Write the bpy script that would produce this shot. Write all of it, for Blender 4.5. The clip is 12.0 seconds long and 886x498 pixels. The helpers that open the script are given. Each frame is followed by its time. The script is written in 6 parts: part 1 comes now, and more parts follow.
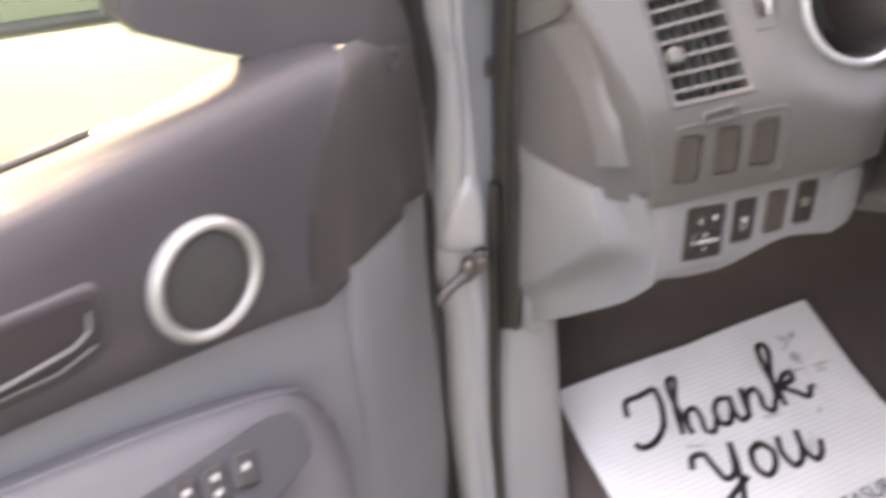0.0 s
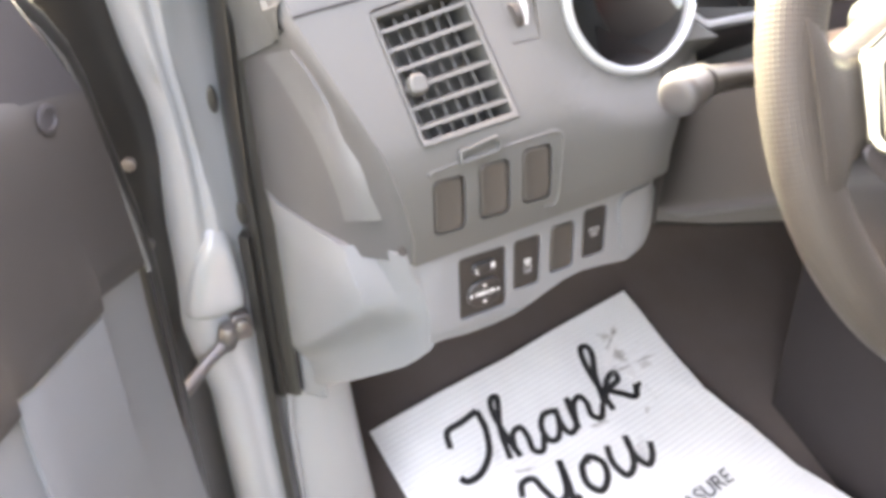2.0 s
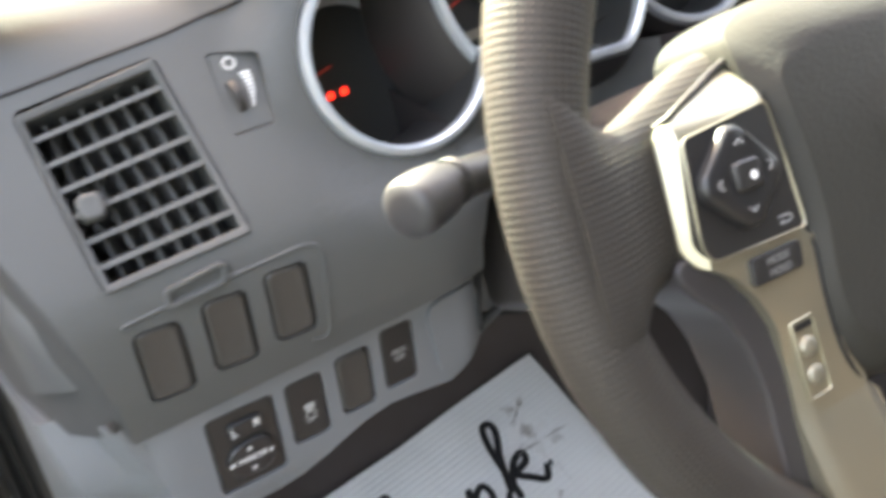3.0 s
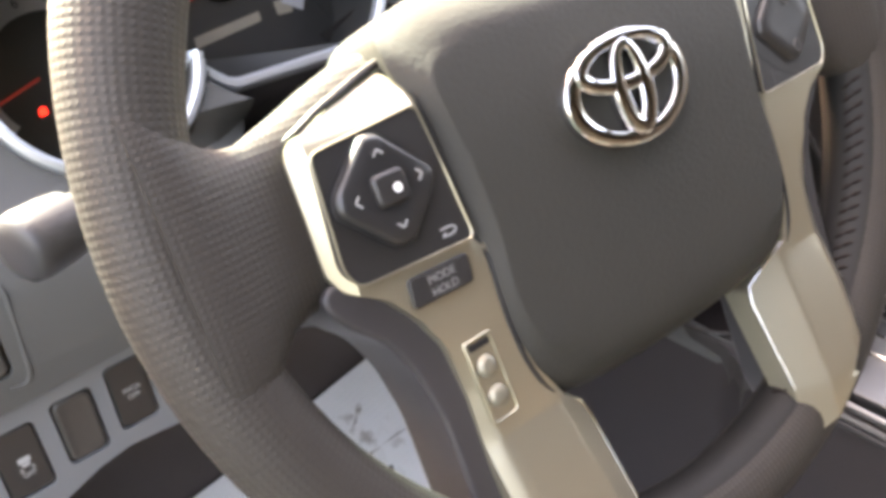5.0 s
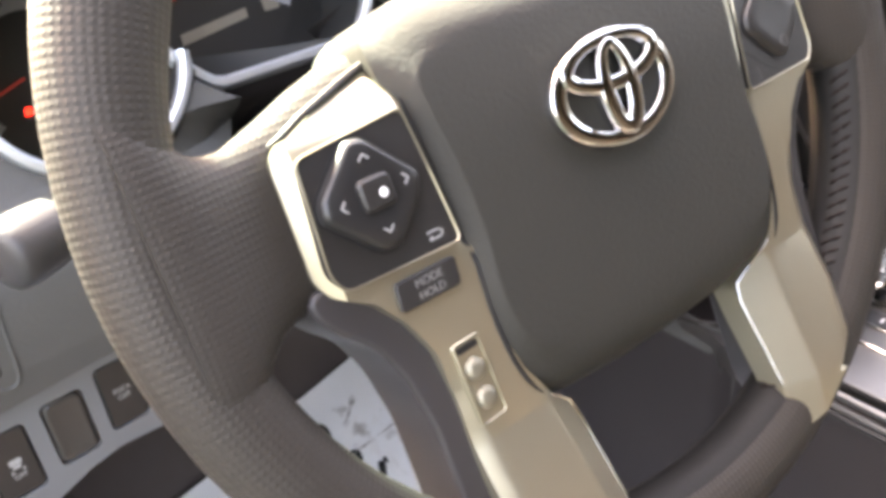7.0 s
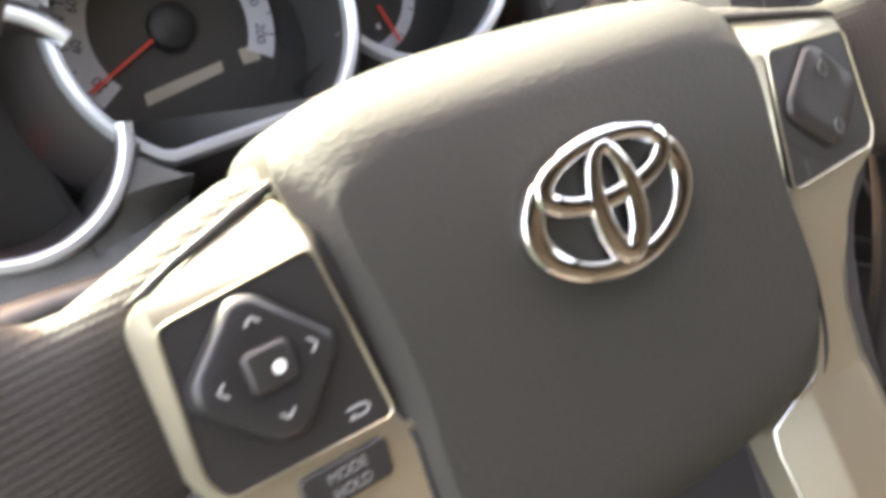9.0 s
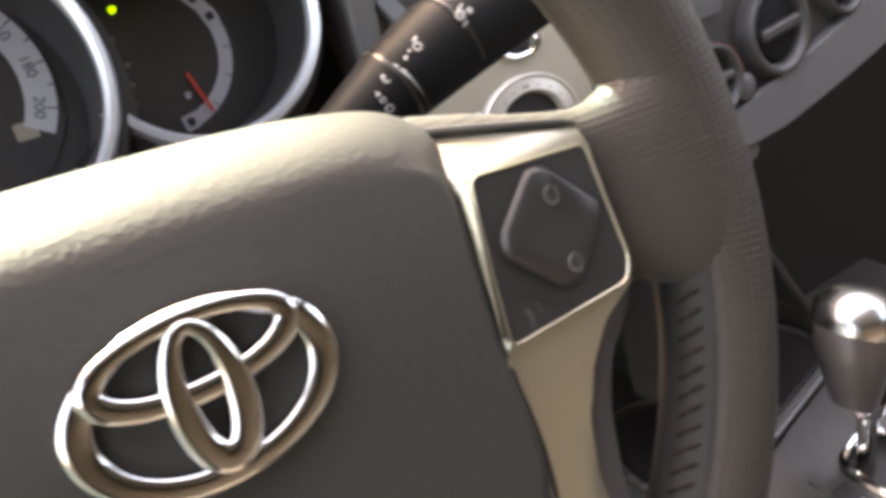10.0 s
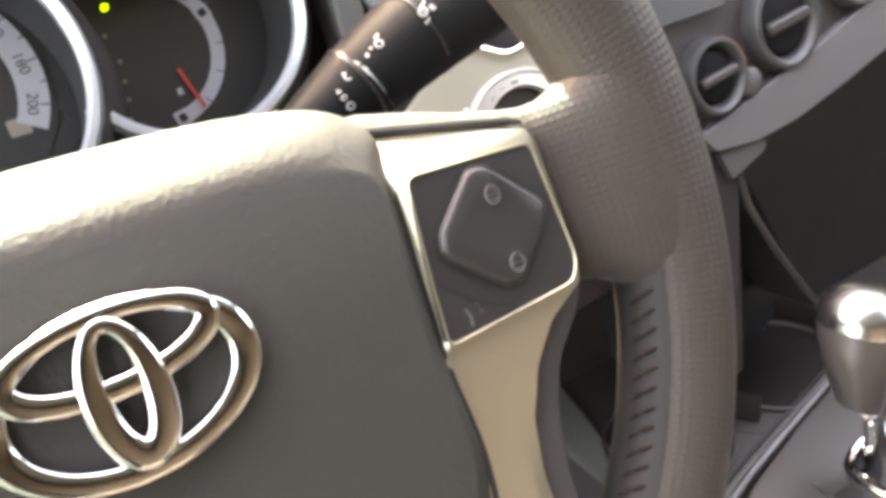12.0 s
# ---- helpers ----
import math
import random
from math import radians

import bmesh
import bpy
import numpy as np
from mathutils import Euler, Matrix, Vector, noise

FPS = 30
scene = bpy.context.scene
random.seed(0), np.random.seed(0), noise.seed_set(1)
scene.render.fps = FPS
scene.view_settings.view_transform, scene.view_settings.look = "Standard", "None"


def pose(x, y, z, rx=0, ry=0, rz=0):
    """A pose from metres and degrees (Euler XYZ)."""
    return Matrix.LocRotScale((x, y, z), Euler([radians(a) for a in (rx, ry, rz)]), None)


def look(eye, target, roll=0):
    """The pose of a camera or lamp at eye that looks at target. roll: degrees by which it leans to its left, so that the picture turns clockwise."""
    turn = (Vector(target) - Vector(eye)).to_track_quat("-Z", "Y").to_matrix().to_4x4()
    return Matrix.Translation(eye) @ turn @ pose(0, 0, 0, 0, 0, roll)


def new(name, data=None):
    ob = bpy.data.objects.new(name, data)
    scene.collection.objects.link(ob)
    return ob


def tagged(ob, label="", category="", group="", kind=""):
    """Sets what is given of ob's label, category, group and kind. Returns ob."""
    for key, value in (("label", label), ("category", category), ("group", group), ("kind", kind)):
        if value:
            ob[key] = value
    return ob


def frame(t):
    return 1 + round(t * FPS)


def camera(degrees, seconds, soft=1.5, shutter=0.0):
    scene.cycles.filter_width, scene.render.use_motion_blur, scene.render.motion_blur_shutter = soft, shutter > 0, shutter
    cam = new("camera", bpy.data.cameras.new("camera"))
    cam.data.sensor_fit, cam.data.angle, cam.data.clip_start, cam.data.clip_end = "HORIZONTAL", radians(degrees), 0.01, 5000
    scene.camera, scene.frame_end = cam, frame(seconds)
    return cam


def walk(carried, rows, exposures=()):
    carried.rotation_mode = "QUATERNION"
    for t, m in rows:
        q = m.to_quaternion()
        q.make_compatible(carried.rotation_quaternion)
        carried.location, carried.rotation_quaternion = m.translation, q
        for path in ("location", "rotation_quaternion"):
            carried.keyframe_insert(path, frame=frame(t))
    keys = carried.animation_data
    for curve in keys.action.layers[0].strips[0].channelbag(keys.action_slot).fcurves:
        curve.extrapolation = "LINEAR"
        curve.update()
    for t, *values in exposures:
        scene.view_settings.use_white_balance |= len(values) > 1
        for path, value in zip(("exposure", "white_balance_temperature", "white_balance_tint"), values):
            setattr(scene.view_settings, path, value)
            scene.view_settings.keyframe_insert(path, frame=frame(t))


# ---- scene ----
cam = camera(54.3, 12.0, soft=4.2, shutter=0.5)
PATH = [
    (0, -0.5990, -0.3726, 1.4547, -13.34, -28.06, -1.66),
    (0.2, -0.5745, -0.3452, 1.4510, -17.35, -27.09, -1.07),
    (0.5, -0.5372, -0.3071, 1.4541, -21.73, -27.58, 0.03),
    (1, -0.5147, -0.2908, 1.4552, -24.54, -28.83, -0.94),
    (1.2, -0.5102, -0.2906, 1.4551, -25.09, -28.94, -0.88),
    (1.5, -0.5054, -0.2874, 1.4545, -25.44, -29.06, -1.06),
    (2, -0.4809, -0.2618, 1.4511, -24.45, -30.24, -2.30),
    (2.2, -0.4621, -0.2436, 1.4477, -22.85, -30.59, -2.74),
    (2.5, -0.4096, -0.2016, 1.4452, -26.79, -31.01, -0.82),
    (2.8, -0.3441, -0.1823, 1.4341, -27.10, -30.72, -5.15),
    (3, -0.3124, -0.1799, 1.4254, -27.39, -28.74, -6.47),
    (3.5, -0.2650, -0.1672, 1.4143, -29.98, -27.73, -6.38),
    (3.7, -0.2464, -0.1677, 1.4101, -32.27, -28.05, -6.53),
    (5.3, -0.2271, -0.2024, 1.4133, -35.38, -30.22, -6.46),
    (5.5, -0.2271, -0.2032, 1.4146, -35.35, -30.33, -6.32),
    (6, -0.2281, -0.2041, 1.4142, -35.29, -30.02, -6.62),
    (6.5, -0.2267, -0.2048, 1.4157, -35.19, -30.24, -6.66),
    (6.7, -0.2257, -0.2028, 1.4159, -35.32, -30.56, -6.73),
    (8.3, -0.1970, -0.1727, 1.4122, -36.63, -31.34, -7.41),
    (8.4, -0.1931, -0.1715, 1.4109, -35.45, -30.82, -7.65),
    (8.5, -0.1886, -0.1700, 1.4099, -34.68, -30.33, -8.02),
    (9, -0.1498, -0.1550, 1.4135, -31.63, -29.79, -8.01),
    (9.2, -0.1257, -0.1512, 1.4139, -30.11, -28.95, -8.33),
    (9.5, -0.0849, -0.1492, 1.4108, -28.47, -28.59, -9.63),
    (9.8, -0.0445, -0.1541, 1.4110, -30.13, -28.96, -9.21),
    (10, -0.0310, -0.1588, 1.4110, -31.63, -28.73, -7.96),
    (10.2, -0.0186, -0.1651, 1.4095, -30.53, -29.11, -8.05),
    (10.5, -0.0041, -0.1713, 1.4067, -30.24, -29.02, -8.63),
    (11, 0.0003, -0.1715, 1.4077, -29.21, -28.33, -9.85),
    (11.2, 0.0006, -0.1708, 1.4089, -29.06, -28.31, -9.71),
    (11.5, -0.0009, -0.1719, 1.4086, -28.66, -28.64, -10.01),
    (12, -0.0080, -0.1731, 1.4089, -28.63, -28.83, -9.03),
]
walk(cam, [(t, pose(x, y, z, 90 + pitch, 0, yaw) @ pose(0, 0, 0, 0, 0, roll)) for t, x, y, z, yaw, pitch, roll in PATH],
     [(0.0, 4.92, 10300, 25), (0.5, 4.48, 9900, 21), (0.9, 5.38, 9800, 21), (2.1, 5.46, 9800, 20), (2.5, 5.04, 9200, 15), (2.9, 4.62, 8900, 13), (3.5, 3.68, 9100, 23), (5.3, 4.78, 9000, 20), (8.5, 4.80, 9200, 21), (9.1, 4.73, 9100, 18), (9.6, 4.02, 9300, 25), (10.1, 4.48, 9400, 20), (10.5, 4.94, 9400, 20), (11.0, 5.26, 9500, 19), (12.0, 5.14, 9500, 17)])

# ---- daylight ----
world = bpy.data.worlds.new("daylight")
scene.world = world
world.use_nodes = True
wn = world.node_tree.nodes
sky = wn.new("ShaderNodeTexSky")
sky.sky_type = "NISHITA"
sky.sun_disc = False
sky.dust_density = 6.0
sky.sun_elevation = radians(41.7)
sky.sun_rotation = radians(-11.6)
world.node_tree.links.new(sky.outputs[0], wn["Background"].inputs[0])
wn["Background"].inputs[1].default_value = 0.15
sun = new("sun", bpy.data.lights.new("sun", "SUN"))
sun.data.energy, sun.data.angle, sun.data.color = 2.0, radians(0.6), (0.54, 0.95, 1.0)
SUN_DIR = Vector((-0.15, 0.73, 0.665))
sun.matrix_world = look((0, 0, 5), Vector((0, 0, 5)) - SUN_DIR)


# ---- materials ----
def material(name, color, rough=0.5, metal=0.0, grain=0.0, grain_scale=400.0, stain=0.0, stain_scale=6.0, specular=0.5, tint=None, coat=0.0):
    """A surface with fine relief (grain) and large soft variation (stain)."""
    m = bpy.data.materials.new(name)
    m.use_nodes = True
    nt = m.node_tree
    b = nt.nodes["Principled BSDF"]
    b.inputs["Base Color"].default_value = (*color, 1)
    b.inputs["Roughness"].default_value = rough
    b.inputs["Metallic"].default_value = metal
    b.inputs["Specular IOR Level"].default_value = specular
    b.inputs["Coat Weight"].default_value = coat
    co = nt.nodes.new("ShaderNodeTexCoord")
    if grain > 0:
        n = nt.nodes.new("ShaderNodeTexNoise")
        n.inputs["Scale"].default_value = grain_scale
        n.inputs["Detail"].default_value = 3
        bump = nt.nodes.new("ShaderNodeBump")
        bump.inputs["Strength"].default_value = grain
        bump.inputs["Distance"].default_value = 0.0006
        nt.links.new(co.outputs["Object"], n.inputs["Vector"])
        nt.links.new(n.outputs[0], bump.inputs["Height"])
        nt.links.new(bump.outputs[0], b.inputs["Normal"])
    if stain > 0:
        s = nt.nodes.new("ShaderNodeTexNoise")
        s.inputs["Scale"].default_value = stain_scale
        s.inputs["Detail"].default_value = 5
        nt.links.new(co.outputs["Object"], s.inputs["Vector"])
        mix = nt.nodes.new("ShaderNodeMix")
        mix.data_type = "RGBA"
        other = tint or tuple(c * 0.7 for c in color)
        mix.inputs[6].default_value = (*color, 1)
        mix.inputs[7].default_value = (*other, 1)
        ramp = nt.nodes.new("ShaderNodeMapRange")
        ramp.inputs[1].default_value, ramp.inputs[2].default_value = 0.4, 0.75
        ramp.inputs[3].default_value, ramp.inputs[4].default_value = 0.0, stain
        nt.links.new(s.outputs[0], ramp.inputs[0])
        nt.links.new(ramp.outputs[0], mix.inputs[0])
        nt.links.new(mix.outputs[2], b.inputs["Base Color"])
        rr = nt.nodes.new("ShaderNodeMapRange")
        rr.inputs[3].default_value, rr.inputs[4].default_value = max(rough - 0.06, 0.02), min(rough + 0.08, 1)
        nt.links.new(s.outputs[0], rr.inputs[0])
        nt.links.new(rr.outputs[0], b.inputs["Roughness"])
    return m


def glowing(name, color, power):
    m = material(name, color, 0.4)
    b = m.node_tree.nodes["Principled BSDF"]
    b.inputs["Emission Color"].default_value = (*color, 1)
    b.inputs["Emission Strength"].default_value = power
    return m


DASH = material("dash plastic", (0.074, 0.0745, 0.073), 0.5, grain=0.35, grain_scale=900, stain=0.35, stain_scale=9)
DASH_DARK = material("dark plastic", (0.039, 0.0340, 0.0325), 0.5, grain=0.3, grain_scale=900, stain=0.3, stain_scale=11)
SWITCH = material("black switch plastic", (0.022, 0.021, 0.021), 0.38, grain=0.15, grain_scale=1500, stain=0.3, stain_scale=40)
LIGHT = material("light grey plastic", (0.146, 0.152, 0.161), 0.5, grain=0.3, grain_scale=900, stain=0.25, stain_scale=8)
PAINT = material("silver white body paint", (0.265, 0.275, 0.29), 0.22, stain=0.25, stain_scale=7, coat=0.6, tint=(0.28, 0.28, 0.285))
RUBBER = material("black rubber seal", (0.02, 0.019, 0.018), 0.30, grain=0.15, grain_scale=500, stain=0.4, stain_scale=20, tint=(0.035, 0.033, 0.03))
DOOR_DARK = material("door dark plastic", (0.043, 0.039, 0.043), 0.5, grain=0.4, grain_scale=800, stain=0.3, stain_scale=8)
CARPET = material("dark carpet", (0.113, 0.091, 0.084), 0.95, grain=1.0, grain_scale=700, stain=0.6, stain_scale=14, tint=(0.13, 0.108, 0.104), specular=0.1)
CHROME = material("chrome", (0.83, 0.82, 0.80), 0.06, metal=1.0, stain=0.1, stain_scale=60)
BADGE = material("dark chrome", (0.62, 0.625, 0.63), 0.08, metal=1.0, stain=0.2, stain_scale=60)
SATIN = material("satin silver trim", (0.445, 0.412, 0.317), 0.30, metal=0.79, coat=0.10, grain=0.06, grain_scale=2500, stain=0.2, stain_scale=30)
BUTTON = material("dull satin button", (0.27, 0.25, 0.195), 0.42, metal=0.6, stain=0.3, stain_scale=90)
RINGS = material("silver gauge ring", (0.60, 0.635, 0.67), 0.32, metal=0.7, stain=0.2, stain_scale=40)
PAD = material("airbag cover vinyl", (0.0335, 0.0327, 0.0285), 0.60, grain=0.5, grain_scale=520, stain=0.25, stain_scale=12, specular=0.28)
GLOSSY = material("glossy black plastic", (0.02, 0.02, 0.021), 0.3, grain=0.05, grain_scale=900, stain=0.2, stain_scale=30)
PRINT = material("grey print", (0.34, 0.34, 0.34), 0.5, stain=0.2)
WHITE = material("white print", (0.8, 0.8, 0.8), 0.5, stain=0.1)
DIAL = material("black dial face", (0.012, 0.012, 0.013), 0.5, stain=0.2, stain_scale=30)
# dial black raised to grey so that the colour carries the glare veil
DIALFACE = material("dial face greyed by glare", (0.026, 0.026, 0.026), 0.45, stain=0.25, stain_scale=30)
DIALBAND = material("grey dial band", (0.42, 0.43, 0.47), 0.5, stain=0.2, stain_scale=50)
INK = material("black printing ink", (0.018, 0.018, 0.02), 0.6, stain=0.3, stain_scale=90, tint=(0.03, 0.03, 0.033))
LCD = material("unlit display", (0.30, 0.27, 0.22), 0.5, stain=0.3, stain_scale=80)
RED = glowing("red needle", (0.30, 0.030, 0.022), 0.018)
RED_LAMP = glowing("red telltale lamp", (1.0, 0.03, 0.02), 0.22)
GREEN_LAMP = glowing("green telltale lamp", (0.35, 0.9, 0.02), 0.10)
FLANK = material("black console plastic", (0.030, 0.0245, 0.0245), 0.7, grain=0.3, grain_scale=900, stain=0.3, specular=0.2)
STACK_RIM = material("dark silver rim", (0.17, 0.17, 0.175), 0.35, metal=0.6, stain=0.2, stain_scale=40)
STACK_TRIM = material("grey trim band plastic", (0.110, 0.110, 0.112), 0.45, grain=0.2, grain_scale=900, stain=0.25)
STRIP = material("dark strip leather", (0.015, 0.014, 0.013), 0.6, grain=0.35, grain_scale=900, stain=0.3, stain_scale=25, specular=0.25)
STITCH = material("dark thread", (0.017, 0.0115, 0.010), 0.85, grain=0.3, specular=0.15)
SPOKE_BACK = material("grey spoke back plastic", (0.043, 0.040, 0.042), 0.40, grain=0.25, grain_scale=900, stain=0.3, stain_scale=15)
# lining of unseen walls, kept dark for what the chrome reflects
CLOTH = material("dark unseen lining", (0.030, 0.027, 0.024), 0.9, grain=0.5, grain_scale=300, stain=0.3)
CEIL = material("grey headliner", (0.22, 0.21, 0.20), 0.9, grain=0.5, grain_scale=300, stain=0.3)
GROUND = material("grey asphalt", (0.021, 0.026, 0.023), 0.95, specular=0.12, grain=0.6, grain_scale=40, stain=0.6, stain_scale=0.8, tint=(0.018, 0.022, 0.019))
GREY_METAL = material("dull steel", (0.16, 0.15, 0.15), 0.4, metal=0.8, grain=0.2, stain=0.4, stain_scale=60)
MIRROR = material("mirror glass", (0.9, 0.9, 0.9), 0.02, metal=1.0)
MESH = material("speaker mesh", (0.035, 0.033, 0.032), 0.7, grain=1.0, grain_scale=1800, stain=0.3, stain_scale=30)


def dimpled_leather():
    """Leather with rows of small dimples that follow the rim and go round its section."""
    m = material("dimpled leather", (0.0385, 0.034, 0.030), 0.55, stain=0.25, stain_scale=20, specular=0.28)
    nt = m.node_tree
    b = nt.nodes["Principled BSDF"]
    link = nt.links.new

    def calc(op, a, c=None):
        n = nt.nodes.new("ShaderNodeMath")
        n.operation = op
        for k, v in enumerate((a, c)):
            if v is None:
                continue
            if isinstance(v, (int, float)):
                n.inputs[k].default_value = v
            else:
                link(v, n.inputs[k])
        return n.outputs[0]

    co = nt.nodes.new("ShaderNodeTexCoord")
    sep = nt.nodes.new("ShaderNodeSeparateXYZ")
    link(co.outputs["Object"], sep.inputs[0])
    x, y, z = sep.outputs
    r = calc("SQRT", calc("ADD", calc("MULTIPLY", x, x), calc("MULTIPLY", y, y)))
    around = calc("ARCTAN2", y, x)
    section = calc("ARCTAN2", calc("ADD", z, 0.016), calc("SUBTRACT", r, 0.1715))
    rows = calc("SINE", calc("MULTIPLY", around, 450.0))
    cols = calc("SINE", calc("MULTIPLY", section, 38.0))
    dots = calc("MULTIPLY", calc("ADD", rows, 1.0), calc("ADD", cols, 1.0))
    bump = nt.nodes.new("ShaderNodeBump")
    bump.inputs["Strength"].default_value = 0.20
    bump.inputs["Distance"].default_value = 0.0004
    link(dots, bump.inputs["Height"])
    link(bump.outputs[0], b.inputs["Normal"])
    return m


DIMPLED = dimpled_leather()


def arm_leather():
    """Leather with a square field of small dimples."""
    m = material("dimpled arm leather", (0.0385, 0.034, 0.030), 0.55, stain=0.25, stain_scale=20, specular=0.28)
    nt = m.node_tree
    link = nt.links.new
    co = nt.nodes.new("ShaderNodeTexCoord")
    sep = nt.nodes.new("ShaderNodeSeparateXYZ")
    link(co.outputs["Object"], sep.inputs[0])
    waves = []
    for axis in (0, 1):
        mul = nt.nodes.new("ShaderNodeMath")
        mul.operation = "MULTIPLY"
        mul.inputs[1].default_value = 2850.0
        sine = nt.nodes.new("ShaderNodeMath")
        sine.operation = "SINE"
        link(sep.outputs[axis], mul.inputs[0])
        link(mul.outputs[0], sine.inputs[0])
        up = nt.nodes.new("ShaderNodeMath")
        up.operation = "ADD"
        up.inputs[1].default_value = 1.0
        link(sine.outputs[0], up.inputs[0])
        waves.append(up.outputs[0])
    dots = nt.nodes.new("ShaderNodeMath")
    dots.operation = "MULTIPLY"
    link(waves[0], dots.inputs[0])
    link(waves[1], dots.inputs[1])
    bump = nt.nodes.new("ShaderNodeBump")
    bump.inputs["Strength"].default_value = 0.20
    bump.inputs["Distance"].default_value = 0.0004
    link(dots.outputs[0], bump.inputs["Height"])
    link(bump.outputs[0], nt.nodes["Principled BSDF"].inputs["Normal"])
    return m


ARM = arm_leather()


def ribbed_paper():
    """White crepe paper with fine cross ribs, soiled and creased."""
    m = material("ribbed paper", (0.90, 0.90, 0.90), 0.85, stain=0.35, stain_scale=9, tint=(0.70, 0.69, 0.69), specular=0.2)
    nt = m.node_tree
    b = nt.nodes["Principled BSDF"]
    co = nt.nodes.new("ShaderNodeTexCoord")
    wave = nt.nodes.new("ShaderNodeTexWave")
    wave.bands_direction = "Y"
    wave.inputs["Scale"].default_value = 42.0
    wave.inputs["Distortion"].default_value = 0.25
    wave.inputs["Detail"].default_value = 1.0
    big = nt.nodes.new("ShaderNodeTexNoise")
    big.inputs["Scale"].default_value = 14
    add = nt.nodes.new("ShaderNodeMath")
    add.operation = "MULTIPLY_ADD"
    add.inputs[1].default_value = 2.5
    bump = nt.nodes.new("ShaderNodeBump")
    bump.inputs["Strength"].default_value = 0.38
    bump.inputs["Distance"].default_value = 0.0011
    link = nt.links.new
    link(co.outputs["Object"], wave.inputs["Vector"])
    link(co.outputs["Object"], big.inputs["Vector"])
    link(big.outputs[0], add.inputs[0])
    link(wave.outputs[0], add.inputs[2])
    link(add.outputs[0], bump.inputs["Height"])
    link(bump.outputs[0], b.inputs["Normal"])
    # soft grey brown smudges, broken up by noise
    base = b.inputs["Base Color"].links[0].from_socket
    rub = nt.nodes.new("ShaderNodeTexNoise")
    rub.inputs["Scale"].default_value = 55
    rub.inputs["Detail"].default_value = 6
    link(co.outputs["Object"], rub.inputs["Vector"])
    for cx, cy, r, most in ((0.352, -0.080, 0.050, 0.75), (0.385, -0.105, 0.045, 0.6), (0.362, -0.050, 0.028, 0.8), (0.335, -0.150, 0.040, 0.45), (0.12, -0.10, 0.05, 0.25), (0.28, -0.20, 0.06, 0.35)):
        far = nt.nodes.new("ShaderNodeVectorMath")
        far.operation = "DISTANCE"
        far.inputs[1].default_value = (cx, cy, 0)
        link(co.outputs["Object"], far.inputs[0])
        near = nt.nodes.new("ShaderNodeMapRange")
        near.inputs[1].default_value, near.inputs[2].default_value = r, 0.0
        near.inputs[3].default_value, near.inputs[4].default_value = -0.35, 0.20
        link(far.outputs["Value"], near.inputs[0])
        both = nt.nodes.new("ShaderNodeMath")
        both.operation = "ADD"
        link(near.outputs[0], both.inputs[0])
        link(rub.outputs[0], both.inputs[1])
        mask = nt.nodes.new("ShaderNodeMapRange")
        mask.inputs[1].default_value, mask.inputs[2].default_value = 0.52, 0.78
        mask.inputs[3].default_value, mask.inputs[4].default_value = 0.0, most
        link(both.outputs[0], mask.inputs[0])
        mix = nt.nodes.new("ShaderNodeMix")
        mix.data_type = "RGBA"
        mix.inputs[7].default_value = (0.34, 0.30, 0.27, 1)
        link(mask.outputs[0], mix.inputs[0])
        link(base, mix.inputs[6])
        base = mix.outputs[2]
    link(base, b.inputs["Base Color"])
    return m


PAPER = ribbed_paper()


def clear_glass():
    m = material("window glass", (0.62, 0.68, 0.635), 0.02)
    b = m.node_tree.nodes["Principled BSDF"]
    b.inputs["Transmission Weight"].default_value = 1.0
    b.inputs["IOR"].default_value = 1.1
    return m


GLASS = clear_glass()


# ---- mesh helpers ----
def part(name, bm, mat, parent=None, label="", bevel=0.0, smooth=40, segments=2, m=None):
    """Links a bmesh as one mesh object under a thing or a part."""
    bmesh.ops.recalc_face_normals(bm, faces=bm.faces)
    me = bpy.data.meshes.new(name)
    bm.to_mesh(me)
    bm.free()
    me.materials.append(mat)
    me.polygons.foreach_set("use_smooth", [True] * len(me.polygons))
    me.set_sharp_from_angle(angle=radians(smooth))
    ob = new(name, me)
    if parent is not None:
        ob.parent = parent
    if m is not None:
        ob.matrix_basis = m
    if bevel > 0:
        mod = ob.modifiers.new("edge", "BEVEL")
        mod.width, mod.segments, mod.limit_method, mod.angle_limit = bevel, segments, "ANGLE", radians(35)
        mod.harden_normals = False
    if label:
        ob["label"] = label
    return ob


def thing(name, m, label, category, group="", kind=""):
    ob = new(name)
    ob.empty_display_size = 0.02
    ob.matrix_basis = m
    return tagged(ob, label, category, group, kind)


def facing(x, y, z, tilt=0.0, yaw=0.0):
    """A frame whose local x runs to the car's right, y up along a face that leans back by tilt degrees, z towards the driver."""
    return pose(x, y, z, 0, 0, yaw) @ pose(0, 0, 0, 90 - tilt)


def rrect(cx, cy, w, h, r, n=4):
    pts = []
    for k, (sx, sy) in enumerate(((1, 1), (-1, 1), (-1, -1), (1, -1))):
        for i in range(n + 1):
            a = radians(90 * k + 90 * i / n)
            pts.append((cx + sx * (w / 2 - r) + r * math.cos(a), cy + sy * (h / 2 - r) + r * math.sin(a)))
    return pts


def circle(cx, cy, rx, ry=None, n=32):
    ry = ry or rx
    return [(cx + rx * math.cos(2 * math.pi * i / n), cy + ry * math.sin(2 * math.pi * i / n)) for i in range(n)]


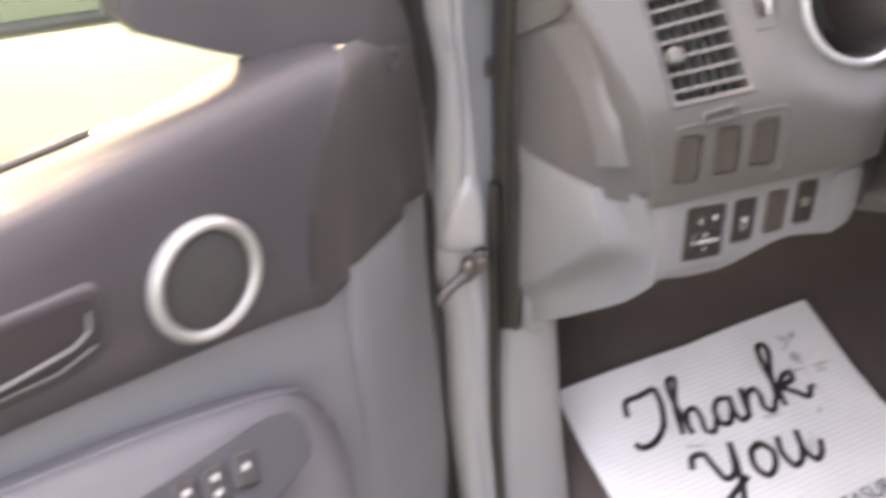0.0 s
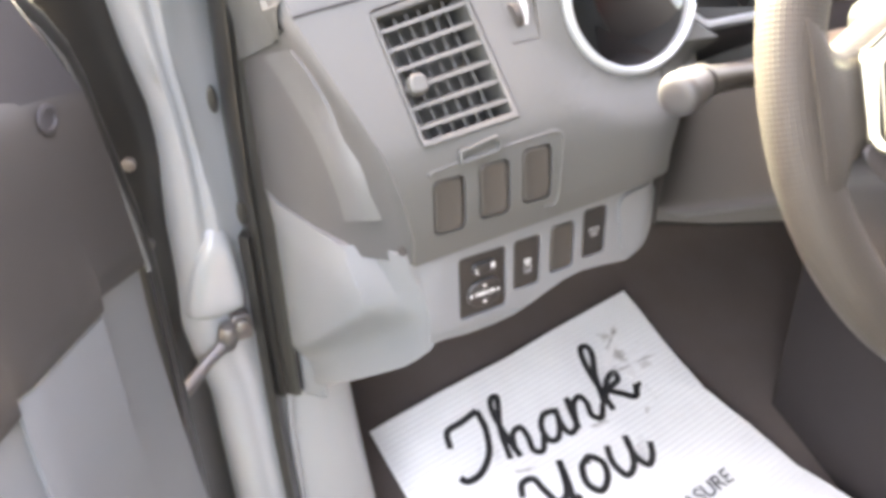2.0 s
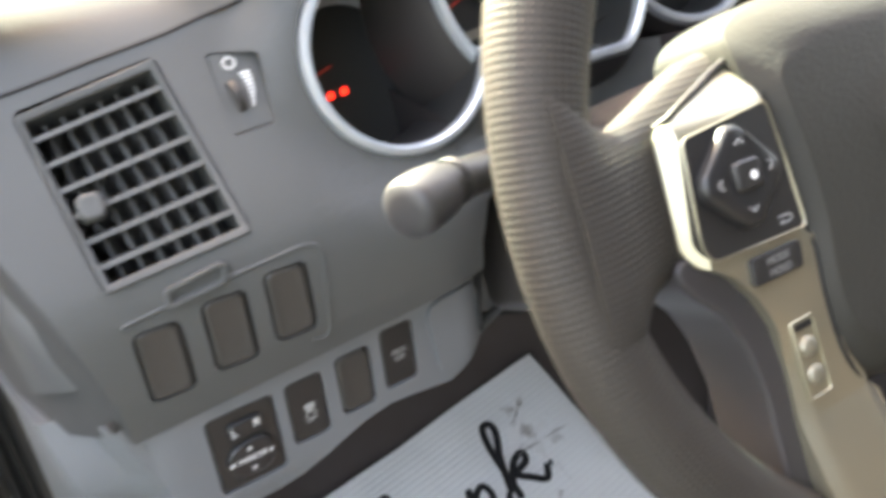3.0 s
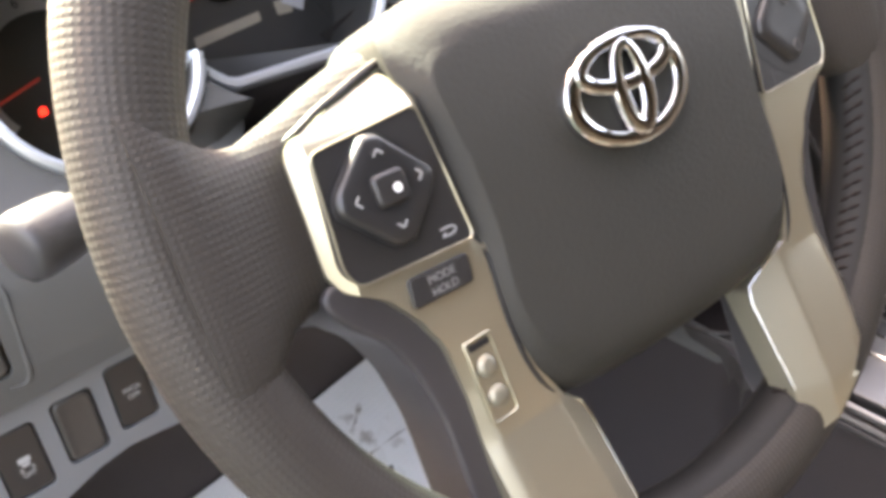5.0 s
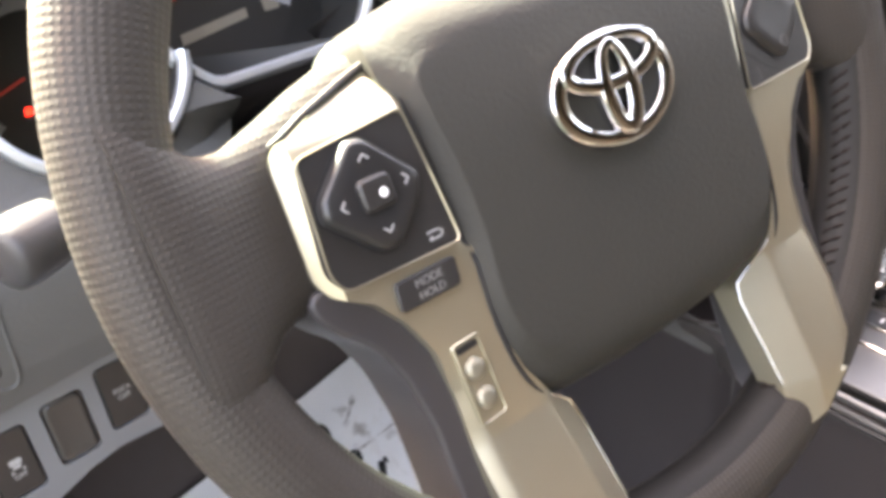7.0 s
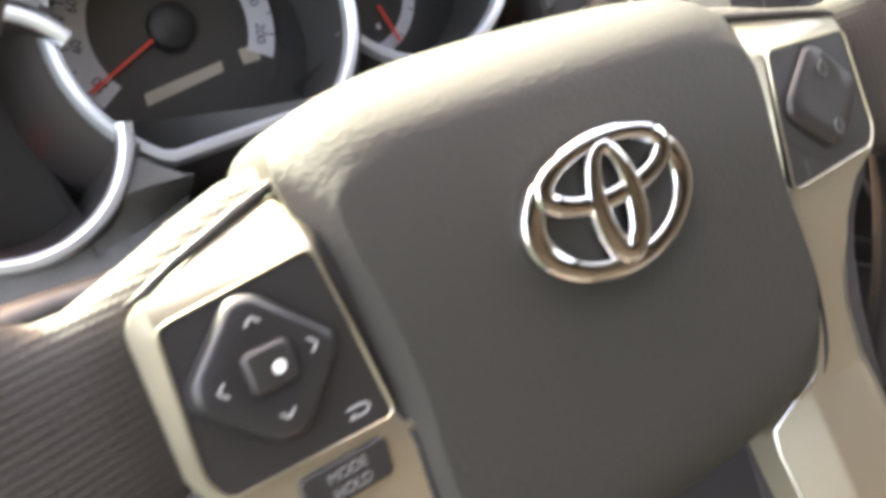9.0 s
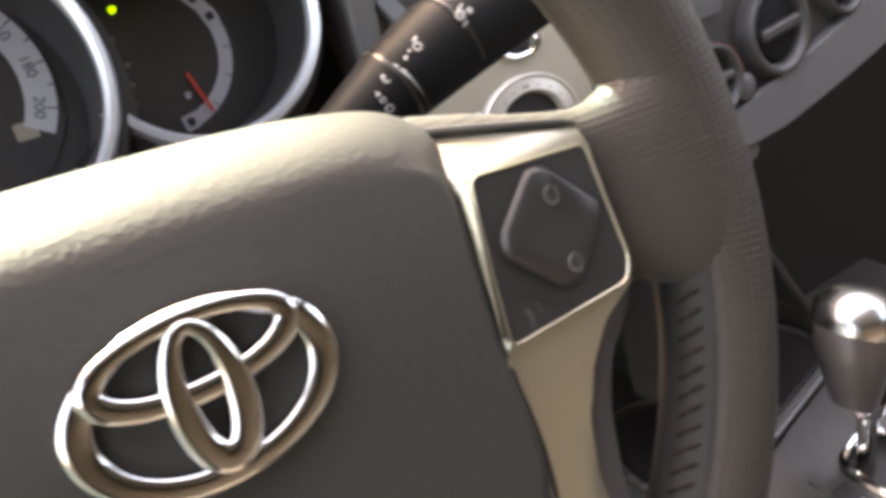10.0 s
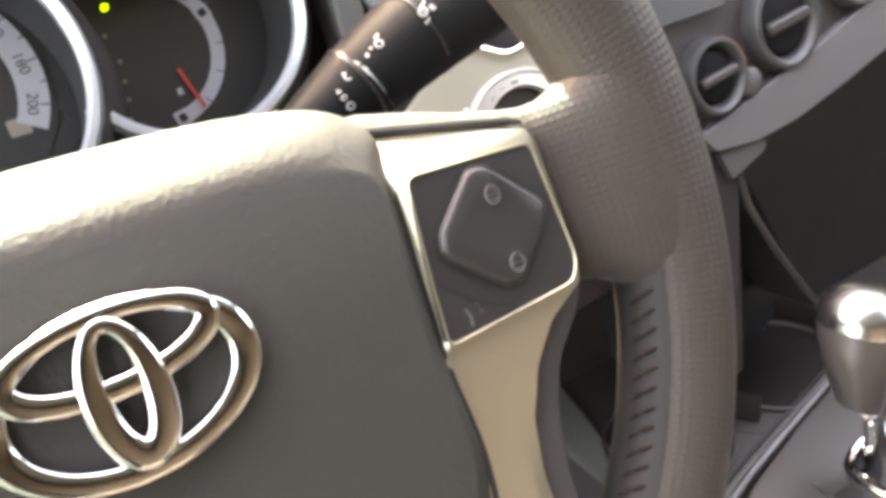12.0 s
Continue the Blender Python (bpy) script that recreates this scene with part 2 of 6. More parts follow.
def rounded(pts, r, n=3):
    """A polygon with its corners cut round by about r."""
    out, k = [], len(pts)
    for i in range(k):
        p, a, b = Vector(pts[i]), Vector(pts[i - 1]), Vector(pts[(i + 1) % k])
        ra, rb = min(r, (a - p).length * 0.45), min(r, (b - p).length * 0.45)
        s, e = p + (a - p).normalized() * ra, p + (b - p).normalized() * rb
        for j in range(n + 1):
            t = j / n
            out.append(tuple(s * (1 - t) ** 2 + p * 2 * t * (1 - t) + e * t * t))
    return out


def plate(outer, z0, z1, holes=(), cuts_x=(), cuts_y=(), fn=None):
    """A flat piece between z0 and z1 with holes through it; fn(x, y, z) bends it."""
    bm = bmesh.new()
    edges = []
    for loop in (outer, *holes):
        vs = [bm.verts.new((x, y, z1)) for x, y in loop]
        edges += [bm.edges.new((vs[i - 1], vs[i])) for i in range(len(vs))]
    bmesh.ops.triangle_fill(bm, use_beauty=True, use_dissolve=False, edges=edges)
    for axis, cuts in ((0, cuts_x), (1, cuts_y)):
        for c in cuts:
            no = (1, 0, 0) if axis == 0 else (0, 1, 0)
            bmesh.ops.bisect_plane(bm, geom=bm.verts[:] + bm.edges[:] + bm.faces[:], plane_co=(c if axis == 0 else 0, c if axis == 1 else 0, 0), plane_no=no, dist=1e-6)
    back = bmesh.ops.extrude_face_region(bm, geom=bm.faces[:])
    for v in back["geom"]:
        if isinstance(v, bmesh.types.BMVert):
            v.co.z = z0
    if fn:
        for v in bm.verts:
            v.co = fn(*v.co)
    return bm


def prism(outer, z0, z1, bm=None, fn=None):
    """A polygon drawn out from z0 to z1."""
    bm = bm or bmesh.new()
    lo = [bm.verts.new((x, y, z0)) for x, y in outer]
    hi = [bm.verts.new((x, y, z1)) for x, y in outer]
    bm.faces.new(hi)
    bm.faces.new(lo[::-1])
    for i in range(len(outer)):
        bm.faces.new((lo[i - 1], lo[i], hi[i], hi[i - 1]))
    if fn:
        for v in lo + hi:
            v.co = fn(*v.co)
    return bm


def loft(loops, closed=True, caps=True, bm=None):
    """A skin over loops of equally many points."""
    bm = bm or bmesh.new()
    rows = [[bm.verts.new(p) for p in loop] for loop in loops]
    n = len(rows[0])
    for a, b in zip(rows, rows[1:]):
        for i in range(n if closed else n - 1):
            j = (i + 1) % n
            bm.faces.new((a[i], a[j], b[j], b[i]))
    if caps and closed:
        bm.faces.new(rows[0][::-1])
        bm.faces.new(rows[-1])
    return bm


def lathe(profile, n=48, bm=None, centre=(0, 0), sx=1.0, sy=1.0):
    """A profile of (radius, z) turned about the local z axis."""
    loops = [[(centre[0] + sx * r * math.cos(2 * math.pi * i / n), centre[1] + sy * r * math.sin(2 * math.pi * i / n), z) for i in range(n)] for r, z in profile]
    return loft(loops, bm=bm)


def tube(points, radius, n=10, closed=False, bm=None, flat=1.0):
    """A round bar along points; radius may be a list."""
    pts = [Vector(p) for p in points]
    k = len(pts)
    loops = []
    side = None
    for i, p in enumerate(pts):
        a = pts[i - 1] if (closed or i > 0) else p
        b = pts[(i + 1) % k] if (closed or i < k - 1) else p
        t = (b - a).normalized()
        if side is None:
            side = t.orthogonal().normalized()
        side = (side - t * side.dot(t)).normalized()
        up = t.cross(side)
        r = radius[i] if isinstance(radius, (list, tuple)) else radius
        loops.append([p + side * (r * math.cos(2 * math.pi * j / n)) + up * (flat * r * math.sin(2 * math.pi * j / n)) for j in range(n)])
    if closed:
        loops.append(loops[0])
        bm = loft(loops, caps=False, bm=bm)
        bmesh.ops.remove_doubles(bm, verts=bm.verts, dist=1e-7)
        return bm
    return loft(loops, bm=bm)


def smooth_line(pts, n=6):
    """A curve through points (Catmull-Rom)."""
    p = [Vector(q) for q in pts]
    p = [p[0] * 2 - p[1]] + p + [p[-1] * 2 - p[-2]]
    out = []
    for i in range(1, len(p) - 2):
        for j in range(n):
            t = j / n
            a, b, c, d = p[i - 1:i + 3]
            out.append(0.5 * ((2 * b) + (c - a) * t + (2 * a - 5 * b + 4 * c - d) * t * t + (3 * b - a - 3 * c + d) * t ** 3))
    return out + [p[-2]]


def ribbon(pts, width, z0, z1, bm=None, n=6):
    """A flat stroke of ink or trim along a smooth line in the local xy plane."""
    line = smooth_line([(x, y, 0) for x, y in pts], n)
    bm = bm or bmesh.new()
    loops = []
    for i, p in enumerate(line):
        t = (line[min(i + 1, len(line) - 1)] - line[max(i - 1, 0)]).normalized()
        s = Vector((-t.y, t.x, 0)) * width / 2
        loops.append([p - s + Vector((0, 0, z0)), p + s + Vector((0, 0, z0)), p + s + Vector((0, 0, z1)), p - s + Vector((0, 0, z1))])
    return loft(loops, bm=bm)


def lettering(name, words, size, mat, parent, m, label=""):
    """Words in the built-in font as a thin mesh."""
    cu = bpy.data.curves.new(name, "FONT")
    cu.body, cu.size, cu.extrude, cu.align_x, cu.align_y = words, size, 0.0001, "CENTER", "CENTER"
    tmp = bpy.data.objects.new(name, cu)
    me = bpy.data.meshes.new_from_object(tmp)
    bpy.data.objects.remove(tmp)
    bpy.data.curves.remove(cu)
    me.materials.clear()
    me.materials.append(mat)
    ob = new(name, me)
    ob.parent, ob.matrix_basis = parent, m
    if label:
        ob["label"] = label
    return ob


def box(x0, y0, z0, x1, y1, z1, bm=None):
    return prism([(x0, y0), (x1, y0), (x1, y1), (x0, y1)], z0, z1, bm)

# ---- the place: ground, floor, cab shell ----
ID = Matrix.Identity(4)
tagged(part("ground", plate([(-60, -60), (60, -60), (60, 60), (-60, 60)], -0.05, 0.0), GROUND), "sunlit grey asphalt parking ground", "ground", kind="structure")


def floor_height(y):
    """Cab floor: flat, then a toe board that climbs towards the bulkhead."""
    if y < 0.19:
        return 0.588
    if y < 0.66:
        return 0.588 + 0.364 * (y - 0.19)
    return 0.759 + 1.1 * (y - 0.66)


fy = [-1.3, -0.6, 0.0, 0.15, 0.19, 0.23, 0.35, 0.5, 0.62, 0.66, 0.70, 0.8, 0.98]
fl = loft([[(x, y, floor_height(y)) for x in (-0.33, -0.2, 0.0, 0.2, 0.5, 1.1)] + [(x, y, floor_height(y) - 0.04) for x in (1.1, -0.33)] for y in fy])
tagged(part("floor", fl, CARPET), "dark carpeted cab floor with a sloping toe board", "floor", kind="structure")
tagged(part("wall_bulkhead", box(-0.384, 0.98, 0.5, 1.12, 1.02, 1.36), DASH_DARK), "dark bulkhead behind the dashboard", "wall", kind="structure")
# unseen closing wall without a window, to cut light from behind
tagged(part("wall_rear", box(-0.45, -1.34, 0.5, 1.12, -1.30, 1.88), CLOTH), "unseen dark rear wall, left windowless to cut light", "wall", kind="structure")
tagged(part("ceiling", box(-0.42, -1.34, 1.86, 1.12, -0.16, 1.90), CEIL), "grey fabric headliner of the cab", "ceiling", kind="structure")
# unseen wall; its window opening is kept small to hold back light
side = plate([(-1.3, 0.5), (0.98, 0.5), (0.98, 1.36), (-0.16, 1.86), (-1.3, 1.86)], 0, 0.04, holes=[[(-0.75, 1.50), (0.40, 1.50), (-0.16, 1.78), (-0.75, 1.78)]])
tagged(part("wall_passenger_side", side, DASH_DARK, m=Matrix(((0, 0, 1, 1.12), (1, 0, 0, 0), (0, 1, 0, 0), (0, 0, 0, 1)))), "unseen passenger side wall, its window narrowed to cut light", "wall", kind="structure")

# unseen wall added to block light behind the door opening
tagged(part("wall_driver_side_rear", box(-0.46, -1.3, 0.50, -0.42, -0.62, 1.87), CLOTH), "unseen driver side rear wall, added to block light", "wall", kind="structure")
# sill under the door opening
tagged(part("sill_plate", box(-0.46, -1.3, 0.50, -0.33, 0.30, 0.60), PAINT, bevel=0.01), "white painted door sill of the cab", "sill", kind="structure")

# ---- front pillar, painted, with its rubber seal ----
levels = [(0.45, -0.395, -0.350), (0.60, -0.400, -0.356), (0.71, -0.410, -0.365), (0.84, -0.425, -0.375), (0.97, -0.427, -0.379), (1.02, -0.440, -0.384), (1.05, -0.447, -0.386),
          (1.09, -0.438, -0.386), (1.14, -0.433, -0.387), (1.165, -0.431, -0.388), (1.19, -0.428, -0.390), (1.21, -0.427, -0.392), (1.235, -0.428, -0.394), (1.256, -0.432, -0.396), (1.277, -0.436, -0.397), (1.317, -0.441, -0.397), (1.45, -0.440, -0.394), (1.62, -0.41, -0.37), (1.88, -0.38, -0.34)]
loops = []
for z, xl, xr in levels:
    back = 0.0 if z < 1.4 else (1.4 - z) * 0.75
    y, w = 0.357 + back, xr - xl
    g = 0.0045 * max(0.0, min(1.0, (z - 1.08) / 0.05))
    loops.append([(xr + 0.045, y + 0.03, z), (xr + 0.012, y + 0.012, z), (xr, y + 0.002, z), (xr - 0.006, y - 0.003, z), (xr - 0.20 * w, y - 0.0045, z), (xr - 0.27 * w, y - 0.004 + g * 0.5, z), (xr - 0.32 * w, y - 0.004 + g, z), (xr - 0.37 * w, y - 0.0045 + g * 0.8, z),
                  (xr - 0.43 * w, y - 0.0055, z), (xr - 0.52 * w, y - 0.006, z), (xl + 0.018, y - 0.005, z), (xl + 0.010, y - 0.0015, z), (xl + 0.003, y + 0.008, z), (xl, y + 0.022, z), (xl + 0.006, y + 0.075, z), (xr + 0.045, y + 0.075, z)])
pillar = thing("pillar_front", ID, "white painted steel door pillar with pressed ridges", "pillar", kind="structure")
part("pillar_skin", loft(loops), PAINT, pillar, smooth=70)
arch = [(0.0140, -0.0060), (0.0150, 0.0130), (0.0130, 0.0450), (0.0085, 0.0620), (0.0000, 0.0680), (-0.0090, 0.0640), (-0.0190, 0.0480), (-0.0270, 0.0260), (-0.0330, 0.0040), (-0.0270, -0.0060), (-0.0080, -0.0090)]
arch = [(p.x, p.y) for p in smooth_line([(x, y, 0) for x, y in arch + arch[:1]], 4)[:-1]]
boss = []
for k, w in ((1.06, -0.003), (1.0, 0.0), (0.95, 0.0022), (0.88, 0.0045), (0.78, 0.0062), (0.62, 0.0072), (0.40, 0.0076), (0.15, 0.0077)):
    boss.append([(-0.006 + (x + 0.006) * k, 0.024 + (y - 0.024) * k, w) for x, y in arch])
part("pressed_boss", loft(boss), PAINT, pillar, smooth=60, m=facing(-0.398, 0.3525, 1.060))
for z, x in ((1.235, -0.381), (1.140, -0.374)):
    part("rubber_plug", lathe([(0.0062, 0), (0.006, 0.002), (0.004, 0.003)], 20), RUBBER, pillar, "dark oval rubber plug", m=facing(x, 0.352, z) @ Matrix.Diagonal((0.6, 1.7, 1, 1)))

seal = thing("door_seal", ID, "black hollow rubber door seal along the pillar", "rubber seal")
sl = []
for z, x0, x1, d in [(0.957, -0.370, -0.348, 0.018), (1.07, -0.371, -0.347, 0.019), (1.18, -0.373, -0.344, 0.020), (1.22, -0.373, -0.342, 0.020), (1.31, -0.370, -0.337, 0.021), (1.45, -0.365, -0.332, 0.021), (1.6, -0.35, -0.317, 0.021), (1.88, -0.32, -0.287, 0.021)]:
    back = 0.0 if z < 1.4 else (1.4 - z) * 0.75
    y = 0.357 + back
    w = x1 - x0
    sl.append([(x0, y + 0.01, z), (x0 + 0.001, y - d * 0.5, z), (x0 + w * 0.22, y - d * 0.8, z), (x0 + w * 0.36, y - d * 0.62, z), (x0 + w * 0.5, y - d * 0.72, z), (x0 + w * 0.66, y - d * 0.98, z),
               (x0 + w * 0.85, y - d, z), (x1, y - d * 0.7, z), (x1 + 0.002, y + 0.01, z)])
part("seal_tube", loft(sl), RUBBER, seal, smooth=55)
lip = [[(x - 0.006, 0.352, z), (x, 0.344, z), (x + 0.006, 0.352, z), (x, 0.362, z)] for z, x in ((0.50, -0.352), (0.62, -0.357), (0.72, -0.366), (0.82, -0.372), (0.90, -0.3735), (1.0, -0.374), (1.12, -0.374))]
part("seal_lip", loft(lip), RUBBER, seal, smooth=60)

# door check strap: a steel link between pillar and door with its pivot
check = thing("door_check_strap", ID, "dull steel door check strap bolted to the pillar", "door hardware")
strap = tube([(-0.452, 0.315, 1.012), (-0.438, 0.325, 1.017), (-0.425, 0.333, 1.024), (-0.408, 0.341, 1.031)], [0.006, 0.0062, 0.0055, 0.006], 8, flat=0.7)
part("strap", strap, GREY_METAL, check, bevel=0.001)
part("pivot", lathe([(0.0075, -0.012), (0.0085, -0.010), (0.0085, 0.010), (0.006, 0.013), (0.002, 0.0135)], 14), GREY_METAL, check, m=pose(-0.404, 0.344, 1.036, 18, 10, 0))
part("bracket", prism(rrect(0, 0, 0.016, 0.024, 0.004), 0, 0.011), GREY_METAL, check, bevel=0.001, m=facing(-0.391, 0.352, 1.042))
part("bolt", lathe([(0.007, 0), (0.007, 0.005), (0.005, 0.006)], 6), GREY_METAL, check, m=facing(-0.391, 0.341, 1.045))

# kick panel below the dash end
kick = thing("kick_panel", ID, "grey plastic kick panel beside the footwell", "trim panel")
kl = []
for z, x0, x1 in ((0.56, -0.357, -0.255), (0.66, -0.362, -0.268), (0.765, -0.364, -0.282), (0.85, -0.366, -0.290), (0.94, -0.362, -0.297), (1.0, -0.360, -0.297)):
    kl.append([(x0, 0.372, z), (x0 + 0.004, 0.366, z), ((x0 + x1) / 2, 0.362, z), (x1 - 0.008, 0.366, z), (x1, 0.374, z), (x1 - 0.004, 0.52, z), (x1 - 0.03, 0.75, z), (x0, 0.75, z)])
part("kick_skin", loft(kl), material("grey trim plastic", (0.25, 0.25, 0.255), 0.5, grain=0.3, grain_scale=900, stain=0.25), kick, smooth=50)

part("edge_bead", tube([(-0.3575, 0.364, 0.60), (-0.3595, 0.363, 0.765), (-0.3600, 0.362, 0.90), (-0.3560, 0.362, 0.99)], 0.0026, 8), kick.children[0].data.materials[0], kick)

# ---- dashboard ----
PROF = [(1.080, 0.178), (1.165, 0.176), (1.185, 0.171), (1.215, 0.170), (1.236, 0.172), (1.250, 0.1775), (1.28, 0.1975), (1.315, 0.221), (1.34, 0.238), (1.36, 0.262), (1.375, 0.300)]


def face_y(z):
    for (z0, y0), (z1, y1) in zip(PROF, PROF[1:]):
        if z <= z1:
            return y0 + (y1 - y0) * (z - z0) / (z1 - z0)
    return PROF[-1][1]


def bend(x, y, z):
    """From a flat layout (x, height, depth) onto the dashboard's face."""
    f = 0.5 * (face_y(y + 0.006) + face_y(y - 0.006))
    # the face sinks to the left gauge's ring round about it
    gap = math.hypot(x + 0.1230, (y - 1.3055) / 0.951) - 0.0542
    k = 1.0 - min(1.0, max(0.0, gap / 0.034))
    f += (0.2075 + (y - 1.3055) * 0.325 - f) * k * k * (3 - 2 * k)
    turn = max(0.0, x + 0.135) ** 2 * 6.0 if y < 1.25 else max(0.0, x + 0.135) ** 2 * 6.0 * max(0, 1 - (y - 1.25) / 0.02)
    return (x, f + turn - z, y)


dash = thing("dashboard", ID, "dark grey moulded plastic dashboard around the gauges", "dashboard")
left_edge = [(-0.3025, 1.1635), (-0.3035, 1.185), (-0.309, 1.212), (-0.3185, 1.245), (-0.333, 1.280), (-0.348, 1.315), (-0.354, 1.340), (-0.357, 1.362), (-0.358, 1.375)]
RING_L, RING_C, RING_R = (-0.1230, 0.2060, 1.3055, 0.0508, 18), (-0.018, 0.2275, 1.325, 0.0696, 26), (0.098, 0.2369, 1.3296, 0.0599, 22)


def on_ring(ring, deg, grow):
    x, y, z, r, tilt = ring
    return (x + (r + grow) * math.cos(radians(deg)), z + (r + grow) * math.cos(radians(tilt)) * math.sin(radians(deg)))


def in_ring(p, ring, grow):
    x, y, z, r, tilt = ring
    return math.hypot(p[0] - x, (p[1] - z) / math.cos(radians(tilt))) < r + grow


bite = [on_ring(RING_C, g, 0.0034) for g in range(130, 200, 6)]
bite = [p for p in bite if not in_ring(p, RING_L, 0.0034)]
bite += [p for p in (on_ring(RING_L, g, 0.0034) for g in range(20, 340, 6)) if not in_ring(p, RING_C, 0.0034)]
bite += [p for p in (on_ring(RING_C, g, 0.0034) for g in range(180, 242, 6)) if not in_ring(p, RING_L, 0.0034)]
outline = left_edge + bite + [(-0.052, 1.25), (-0.070, 1.232), (-0.095, 1.222), (-0.103, 1.20), (-0.103, 1.1835)]
VENT = [(-0.3000, 1.3120), (-0.2415, 1.3205), (-0.2285, 1.2525), (-0.2905, 1.2475)]
VENT_HOLE = rounded([(-0.3040, 1.3165), (-0.2385, 1.3255), (-0.2245, 1.2495), (-0.2935, 1.2435)], 0.004)
BLANKS = [(-0.2785, 1.2035), (-0.2465, 1.207), (-0.2155, 1.2105)]
HOLES = [rrect(x, z, 0.0225, 0.0392, 0.0048) for x, z in BLANKS]
DIAL_HOLE = rounded([(-0.2158, 1.3215), (-0.1925, 1.3190), (-0.1955, 1.2880), (-0.2163, 1.2868)], 0.002)
face = plate(outline, -0.003, 0.0, holes=[VENT_HOLE, *HOLES, DIAL_HOLE],
             cuts_x=[-0.21 + 0.0075 * i for i in range(19)], cuts_y=[1.17, 1.18, 1.19, 1.2, 1.205, 1.21, 1.215, 1.22, 1.225, 1.23, 1.235, 1.24, 1.245, 1.25, 1.26, 1.27, 1.28, 1.29, 1.30, 1.31, 1.32, 1.33, 1.34, 1.35, 1.36], fn=bend)
part("face_panel", face, DASH, dash, smooth=30)
# side end of the dash: from the face's left edge round the corner and back to the seal
def end_plan(x, z):
    y = bend(x, z, 0)[1]
    far = max(0.0, z - 1.3) * 0.3
    return [(x + 0.004, y + 0.0005), (x - 0.001, y + 0.003), (x - 0.006, y + 0.010), (min(x - 0.010, -0.333), max(y + 0.034, 0.2075)), (-0.3450 - far, 0.250 + 0.5 * far), (-0.3540 - far, 0.300 + 0.3 * far), (-0.3565 - far, 0.345), (-0.3565, 0.39)]


def end_at(y, z):
    for (x0, z0), (x1, z1) in zip(left_edge, left_edge[1:]):
        if z <= z1:
            x = x0 + (x1 - x0) * (z - z0) / (z1 - z0)
            break
    line_ = end_plan(x, z)
    for (xa, ya), (xb, yb) in zip(line_, line_[1:]):
        if y <= yb:
            return xa + (xb - xa) * (y - ya) / (yb - ya)
    return line_[-1][0]


part("dash_end", loft([[(x, y, z) for x, y in end_plan(ex_, z)] for ex_, z in left_edge], closed=False), material("dash end plastic", (0.060, 0.059, 0.060), 0.5, grain=0.3, grain_scale=900, stain=0.3, stain_scale=11), dash, smooth=60)
# lighter raised strip on the dash end
strip = []
for y0, z0, y1, z1 in ((0.288, 1.2805, 0.234, 1.2975), (0.270, 1.270, 0.2225, 1.288), (0.2505, 1.256, 0.215, 1.272), (0.2353, 1.2415, 0.2085, 1.252), (0.2225, 1.2215, 0.1985, 1.2335), (0.2136, 1.2035, 0.1915, 1.211), (0.210, 1.190, 0.190, 1.195)):
    ym, zm = (y0 + y1) / 2, (z0 + z1) / 2
    strip.append([(end_at(y0, z0) + 0.004, y0 + 0.001, z0), (end_at(y0, z0) - 0.0020, y0 - 0.002, z0), (end_at(ym, zm) - 0.0030, ym, zm), (end_at(y1, z1) - 0.0020, y1, z1), (end_at(y1, z1) + 0.004, y1 - 0.001, z1)])
part("end_strip", loft(strip), material("grey dash plastic", (0.082, 0.082, 0.084), 0.45, grain=0.3, grain_scale=900, stain=0.2), dash, "lighter grey strip on the dashboard end", smooth=60)
# upper corner cap over the dash end and the seam that runs on from it
cap = []
for y, z0 in ((0.345, 1.262), (0.318, 1.272), (0.2917, 1.2825), (0.2689, 1.2924), (0.248, 1.302), (0.232, 1.3105)):
    cap.append([(end_at(y, z0) + 0.004, y, z0)] + [(end_at(y, z0 + (1.37 - z0) * f) - 0.0030, y, z0 + (1.37 - z0) * f) for f in (0.0, 0.03, 0.25, 0.5, 0.75)] + [(end_at(y, 1.37) + 0.004, y, 1.37)])
part("corner_cap", loft(cap, closed=False), DASH, dash, "grey corner cap", smooth=40)
part("seam", tube([bend(x, z, 0.0002) for x, z in ((-0.3495, 1.3190), (-0.338, 1.3205), (-0.325, 1.3217), (-0.31, 1.3230), (-0.295, 1.3248), (-0.28, 1.3268), (-0.265, 1.3288), (-0.25, 1.3306), (-0.23, 1.333), (-0.21, 1.3365), (-0.19, 1.3405))], 0.0010, 6), DIAL, dash, "dark seam")
# right flank of the panel, running forward beside the column
fr = [[(-0.1035 + 0.002 * k, bend(-0.103, z, 0)[1] + 0.001 + d, z) for k, d in enumerate((0, 0.006, 0.05, 0.12))] for z in (1.135, 1.15, 1.176, 1.2, 1.22, 1.245, 1.262)]
part("inner_flank", loft(fr, closed=False), DASH_DARK, dash)
# top of the dash out to the windscreen
top = [[(-0.40, 0.30, 1.376), (-0.357, 0.285, 1.3735), (-0.22, 0.288, 1.374), (-0.20, 0.21, 1.405), (0.0, 0.205, 1.455), (0.17, 0.20, 1.455), (0.3, 0.21, 1.40), (1.1, 0.25, 1.36)],
       [(-0.40, 0.55, 1.40), (-0.357, 0.55, 1.40), (-0.22, 0.55, 1.40), (-0.20, 0.5, 1.42), (0.0, 0.5, 1.455), (0.17, 0.5, 1.45), (0.3, 0.5, 1.40), (1.1, 0.5, 1.39)],
       [(x, 1.0, 1.37) for x in (-0.40, -0.357, -0.22, -0.20, 0.0, 0.17, 0.3, 1.1)]]
part("dash_top", loft(top, closed=False), DASH, dash, smooth=60)
